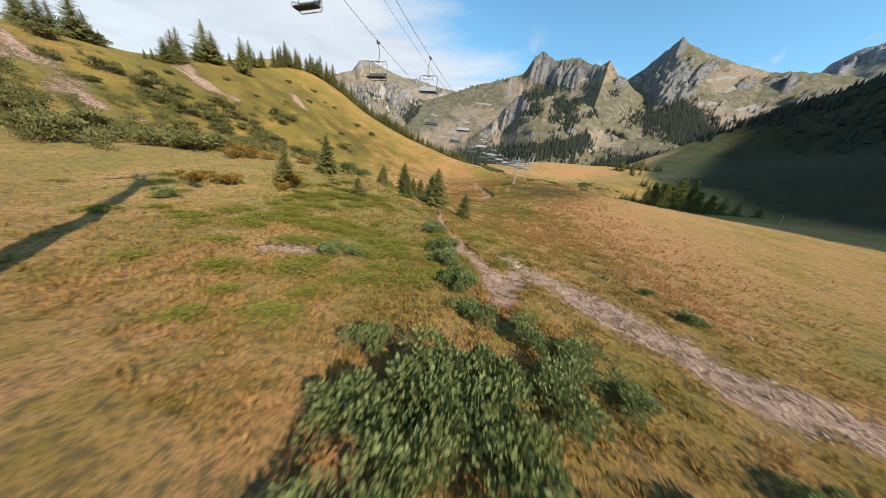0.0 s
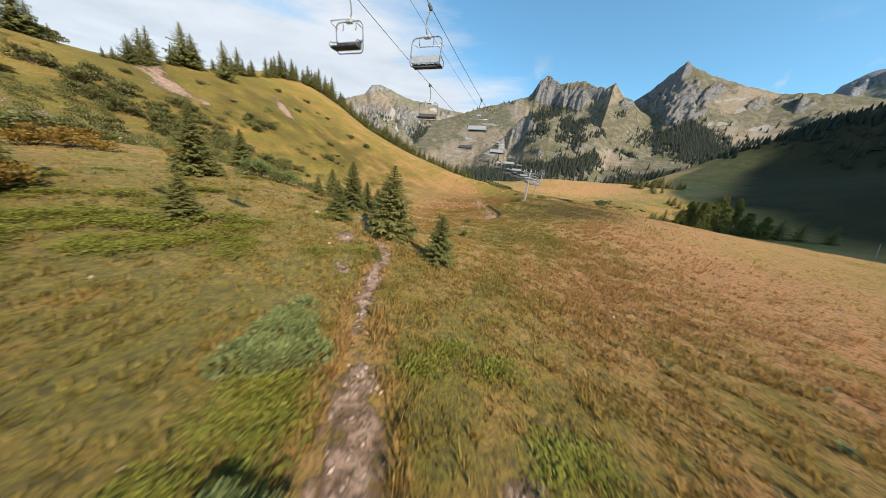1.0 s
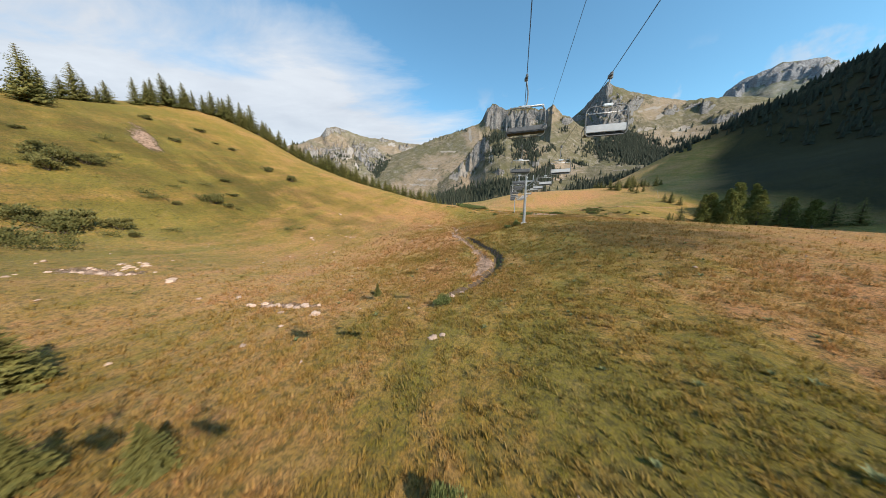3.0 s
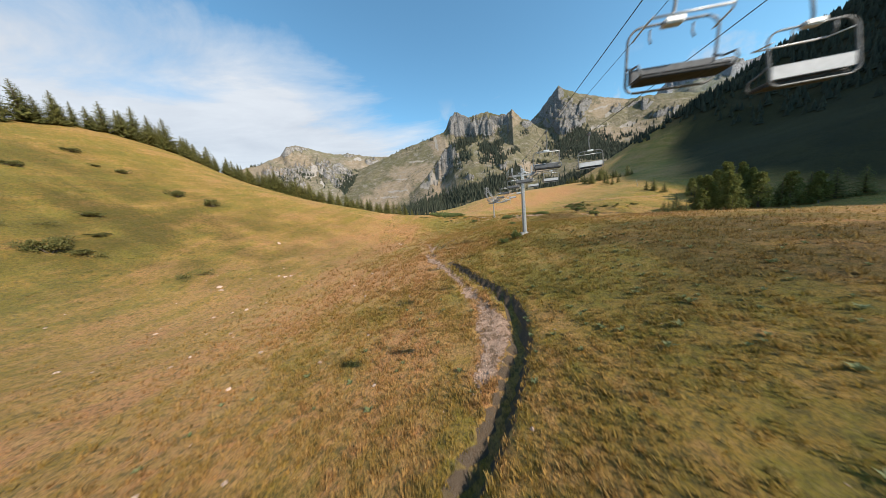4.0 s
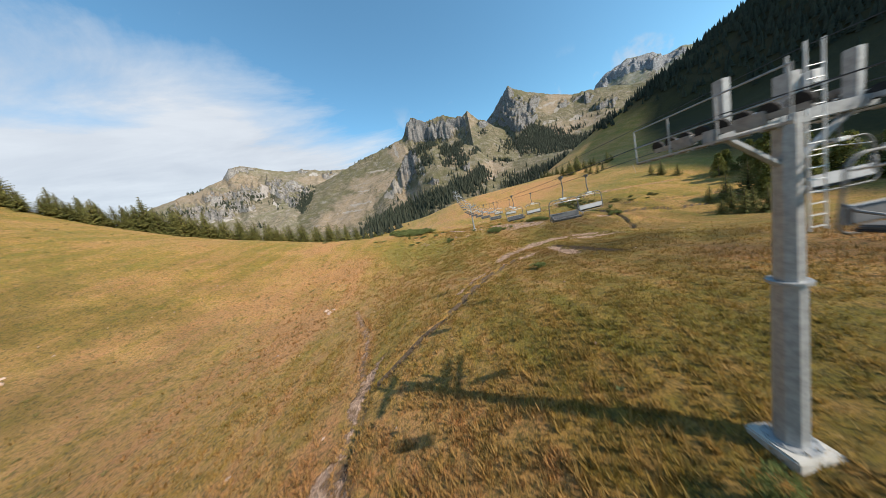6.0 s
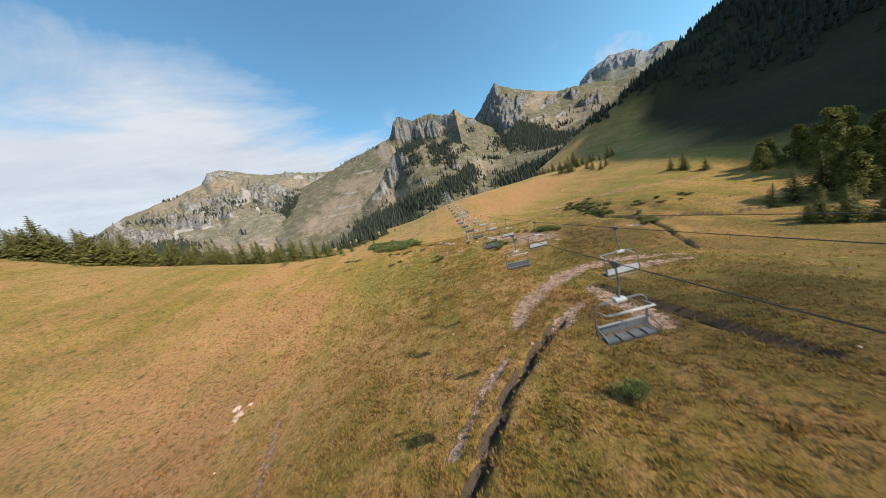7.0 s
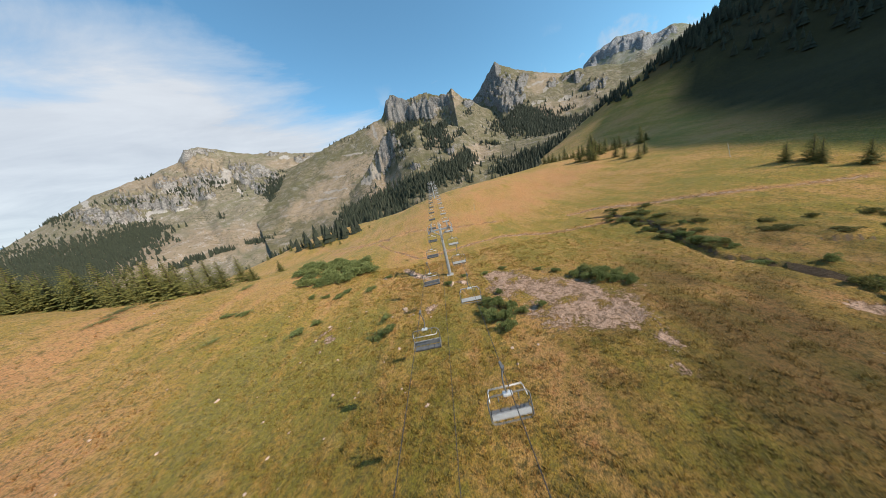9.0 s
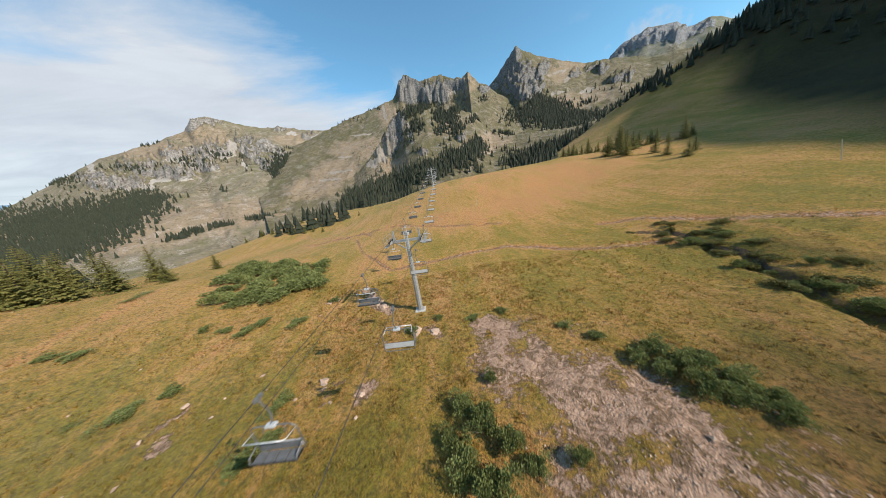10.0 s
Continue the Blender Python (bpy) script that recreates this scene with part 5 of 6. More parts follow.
# ---- trees ----
def spruce_meshes(seed, whorls, arms, sprays):
    """A spruce of one metre: its trunk, and a crown of drooping, ragged sprays."""
    rng = np.random.default_rng(seed)
    trunk = Shape().tube([(0, 0, -0.03), (0.004, 0.003, 0.3), (0, 0.002, 0.7), (0, 0, 0.97)], 0.022, 7, tip=0.003).mesh("trunk")
    verts, tris = [], []
    for w in range(whorls):
        up = 0.05 + 0.93 * (w / (whorls - 1)) ** 0.92
        reach = 0.235 * (1 - up) ** 0.78 + 0.012
        count = max(4, int(arms * (1 - 0.45 * up)))
        spin = rng.uniform(0, 6.28)
        for b in range(count):
            a = spin + 6.28 * b / count + rng.uniform(-0.25, 0.25)
            long = reach * rng.uniform(0.50, 1.30)
            ahead = np.array([math.cos(a), math.sin(a), 0])
            across = np.array([-math.sin(a), math.cos(a), 0])
            lift = rng.uniform(-0.02, 0.10) - 0.30 * (1 - up)
            n = max(3, int(sprays * (0.45 + 0.55 * (1 - up))))
            for k in range(n):
                f = (k + 0.6) / n
                root = ahead * long * f * 0.92 + np.array([0, 0, up + long * (lift * f + 0.22 * f * f)])
                side = (1 if k % 2 else -1) * rng.uniform(0.5, 1.15)
                tip = root + (ahead * rng.uniform(0.55, 0.9) + across * side) * long * ((0.36 if sprays < 12 else 0.25) - 0.14 * f) + np.array([0, 0, -long * rng.uniform(0.05, 0.24)])
                wide = (across * 0.5 - ahead * 0.35 * side) * long * (0.24 if sprays < 12 else 0.11 if sprays < 30 else 0.055) + np.array([0, 0, long * rng.uniform(0.08, 0.20) * (1 if sprays < 12 else 0.25)])
                sag = np.array([0, 0, -0.020 * rng.uniform(0.4, 1.4)])
                q = len(verts)
                mid = (root + tip) / 2
                verts += [root, mid + wide + sag, tip, mid - wide + sag * 0.3]
                tris += [(q, q + 1, q + 2), (q, q + 2, q + 3)]
    return trunk, bulk("crown", np.array(verts), np.array(tris))


def spruce_model(seed, whorls, arms, sprays, label):
    trunk, crown = spruce_meshes(seed, whorls, arms, sprays)
    tree = tagged(new("spruce_tree"), label, "tree", "spruces")
    part("trunk", trunk, BARK, tree)
    part("crown", crown, NEEDLES, tree)
    return tree


def stand(model, used, x, y, tall, wide=1.0, spin=0.0, label="", lean=0.0, sink=0.12):
    """Set a model, or a copy of it once it is used, on the ground."""
    place = pose(x, y, height(x, y) - sink, lean, 0, spin)
    if model.name in used:
        thing = copy_thing(model, place)
    else:
        thing, model.matrix_basis = model, place
        used.add(model.name)
    thing.scale = (tall * wide, tall * wide, tall)
    return tagged(thing, label)


placed = set()
dice = random.Random(11)
near_spruces = [spruce_model(s, 30, 13, 40, "young dark green spruce standing in the meadow") for s in (1, 2, 3)]
for n, (x, y, tall, wide) in enumerate([(-11.6, 37.6, 5.4, 1.15), (-20.2, 43.3, 4.9, 0.95), (-6.3, 35.8, 3.3, 1.2), (-29.7, 33.8, 5.2, 0.95), (-19.5, 27.7, 2.4, 1.3), (-16.2, 36.4, 3.0, 1.0), (-25.4, 43.4, 2.2, 1.2), (-24.0, 59.0, 2.2, 1.1), (-12.9, 39.2, 4.2, 1.1), (-21.8, 48.4, 4.0, 1.0), (-20.9, 49.9, 3.8, 1.0), (-19.7, 51.2, 4.2, 1.1), (-27.0, 47.6, 4.0, 1.1), (-32.5, 61.4, 3.6, 1.2), (-37.0, 42.2, 4.4, 0.9), (-27.5, 24.0, 4.0, 0.95), (-20.2, 60.2, 2.0, 1.1), (-9.4, 32.2, 0.9, 1.2), (-20.8, 79.8, 1.5, 0.9)]):
    stand(near_spruces[n % 3], placed, x, y, tall * 1.15, wide * 1.4, dice.uniform(0, 360), lean=dice.uniform(-4, 4))
mid_spruces = [spruce_model(s, 22, 11, 16, "dark spruce on the crest of the western slope") for s in (4, 5, 6)]
CREST = [(-156, 51, 10), (-157, 55, 11), (-150, 59.5, 11), (-150, 62, 8), (-147, 73, 3.5), (-146, 75, 4), (-147, 79, 10), (-147, 82, 12), (-148, 85, 10), (-151, 88, 9), (-150, 93, 8), (-151, 98, 14), (-152, 100.5, 11), (-143, 106, 13), (-146, 109, 10), (-150, 113, 8), (-155, 121, 11), (-156, 124, 7), (-157, 131, 10), (-158, 139, 9), (-158, 143, 11), (-160, 146, 11), (-160, 150, 12), (-161, 153, 10), (-160, 157, 11), (-158, 164, 11), (-158, 168, 10), (-157, 173, 11), (-164, 176, 10.5), (-160, 180, 12), (-157, 183, 12.5), (-154, 187, 13), (-148, 191, 10), (-144, 195, 10), (-140, 200, 11), (-135, 203, 11), (-130, 205, 12), (-125, 208, 12), (-119, 208, 11.5), (-113, 209, 11), (-106, 210, 10), (-100, 211, 9.5), (-94, 212, 8.5), (-88, 213, 8), (-151, 196, 9), (-138, 208, 11), (-121, 214, 12)]
for n, (x, y, tall) in enumerate(CREST):
    tall *= 1.15
    stand(mid_spruces[n % 3], placed, x + dice.uniform(-1.5, 1.5), y + dice.uniform(-1.0, 1.0), tall * dice.uniform(0.7, 1.15), dice.uniform(1.1, 1.7), dice.uniform(0, 360), lean=dice.uniform(-4, 4))
    for _ in range(3 if n % 7 == 3 else 1 if n % 5 < 3 else 0):
        stand(mid_spruces[(n + 1) % 3], placed, x + dice.uniform(-5, 2), y + dice.uniform(-4, 4), tall * dice.uniform(0.45, 0.85), dice.uniform(1.0, 1.6), dice.uniform(0, 360))
for k in range(44):
    f = k / 43
    x, y = float(np.interp(f, (0, 0.5, 1), (-160, -128, -78))) + dice.uniform(-3, 2), float(np.interp(f, (0, 0.5, 1), (176, 205, 214))) + dice.uniform(-2, 3)
    stand(mid_spruces[k % 3], placed, x, y, (11.5 - 4.0 * f) * dice.uniform(0.6, 1.1), dice.uniform(1.2, 1.8), dice.uniform(0, 360), lean=dice.uniform(-4, 4))
# a close row on the western shoulder
for k in range(26):
    f = k / 25
    x, y = -122 + 50 * f + dice.uniform(-1.5, 1.5), 208.5 + 5 * f * f + dice.uniform(-2.5, 2.0)
    stand(mid_spruces[k % 3], placed, x, y, (12.8 - 7.0 * f) * dice.uniform(0.75, 1.1), dice.uniform(1.2, 1.6), dice.uniform(0, 360))
# the grove behind the western shoulder
GROVE = [(-46.5, 226, 6.6), (-49, 222, 6.2), (-43, 231, 4.2), (-41, 240, 3.6), (-52, 220, 6.6), (-55, 219, 7.4), (-57, 221, 7.6), (-59.5, 217.5, 6.8), (-62.5, 218.5, 6.6), (-65.5, 217, 7.0), (-68, 218.5, 7.2), (-71, 217, 7.4), (-74, 218, 7.6), (-77, 217.5, 7.6), (-58, 226, 8.0), (-64, 225, 8.5), (-70, 224, 9.0), (-76, 224, 9.0), (-82, 221, 9.0), (-80, 216, 7.6), (-86, 218, 8.4), (-61, 231, 8), (-52, 229, 7.0), (-48, 234, 6), (-67, 231, 9), (-73, 231, 9.5)]
FIELD = [(-70, 324, 4.6), (-66, 322, 4.0), (-59, 319, 4.4), (-54, 318.5, 4.0), (-76.5, 333, 5), (-62, 331, 4.6), (-90, 340, 5), (-84, 350, 5), (-78, 356, 4.5), (-100, 345, 5.5), (-106, 338, 5), (-46, 312, 3.4), (-30, 330, 3.2)]
for n, (x, y, tall) in enumerate(GROVE + FIELD):
    stand(mid_spruces[n % 3], placed, x, y, tall * (1.2 if n < len(GROVE) else 1.0) * dice.uniform(0.85, 1.1), dice.uniform(1.2, 1.6), dice.uniform(0, 360), "dark spruce in the grove behind the grassy shoulder" if n < len(GROVE) else "small dark spruce on the far pasture")
# spruces at the foot of the shaded eastern slope
for k in range(26):
    f = k / 25
    x, y = 104 + 27 * f + dice.uniform(-3, 3), 334 - 52 * f + dice.uniform(-4, 4)
    stand(mid_spruces[k % 3], placed, x, y, dice.choice((3.5, 5.0, 6.5, 9.0)) * dice.uniform(0.8, 1.15), dice.uniform(1.2, 1.7), dice.uniform(0, 360), "spruce at the foot of the shaded slope")
for n, (x, y, tall) in enumerate([(63.2, 164, 6.4), (62.4, 161, 6.6), (64.5, 158.6, 6.0), (66, 162, 5.6), (69, 173, 4.7), (72.5, 172, 7.2), (60, 163.5, 4.0), (94.8, 191, 5), (92.2, 202, 3.6), (91, 207, 4), (104, 268, 5), (102, 287, 7.8), (100, 282, 6), (102, 259, 4.2), (92.6, 209, 4.4), (91, 212, 3.6), (106, 275, 5), (98, 290, 6.5), (108, 262, 4.2), (112, 292, 6), (116, 300, 7), (79, 172, 9.5), (77, 168, 8), (92, 164, 10), (95, 160.5, 10), (99, 163, 9), (102.5, 160, 10), (107, 158, 10), (112, 156, 9), (88, 171, 9), (122, 310, 8), (128, 318, 8), (134, 326, 8), (118, 152, 8), (103, 186, 9)]):
    stand(mid_spruces[n % 3], placed, x, y, tall * (1.35 if y > 200 else 1.0), dice.uniform(1.2, 1.6), dice.uniform(0, 360), "spruce at the foot of the shaded slope")


def larch_model(seed, label):
    """A bushy larch of one metre: trunk, limbs and a loose, tapering crown."""
    rng = np.random.default_rng(seed)
    tree = tagged(new("larch_tree"), label, "tree", "larches")
    part("trunk", Shape().tube([(0, 0, -0.04), (0.01, 0.005, 0.2), (0.0, 0.01, 0.45), (0.01, 0, 0.72)], 0.028, 8, tip=0.008).mesh("trunk"), BARK, tree)
    lumps = []
    for k in range(34):
        up, a = 0.06 + 0.88 * (k / 33) ** 0.8, rng.uniform(0, 6.28)
        out = (0.30 * (1 - up) + 0.03) * rng.uniform(0.3, 1.0)
        lumps.append((out * math.cos(a), out * math.sin(a), up))
    for c in lumps[3:30:2]:
        part("limb", Shape().tube([(0, 0, c[2] - 0.03), (c[0] * 0.5, c[1] * 0.5, c[2] - 0.01), c], 0.011, 5, tip=0.003).mesh("limb"), BARK, tree)
    n = 4200
    pick = rng.integers(0, len(lumps), n)
    way = rng.normal(0, 1, (n, 3))
    way /= np.linalg.norm(way, axis=1)[:, None]
    at = np.array(lumps)[pick] + way * (rng.uniform(0.25, 1.0, n) * (0.13 - 0.09 * np.array(lumps)[pick, 2]))[:, None]
    grow = way + rng.normal(0, 0.5, (n, 3))
    grow /= np.linalg.norm(grow, axis=1)[:, None]
    side = np.cross(grow, rng.normal(0, 1, (n, 3)))
    side /= np.linalg.norm(side, axis=1)[:, None] + 1e-6
    size = 0.034 * rng.uniform(0.6, 1.5, n)[:, None]
    verts = np.stack([at, at + (grow * 0.5 + side * 0.4) * size, at + grow * size, at + (grow * 0.5 - side * 0.4) * size], 1).reshape(-1, 3)
    k = 4 * np.arange(n)[:, None]
    part("crown", bulk("crown", verts, np.concatenate([k + [0, 1, 2], k + [0, 2, 3]])), LARCH, tree)
    return tree


larches = [larch_model(s, "bushy light green larch by the shaded slope") for s in (61, 62)]
for n, (x, y, tall) in enumerate([(99, 181, 14), (103, 176, 11), (101, 187, 10), (106, 182, 12), (98, 191, 8), (80, 168.5, 13), (84, 165.5, 14), (95, 178, 11), (97, 160, 11), (76.5, 166.5, 9), (88.5, 168, 12), (101, 157, 10), (91, 163, 12), (86, 172, 8), (94, 190, 8), (82.5, 162.5, 9)]):
    stand(larches[n % 2], placed, x, y, tall, dice.uniform(0.9, 1.1), dice.uniform(0, 360))


def woods_on_land(name, label, spots, count, tall, seed):
    """Spruces too many to count on the ground: spots of (x, y, half widths, share)."""
    rng = np.random.default_rng(seed)
    share = np.array([s[4] for s in spots], float)
    pick = rng.choice(len(spots), count, p=share / share.sum())
    u = rng.normal(0, 0.6, (count, 2)).clip(-1.3, 1.3)
    s = np.array(spots, float)[pick]
    x, y = s[:, 0] + s[:, 2] * u[:, 0], s[:, 1] + s[:, 3] * u[:, 1]
    sizes = tall * rng.uniform(0.6, 1.25, count)
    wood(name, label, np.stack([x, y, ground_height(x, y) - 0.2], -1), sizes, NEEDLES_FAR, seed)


woods_on_land("spruce_wood", "black spruce wood high on the shaded slope", [(300, 300, 60, 60, 5), (270, 250, 40, 60, 3), (360, 350, 60, 60, 3), (245, 350, 20, 22, 1.2), (220, 395, 12, 26, 0.7), (330, 200, 50, 70, 2), (190, 450, 14, 30, 0.4)], 1700, 7.5, 21)
woods_on_land("spruce_wood", "dark spruces in the valley beyond the meadow", [(-130, 262, 16, 8, 3), (-40, 400, 40, 25, 1), (0, 430, 40, 30, 3), (60, 470, 60, 30, 3), (-60, 330, 20, 8, 0.6), (-140, 420, 40, 10, 1), (112, 396, 10, 12, 2), (130, 425, 12, 14, 2), (152, 450, 14, 16, 2), (178, 472, 14, 16, 2), (205, 490, 16, 16, 2), (96, 380, 10, 10, 1.2)], 900, 11.0, 22)


# ---- shrubs ----
def shrub_model(seed, leaves, lumps, matter, label, leaf=0.09, name="shrub"):
    """A mound of leafy twigs about one metre across and 0.8 high, on a few bare stems."""
    rng = np.random.default_rng(seed)
    centres = np.c_[rng.normal(0, 0.26, (lumps, 2)), rng.uniform(0.15, 0.55, lumps)]
    radii = rng.uniform(0.16, 0.30, lumps)
    pick = rng.integers(0, lumps, leaves)
    way = rng.normal(0, 1, (leaves, 3))
    way /= np.linalg.norm(way, axis=1)[:, None]
    way[:, 2] = np.abs(way[:, 2]) * np.where(rng.random(leaves) < 0.8, 1, -0.5)
    at = centres[pick] + way * (radii[pick] * rng.uniform(0.55, 1.12, leaves))[:, None]
    at[:, 2] = np.maximum(at[:, 2], 0.02)
    grow = way * 0.6 + np.array([0, 0, 0.75]) + rng.normal(0, 0.35, (leaves, 3))
    grow /= np.linalg.norm(grow, axis=1)[:, None]
    side = np.cross(grow, rng.normal(0, 1, (leaves, 3)))
    side /= np.linalg.norm(side, axis=1)[:, None] + 1e-6
    size = leaf * rng.uniform(0.6, 1.4, leaves)[:, None]
    verts = np.stack([at, at + (grow * 0.5 + side * 0.28) * size, at + grow * 1.1 * size, at + (grow * 0.5 - side * 0.28) * size], 1).reshape(-1, 3)
    k = 4 * np.arange(leaves)[:, None]
    tris = np.concatenate([k + [0, 1, 2], k + [0, 2, 3]])
    thing = tagged(new(name), label, "shrub", "shrubs of the slope")
    part("foliage", bulk("foliage", verts, tris), matter, thing)
    stems = Shape()
    for c in centres:
        stems.tube([(c[0] * 0.2, c[1] * 0.2, -0.05), (c[0] * 0.7, c[1] * 0.7, c[2] * 0.6), tuple(c)], 0.016, 5, tip=0.005)
    part("woody_base", stems.mesh("woody_base"), BARK, thing)
    return thing


willows = [shrub_model(s, 3200, 13, WILLOW, "grey-green willow shrub", 0.07) for s in (31, 32, 33)]
alders = [shrub_model(s, 1300, 12, ALDER, "olive-green alder shrub on the slope", 0.10) for s in (34, 35)]
thickets = [shrub_model(s, 1300, 12, WILLOW, "grey-green willow in a dense thicket", 0.10) for s in (43, 44)]


def plant(models, x, y, tall, wide, label="", sink=0.05):
    thing = stand(models[dice.randrange(len(models))], placed, x, y, 1.0, 1.0, dice.uniform(0, 360), label, 0, sink)
    thing.scale = (wide, wide * dice.uniform(0.8, 1.2), tall / 0.8)


# willows by the gravel bed and below the take-off
for x, y, tall, wide in [(-1.4, 5.0, 1.8, 2.4), (0.6, 5.6, 1.9, 2.6), (-2.6, 3.6, 1.6, 2.0), (1.6, 4.0, 1.9, 2.2), (3.0, 6.8, 1.5, 2.0), (-0.8, 3.0, 2.0, 2.2), (0.4, 4.6, 2.2, 2.4), (-3.6, 6.0, 1.4, 1.4), (5.7, 7.9, 0.9, 1.3), (4.0, 9.0, 1.1, 1.7), (2.0, 9.6, 1.1, 1.6), (-1.5, 12.7, 1.5, 1.3), (-2.3, 13.4, 1.2, 1.5), (-4.7, 18.7, 1.5, 1.7), (-3.6, 16.4, 1.3, 1.8), (-0.4, 10.4, 0.9, 1.8), (-4.5, 20.5, 1.0, 1.4), (6.5, 4.5, 1.0, 1.6), (9.5, 6.0, 0.9, 1.3), (8.6, 4.0, 0.8, 1.2), (-2.0, 1.0, 1.4, 1.8)]:
    plant(willows, x, y, tall, wide, "dense grey-green willow shrub beside the gravel bed")
for x, y, tall, wide in [(12.4, 21, 0.7, 0.9), (13.1, 17.1, 0.8, 1.2), (-10.7, 11.9, 1.0, 1.6), (-9.4, 12.6, 0.8, 1.2), (-29.6, 13.6, 1.1, 1.6), (-12.4, 76.5, 1.2, 1.2), (-9.3, 60.3, 1.2, 1.4), (-7.7, 57.1, 0.5, 0.7), (-1.3, 114.6, 1.4, 1.6), (3.4, 139.1, 0.9, 1.4), (-3.4, 114.2, 0.9, 1.2), (-29.3, 39.2, 2.2, 3.2), (-27.6, 40.6, 1.6, 2.4), (-17.4, 37.4, 0.9, 1.6), (-6.8, 23.4, 1.3, 1.9), (-8.0, 24.6, 0.9, 1.5)]:
    plant(willows, x, y, tall, wide, "small green shrub alone in the grass")
# shrubs round the bare earth slip
for x, y, tall, wide in [(26.6, 197.0, 1.1, 1.6), (28.4, 197.4, 1.2, 1.8), (29.2, 195.1, 1.4, 2.2), (28.4, 193.4, 1.4, 2.0), (30.6, 195.3, 1.3, 2.0), (30.8, 193.4, 1.3, 2.0), (29.6, 192.4, 1.1, 1.6), (31.6, 191.9, 1.0, 1.5), (30.6, 190.9, 1.0, 1.4), (27.6, 195.6, 1.0, 1.6), (23.6, 202.2, 0.6, 1.2), (25.7, 199.9, 0.6, 1.3), (14.4, 197.6, 0.9, 1.1), (11.8, 195.6, 1.1, 1.7), (13.2, 193.8, 1.5, 2.0), (14.2, 192.4, 1.4, 1.8), (11.4, 191.9, 1.4, 2.0), (12.8, 190.6, 1.7, 2.2), (15.4, 191.2, 1.0, 1.2), (17.9, 190.9, 0.9, 1.0), (15.0, 206.2, 0.6, 1.2), (18.6, 206.9, 0.7, 1.3), (12.4, 188.6, 1.3, 1.8), (10.6, 193.6, 1.0, 1.4), (7.6, 206.2, 0.8, 1.4), (10.9, 207.5, 0.6, 1.0)]:
    plant(willows, x, y, tall, wide, "green willow shrub at the edge of the bare slip")
# the willow thicket below the far tower
for k in range(64):
    u, v = dice.random(), dice.random()
    x = (-22 + 12 * u) * (1 - v) + (-33 + 21 * u) * v + dice.gauss(0, 0.8)
    y = (215.5 + 6.5 * u) * (1 - v) + (235 - 2 * u) * v + dice.gauss(0, 0.8)
    plant(thickets, x, y, dice.uniform(1.2, 2.2), dice.uniform(2.6, 4.4), "grey-green willow in a dense thicket")
for x, y in [(-24.5, 219), (-26, 221), (-14.2, 210.4), (-8.2, 211.6), (-13, 212), (-17, 211), (-5, 216.6), (-20, 211.4)]:
    plant(willows, x, y, dice.uniform(0.5, 1.0), dice.uniform(1.2, 2.2), "low grey-green willow below the thicket")
# bracken-coloured bank of the eastern brook
for k in range(30):
    f = dice.random()
    x, y = float(np.interp(f, (0, 0.3, 0.7, 0.85, 1), (50, 51, 50, 54, 66))) + abs(dice.gauss(0, 4.5)), 224 - 34 * f + dice.gauss(0, 1.5)
    plant(alders, x, y, dice.uniform(0.4, 0.9), dice.uniform(1.2, 2.2), "olive shrub on the bank of the brook")
# shrubs that fill the bed of the brook
bed = random.Random(58)
for k in range(34):
    y = bed.uniform(176, 219)
    plant(willows if k % 3 else alders, float(np.interp(y, (176, 187, 195, 206, 219), (45, 46.4, 46.8, 50.6, 54))) + 1.2 + bed.gauss(0, 1.6), y, bed.uniform(0.6, 1.2), bed.uniform(1.0, 2.2), "grey-green willow shrub in the bed of the brook" if k % 3 else "olive shrub in the bed of the brook")
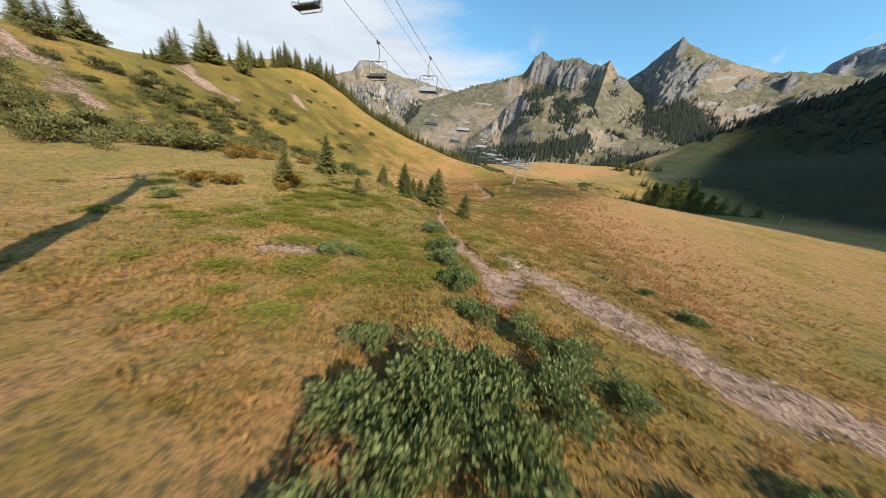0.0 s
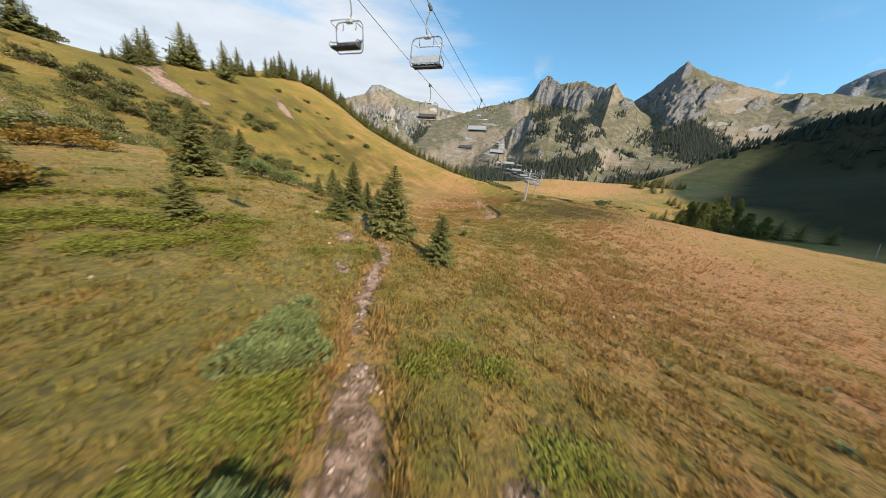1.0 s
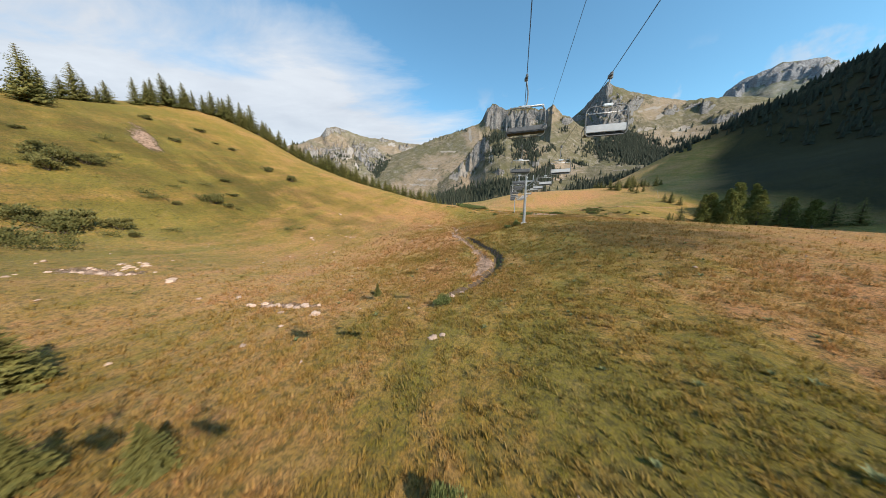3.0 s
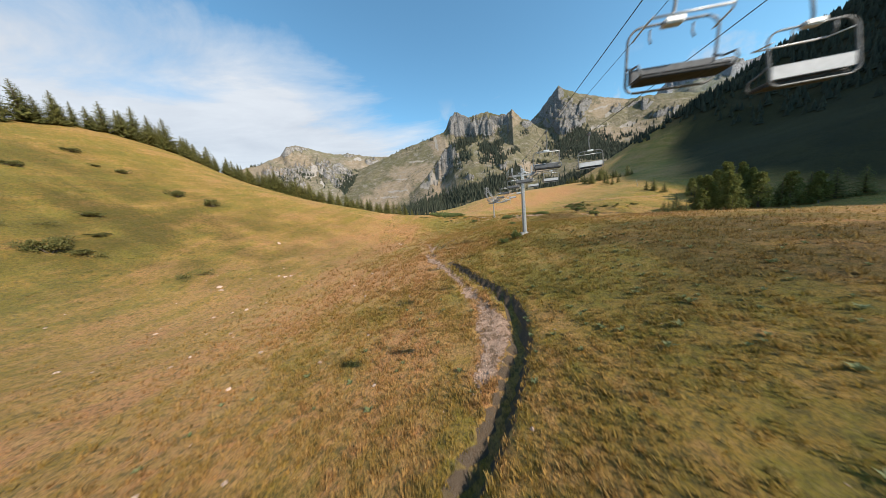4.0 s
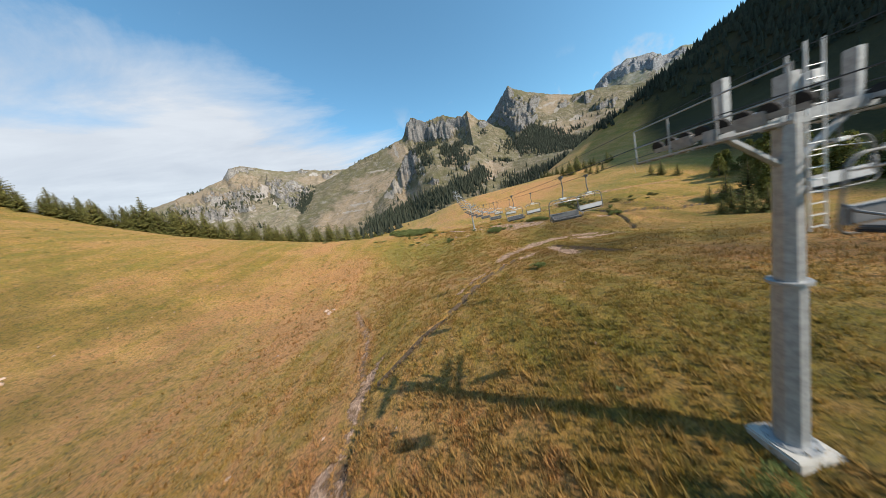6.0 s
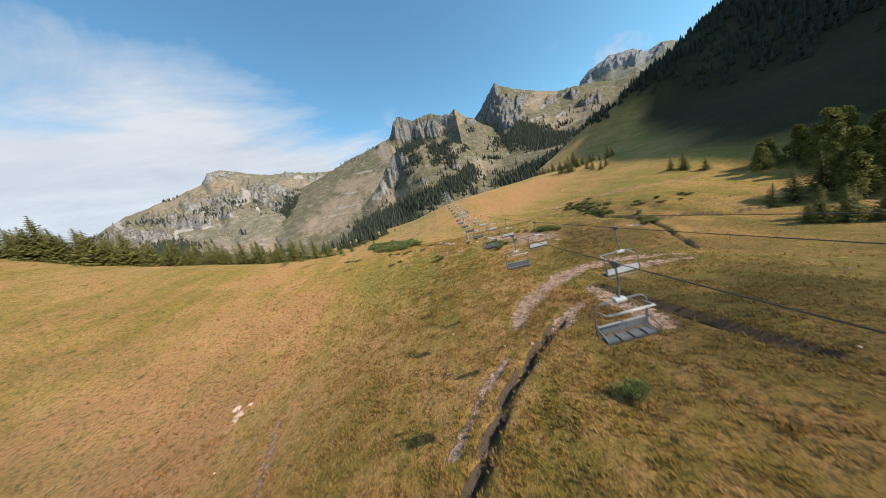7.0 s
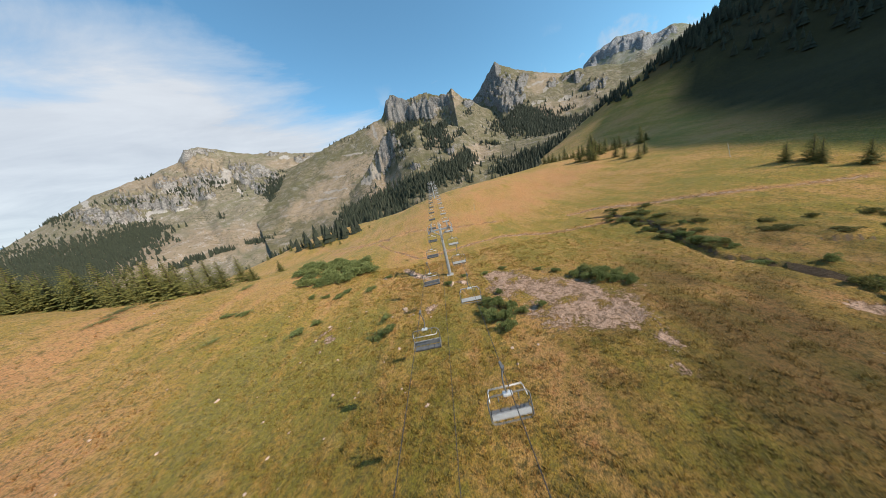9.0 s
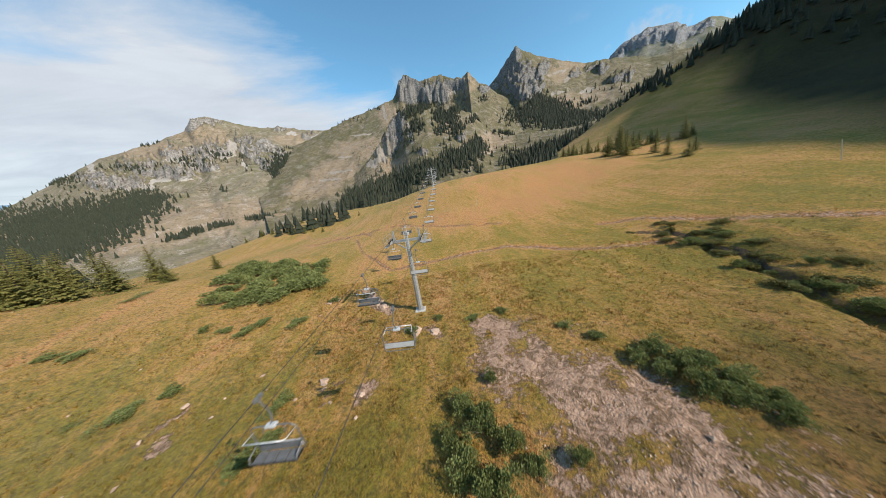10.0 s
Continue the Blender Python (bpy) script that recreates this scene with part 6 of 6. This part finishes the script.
# alders over the western slope
for k in range(30):
    x, y = dice.uniform(-125, -48), dice.uniform(16, 60)
    if 0.02 < fractal(np.array([x]), np.array([y]), 26, 3, 77)[0] + 0.25 and bare(np.array([x]), np.array([y]))[0] < 0.2:
        plant(alders, x, y, dice.uniform(1.2, 2.4), dice.uniform(3.2, 6.0), "olive alder shrub on the western slope")
for k in range(14):
    x, y = dice.uniform(-150, -75), dice.uniform(70, 165)
    if bare(np.array([x]), np.array([y]))[0] < 0.2:
        plant(alders, x, y, dice.uniform(0.7, 1.6), dice.uniform(1.4, 3.4), "olive alder shrub on the western slope")
for x, y, tall, wide in [(-79.6, 82.7, 2.0, 4.0), (-83, 84, 1.8, 3.4), (-93.8, 75, 2.2, 4.4), (-98, 76, 1.8, 3.2), (-105.5, 93.4, 2.2, 4.0), (-103, 92, 1.8, 3.0), (-90.5, 79.1, 1.4, 2.4), (-86.3, 110.8, 1.6, 3.0), (-103, 146, 1.6, 2.8), (-94, 148, 1.6, 2.6), (-40, 55.2, 1.2, 2.4), (-76.7, 33.3, 1.5, 3.0), (-155, 62, 2.4, 6.0), (-160, 66, 2.2, 5.0), (-112.8, 76.7, 2.0, 4.4), (-106.7, 76.2, 2.0, 4.2), (-92, 79.2, 2.0, 4.0), (-109, 74.5, 1.8, 3.6), (-109.1, 94.6, 2.0, 4.0), (-105.7, 98.4, 1.6, 3.0), (-84.9, 81.3, 1.8, 3.4), (-82, 85.3, 1.8, 3.4), (-79.8, 89.1, 1.4, 2.4), (-67.1, 62.5, 1.6, 3.2), (-40.9, 55.7, 1.6, 3.0), (-103.9, 79.2, 1.4, 2.4), (-100.5, 72, 1.6, 3.0), (-142.5, 49.2, 2.2, 5.0), (-131.4, 45, 1.6, 3.0), (-128.3, 54.2, 2.2, 5), (-124.3, 62.6, 2.4, 5), (-118, 63.8, 2.4, 5), (-115.3, 75, 2.2, 4.4), (-93.4, 51.3, 2.0, 4.0), (-98.8, 76.2, 1.8, 3.4), (-83.2, 23.2, 2.2, 4.4), (-60.4, 18.7, 2.0, 4.4), (-84.6, 31.6, 2.2, 4.4), (-80, 34.9, 2.0, 4), (-56.8, 34.1, 1.6, 3.2), (-102.9, 65.8, 2.4, 5), (-110, 68, 2.2, 4.6), (-121, 58, 2.2, 5), (-107, 60, 2.2, 4.6), (-96, 62, 2.0, 4), (-113, 56, 2.2, 4.6)]:
    plant(alders, x, y, tall * 1.6, wide * 1.2, "olive alder shrub on the western slope")
junipers = [shrub_model(38, 1100, 16, WILLOW, "flat dark green juniper mat in the grass", 0.06)]
for x, y, wide in [(-55.5, 211.4, 4.5), (-56.3, 214.6, 3.0), (-53.9, 208, 3.5), (-51.3, 214.7, 3.4), (-45.8, 205.9, 2.6), (-39.8, 223, 3.2), (-31, 200.9, 3.0), (-32.5, 208.1, 1.8), (-39, 221.2, 3.0), (-5.8, 195.7, 1.4), (-5.0, 196.6, 1.8), (-4.5, 198.6, 1.4), (-22, 200.2, 1.2)]:
    plant(junipers, x, y, dice.uniform(0.25, 0.4), wide, "flat dark green juniper mat in the grass")
rowan_shrubs = [shrub_model(41, 1000, 10, AUTUMN, "rust-leaved rowan shrub among the bilberries", 0.10)]
for x, y, tall, wide in [(-30.6, 19, 1.3, 2.6), (-27.1, 23.8, 1.6, 2.6), (-33, 18, 1.2, 2.4), (-26, 22.4, 1.0, 1.6), (-41.9, 30.8, 1.8, 3.2), (-36.3, 36.4, 1.4, 2.6), (-43, 29, 1.4, 2.6), (-51.7, 34.7, 1.4, 2.6), (-39.5, 32, 1.2, 2.2)]:
    plant(rowan_shrubs, x, y, tall, wide, "rust-leaved rowan shrub among the bilberries")
# small dark junipers dotted over the western slope, too many to count
def dotted(name, label, model, spots, matter, step):
    """Many small copies of one shrub's foliage in a single object; spots: x, y, height, width."""
    src = model.children[0].data
    co = np.empty(len(src.vertices) * 3, np.float32)
    src.vertices.foreach_get("co", co)
    co = co.reshape(-1, 4, 3)[::step].reshape(-1, 3)
    spots = np.array(spots)
    z = ground_height(spots[:, 0], spots[:, 1]) - 0.05
    grow = np.stack([spots[:, 3], spots[:, 3], spots[:, 2] / 0.8], -1)
    cloud = co[None] * grow[:, None] * np.array([1.0, 1.0, 1.0]) + np.stack([spots[:, 0], spots[:, 1], z], -1)[:, None]
    quads = np.arange(cloud.shape[0] * cloud.shape[1]).reshape(-1, 4)
    tagged(part(name, bulk(name, cloud.reshape(-1, 3), quads), matter), label, "shrubs", kind="stuff")


# bilberry mats, grown into one another
mats = []
while len(mats) < 190:
    x, y = dice.gauss(-16, 7.5), dice.gauss(20, 7.0)
    if bare(np.array([x]), np.array([y]))[0] < 0.1 and fractal(np.array([x]), np.array([y]), 7, 2, 79)[0] > -0.25:
        mats.append((x, y, dice.uniform(0.2, 0.5), dice.uniform(1.2, 2.8)))
heath = shrub_model(36, 900, 14, HEATH, "yellow-green bilberry bush among the mats", 0.07)
stand(heath, placed, -12.0, 20.0, 1.0)
dotted("bilberry_mats", "low yellow-green bilberry mats grown into one another", heath, mats, HEATH, 1)
slope_dots = []
while len(slope_dots) < 430:
    x, y = dice.uniform(-140, -32), dice.uniform(60, 205)
    if fractal(np.array([x]), np.array([y]), 18, 2, 55)[0] > -0.1 and height(x, y) > -11.0:
        slope_dots.append((x, y, dice.uniform(0.25, 0.6), dice.uniform(0.6, 1.5)))
while len(slope_dots) < 800:
    x, y = dice.uniform(-48, 4), dice.uniform(178, 214)
    slope_dots.append((x, y, dice.uniform(0.12, 0.35), dice.uniform(0.35, 0.95)))
while len(slope_dots) < 960:
    x, y = dice.gauss(58, 6), dice.gauss(205, 11)
    slope_dots.append((x, y, dice.uniform(0.15, 0.45), dice.uniform(0.5, 1.6)))
scrub = []
while len(scrub) < 330:
    x, y = dice.uniform(-150, -52), dice.uniform(12, 82)
    if fractal(np.array([x]), np.array([y]), 22, 3, 77)[0] > -0.12 - 0.3 * (y < 45) and bare(np.array([x]), np.array([y]))[0] < 0.1 and x + 0.35 * y < -42:
        scrub.append((x, y, dice.uniform(1.0, 2.8), dice.uniform(1.8, 4.2)))
while len(scrub) < 420:
    x, y = dice.uniform(-140, -62), dice.uniform(46, 118)
    if fractal(np.array([x]), np.array([y]), 15, 3, 78)[0] > 0.10 and bare(np.array([x]), np.array([y]))[0] < 0.1:
        scrub.append((x, y, dice.uniform(0.9, 2.2), dice.uniform(1.4, 3.2)))
dotted("alder_scrub", "dense olive alder scrub over the western slope", alders[1], scrub, ALDER, 5)
dotted("juniper_shrubs", "small dark junipers and herbs dotted over the dry grass", alders[0], slope_dots, ALDER, 14)
for x, y, tall, wide in [(-33.3, 207.5, 0.5, 1.6), (-30.3, 207.7, 0.6, 2.0), (-18.1, 200.6, 0.7, 2.4), (-16.1, 202.4, 0.7, 1.8), (-2.8, 196, 1.0, 1.6), (-4.3, 195.2, 1.0, 1.6), (-3.9, 199.6, 0.8, 1.6)]:
    plant(willows, x, y, tall, wide, "low green willow shrub in the pasture")


# ---- stones ----
def stone_mesh(seed, rings=4, sides=7):
    rng = np.random.default_rng(seed)
    bm = bmesh.new()
    bmesh.ops.create_icosphere(bm, subdivisions=2, radius=0.5)
    for v in bm.verts:
        n = noise.noise(v.co * 2.3 + Vector((seed * 3.1, 0, 0))) + 0.55 * noise.noise(v.co * 6.1 + Vector((0, seed * 2.7, 0)))
        v.co = v.co * (1 + 0.55 * n)
        v.co.z *= 0.62
    mesh = bpy.data.meshes.new("stone")
    bm.to_mesh(mesh)
    bm.free()
    mesh.materials.append(STONE)
    return mesh


boulders = [stone_mesh(s) for s in range(5)]
scatter = random.Random(23)
ROCKS = [(-44, 75, 0.8), (-28.7, 75, 0.6), (-27, 75.4, 0.7), (-25.6, 75.8, 0.5), (-11.8, 79.1, 0.8), (-12.8, 77.6, 0.6), (-10.9, 80.4, 0.5), (-31, 114, 0.5), (-46, 107, 0.6), (-49, 104.5, 0.5), (-47.4, 106, 0.4), (-66, 140, 0.6), (-33.4, 156, 1.0), (-32.6, 155.2, 1.1), (-32.2, 156.6, 0.6), (-15, 115, 0.6), (-5.5, 155.4, 0.4), (-13.4, 201.0, 0.5), (-0.8, 201.4, 0.9), (0.6, 199.0, 0.5), (3.3, 199.2, 0.5), (-16.0, 108, 0.4), (-18.2, 104, 0.4), (-58, 114, 0.9), (-56.6, 113, 0.7), (-53, 74, 0.9), (-51.6, 74.6, 0.8), (-54.4, 73.2, 0.7), (-55.4, 74.4, 0.6), (-52.4, 75.6, 0.6), (-50.2, 74.0, 0.5), (-56.6, 73.0, 0.6), (-88, 51, 1.4), (-86, 52, 1.1), (-90, 50.2, 1.0), (10.2, 205.6, 1.2), (3.0, 213.6, 1.0), (1.8, 215.2, 1.2), (0.8, 217, 0.9), (-14.8, 34.5, 0.22), (-13.1, 33.8, 0.34), (-12.6, 31.4, 0.28), (-13.3, 32.3, 0.2), (-10.1, 30.2, 0.2), (-43.4, 74.5, 0.9), (-12.0, 70.8, 0.7), (-11.4, 71.2, 0.5), (-32.4, 154.4, 0.9), (-65, 139, 0.9), (-29.2, 118.6, 0.7), (-49.9, 120.9, 0.9), (-48.9, 121.2, 0.7), (-15, 112, 0.4), (-16, 115.5, 0.4), (8.2, 206.2, 1.7), (-4.7, 217, 1.2), (-5.6, 216.2, 0.8), (11.6, 186, 0.4), (14.2, 185.2, 0.35), (-21, 96, 0.5), (-24, 92, 0.4), (2.0, 21.0, 0.5), (-23, 190.4, 0.5), (-9, 188, 0.4), (-20, 181, 0.4)]
ROCKS += [(scatter.gauss(-29, 2.2), scatter.gauss(74.4, 0.8), scatter.uniform(0.35, 0.9)) for _ in range(9)]
ROCKS += [(scatter.gauss(-53, 4.5), scatter.gauss(75.5, 2.2), scatter.uniform(0.35, 1.0)) for _ in range(14)]
ROCKS += [(scatter.uniform(-70, -16), scatter.uniform(64, 128), scatter.uniform(0.2, 0.55)) for _ in range(46)]
ROCKS += [(scatter.uniform(-26, 4), scatter.uniform(172, 206), scatter.uniform(0.2, 0.45)) for _ in range(22)]
for n, (x, y, size) in enumerate(ROCKS):
    rock = tagged(new("boulder", boulders[n % 5]), "pale limestone boulder half sunk in the grass", "rock", "boulders in the meadow")
    rock.matrix_world = pose(x, y, height(x, y) - 0.02 * size, dice.uniform(-15, 15), dice.uniform(-15, 15), dice.uniform(0, 360))
    rock.scale = (size, size * dice.uniform(0.7, 1.2), size * dice.uniform(0.7, 1.1))


def pebbles(name, label, count, seed):
    """Loose stones on all the bare ground near the way, and a few strewn in the grass."""
    rng = np.random.default_rng(seed)
    x, y = [], []
    for line in [b for b in BARE if max(abs(p[0]) for p in b) < 60 and max(p[1] for p in b) < 225 and max(p[2] for p in b) > 0.75]:
        pts = np.array(line, float)
        seg = np.hypot(np.diff(pts[:, 0]), np.diff(pts[:, 1]))
        area = (seg * (pts[:-1, 2] + pts[1:, 2])).sum()
        m = int(count * area / 420)
        f = rng.uniform(0, len(pts) - 1, m)
        at = np.stack([np.interp(f, np.arange(len(pts)), pts[:, k]) for k in range(3)], -1)
        x += list(at[:, 0] + rng.normal(0, 0.55, m) * at[:, 2])
        y += list(at[:, 1] + rng.normal(0, 0.55, m) * at[:, 2])
    loose = count // 14
    x += list(rng.uniform(-70, 45, loose))
    y += list(rng.uniform(10, 225, loose))
    x, y = np.array(x), np.array(y)
    n = len(x)
    size = 0.018 + 0.085 * rng.random(n) ** 4
    size[-loose:] = 0.05 + 0.20 * rng.random(loose) ** 4
    octa = np.array([(1, 0, 0), (0, 1, 0), (-1, 0, 0), (0, -1, 0), (0, 0, 0.75), (0, 0, -0.6)], float)
    faces = np.array([(0, 1, 4), (1, 2, 4), (2, 3, 4), (3, 0, 4), (1, 0, 5), (2, 1, 5), (3, 2, 5), (0, 3, 5)])
    shape = octa[None] * rng.uniform(0.55, 1.25, (n, 6, 1)) + rng.normal(0, 0.12, (n, 6, 3))
    turn = rng.uniform(0, 6.28, n)[:, None]
    vx, vy = shape[..., 0] * np.cos(turn) - shape[..., 1] * np.sin(turn), shape[..., 0] * np.sin(turn) + shape[..., 1] * np.cos(turn)
    cloud = np.stack([vx, vy, shape[..., 2]], -1) * size[:, None, None] + np.stack([x, y, ground_height(x, y) + 0.25 * size], -1)[:, None]
    mesh = bulk(name, cloud.reshape(-1, 3), (faces[None] + 6 * np.arange(n)[:, None, None]).reshape(-1, 3))
    tagged(part(name, mesh, STONE), label, "gravel", kind="stuff")


pebbles("gravel", "loose pinkish limestone gravel on the bare ground", 9000, 71)


# ---- marker poles ----
def pole(x, y, tall, lean, spin, label):
    post = Shape().tube([(0, 0, -0.3), (0, 0, tall * 0.5), (0, 0, tall)], 0.09, 7, tip=0.06).mesh("marker_pole")
    ob = tagged(part("marker_pole", post, OLD_WOOD), label, "pole", "marker poles")
    ob.matrix_world = pose(x, y, height(x, y), 0, lean, spin)


pole(96, 225.2, 4.2, -14, 0, "pale weathered marker pole leaning at the foot of the slope")
pole(98, 177, 6.0, -12, 0, "tall pale marker pole among the spruces")
pole(107, 127, 4.6, -12, 0, "pale marker pole on the meadow's edge")
pole(30, 268, 3.0, 4, 0, "thin marker pole on the grassy shoulder")


# ---- herbs and grass ----
def herb_mesh(seed, leaves=11):
    """A rosette of broad upright leaves, about half a metre high."""
    rng = np.random.default_rng(seed)
    verts, tris = [np.zeros(3)], []
    for k in range(leaves):
        a, tilt = 6.28 * k / leaves + rng.uniform(-0.3, 0.3), rng.uniform(0.35, 1.1)
        out, across = np.array([math.cos(a), math.sin(a), 0]), np.array([-math.sin(a), math.cos(a), 0])
        long, wide = rng.uniform(0.3, 0.55), rng.uniform(0.06, 0.10)
        mid = out * long * 0.5 * tilt + np.array([0, 0, long * 0.62])
        tip = out * long * tilt + np.array([0, 0, long * rng.uniform(0.5, 0.95)])
        q = len(verts)
        verts += [mid + across * wide, tip, mid - across * wide, mid * 0.97 + np.array([0, 0, -0.03])]
        tris += [(0, q, q + 3), (0, q + 3, q + 2), (q + 3, q, q + 1), (q + 2, q + 3, q + 1)]
    return bulk("herb", np.array(verts), np.array(tris))


herb_shapes = [herb_mesh(s) for s in range(4)]
for mesh in herb_shapes:
    mesh.materials.append(HERB)
spots = [(3, 92, 5, 8, 60), (10, 98, 6, 9, 55), (1, 61, 4, 8, 26), (-14, 100, 4, 8, 22), (12, 60, 6, 10, 20), (6, 108, 6, 5, 24), (-22, 84, 8, 9, 22), (8, 26, 4, 8, 14)]
for cx, cy, sx, sy, count in spots:
    for k in range(count):
        x, y = dice.gauss(cx, sx), dice.gauss(cy, sy)
        if bare(np.array([x]), np.array([y]))[0] < 0.2 and carve(np.array([x]), np.array([y]))[0] < 0.1:
            herb = tagged(new("hellebore", herb_shapes[k % 4]), "pale green broad-leaved hellebore rosette in the grass", "plant", "hellebores in the meadow")
            s = dice.uniform(0.45, 0.9)
            herb.matrix_world = pose(x, y, height(x, y) - 0.02, 0, 0, dice.uniform(0, 360)) @ Matrix.Scale(s, 4)


def grass(name, label, count, seed, blades=4, least=0.12, spread=0.09):
    """Tufts of dry grass along the valley, thickest where the way runs."""
    rng = np.random.default_rng(seed)
    y = rng.uniform(2, 222, count)
    centre = np.interp(y, [0, 50, 100, 150, 225], [0, -5, -9, 1, 12])
    x = centre + rng.normal(0, 1, count) * np.interp(y, [0, 100, 225], [13, 17, 22])
    soil = tone(x, y)
    clumped = 0.5 * fractal(x, y, 5, 3, 90) + 0.9 * fractal(x, y, 1.1, 2, 91)
    keep = (soil[:, 2] < 0.25) & (carve(x, y) < 0.25) & (clumped > rng.uniform(-0.55, 0.35, count) + 1.2 * (least - 0.12))
    x, y, soil = x[keep], y[keep], soil[keep]
    n = len(x)
    z = ground_height(x, y)
    tall = (least + 0.26 * rng.random(n) ** 2) * (0.8 + 0.8 * soil[:, 0])
    a = rng.uniform(0, 6.28, (n, blades))
    out = np.stack([np.cos(a), np.sin(a), 0 * a], -1)
    across = np.stack([-np.sin(a), np.cos(a), 0 * a], -1)
    foot = np.stack([x, y, z - 0.02], -1)[:, None] + out * rng.uniform(0, spread, (n, blades, 1))
    wide = 0.13 * least + 0.024 * rng.random((n, blades, 1))
    tip = foot + out * tall[:, None, None] * rng.uniform(0.2, 0.8, (n, blades, 1)) + np.array([0, 0, 1.0]) * tall[:, None, None] * rng.uniform(0.7, 1.1, (n, blades, 1))
    verts = np.stack([foot - across * wide, foot + across * wide, tip], 2).reshape(-1, 3)
    mesh = bulk(name, verts, np.arange(len(verts)).reshape(-1, 3))
    attribute(mesh, "tone", np.repeat(soil, 3 * blades, axis=0))
    tagged(part(name, mesh, BLADES), label, "grass", kind="stuff")


grass("grass", "dry autumn grass in straw, olive and rust tufts", 300000, 5)
grass("tussock_grass", "coarse tussocks of ripe grass standing out of the turf", 46000, 6, 8, 0.20, 0.17)
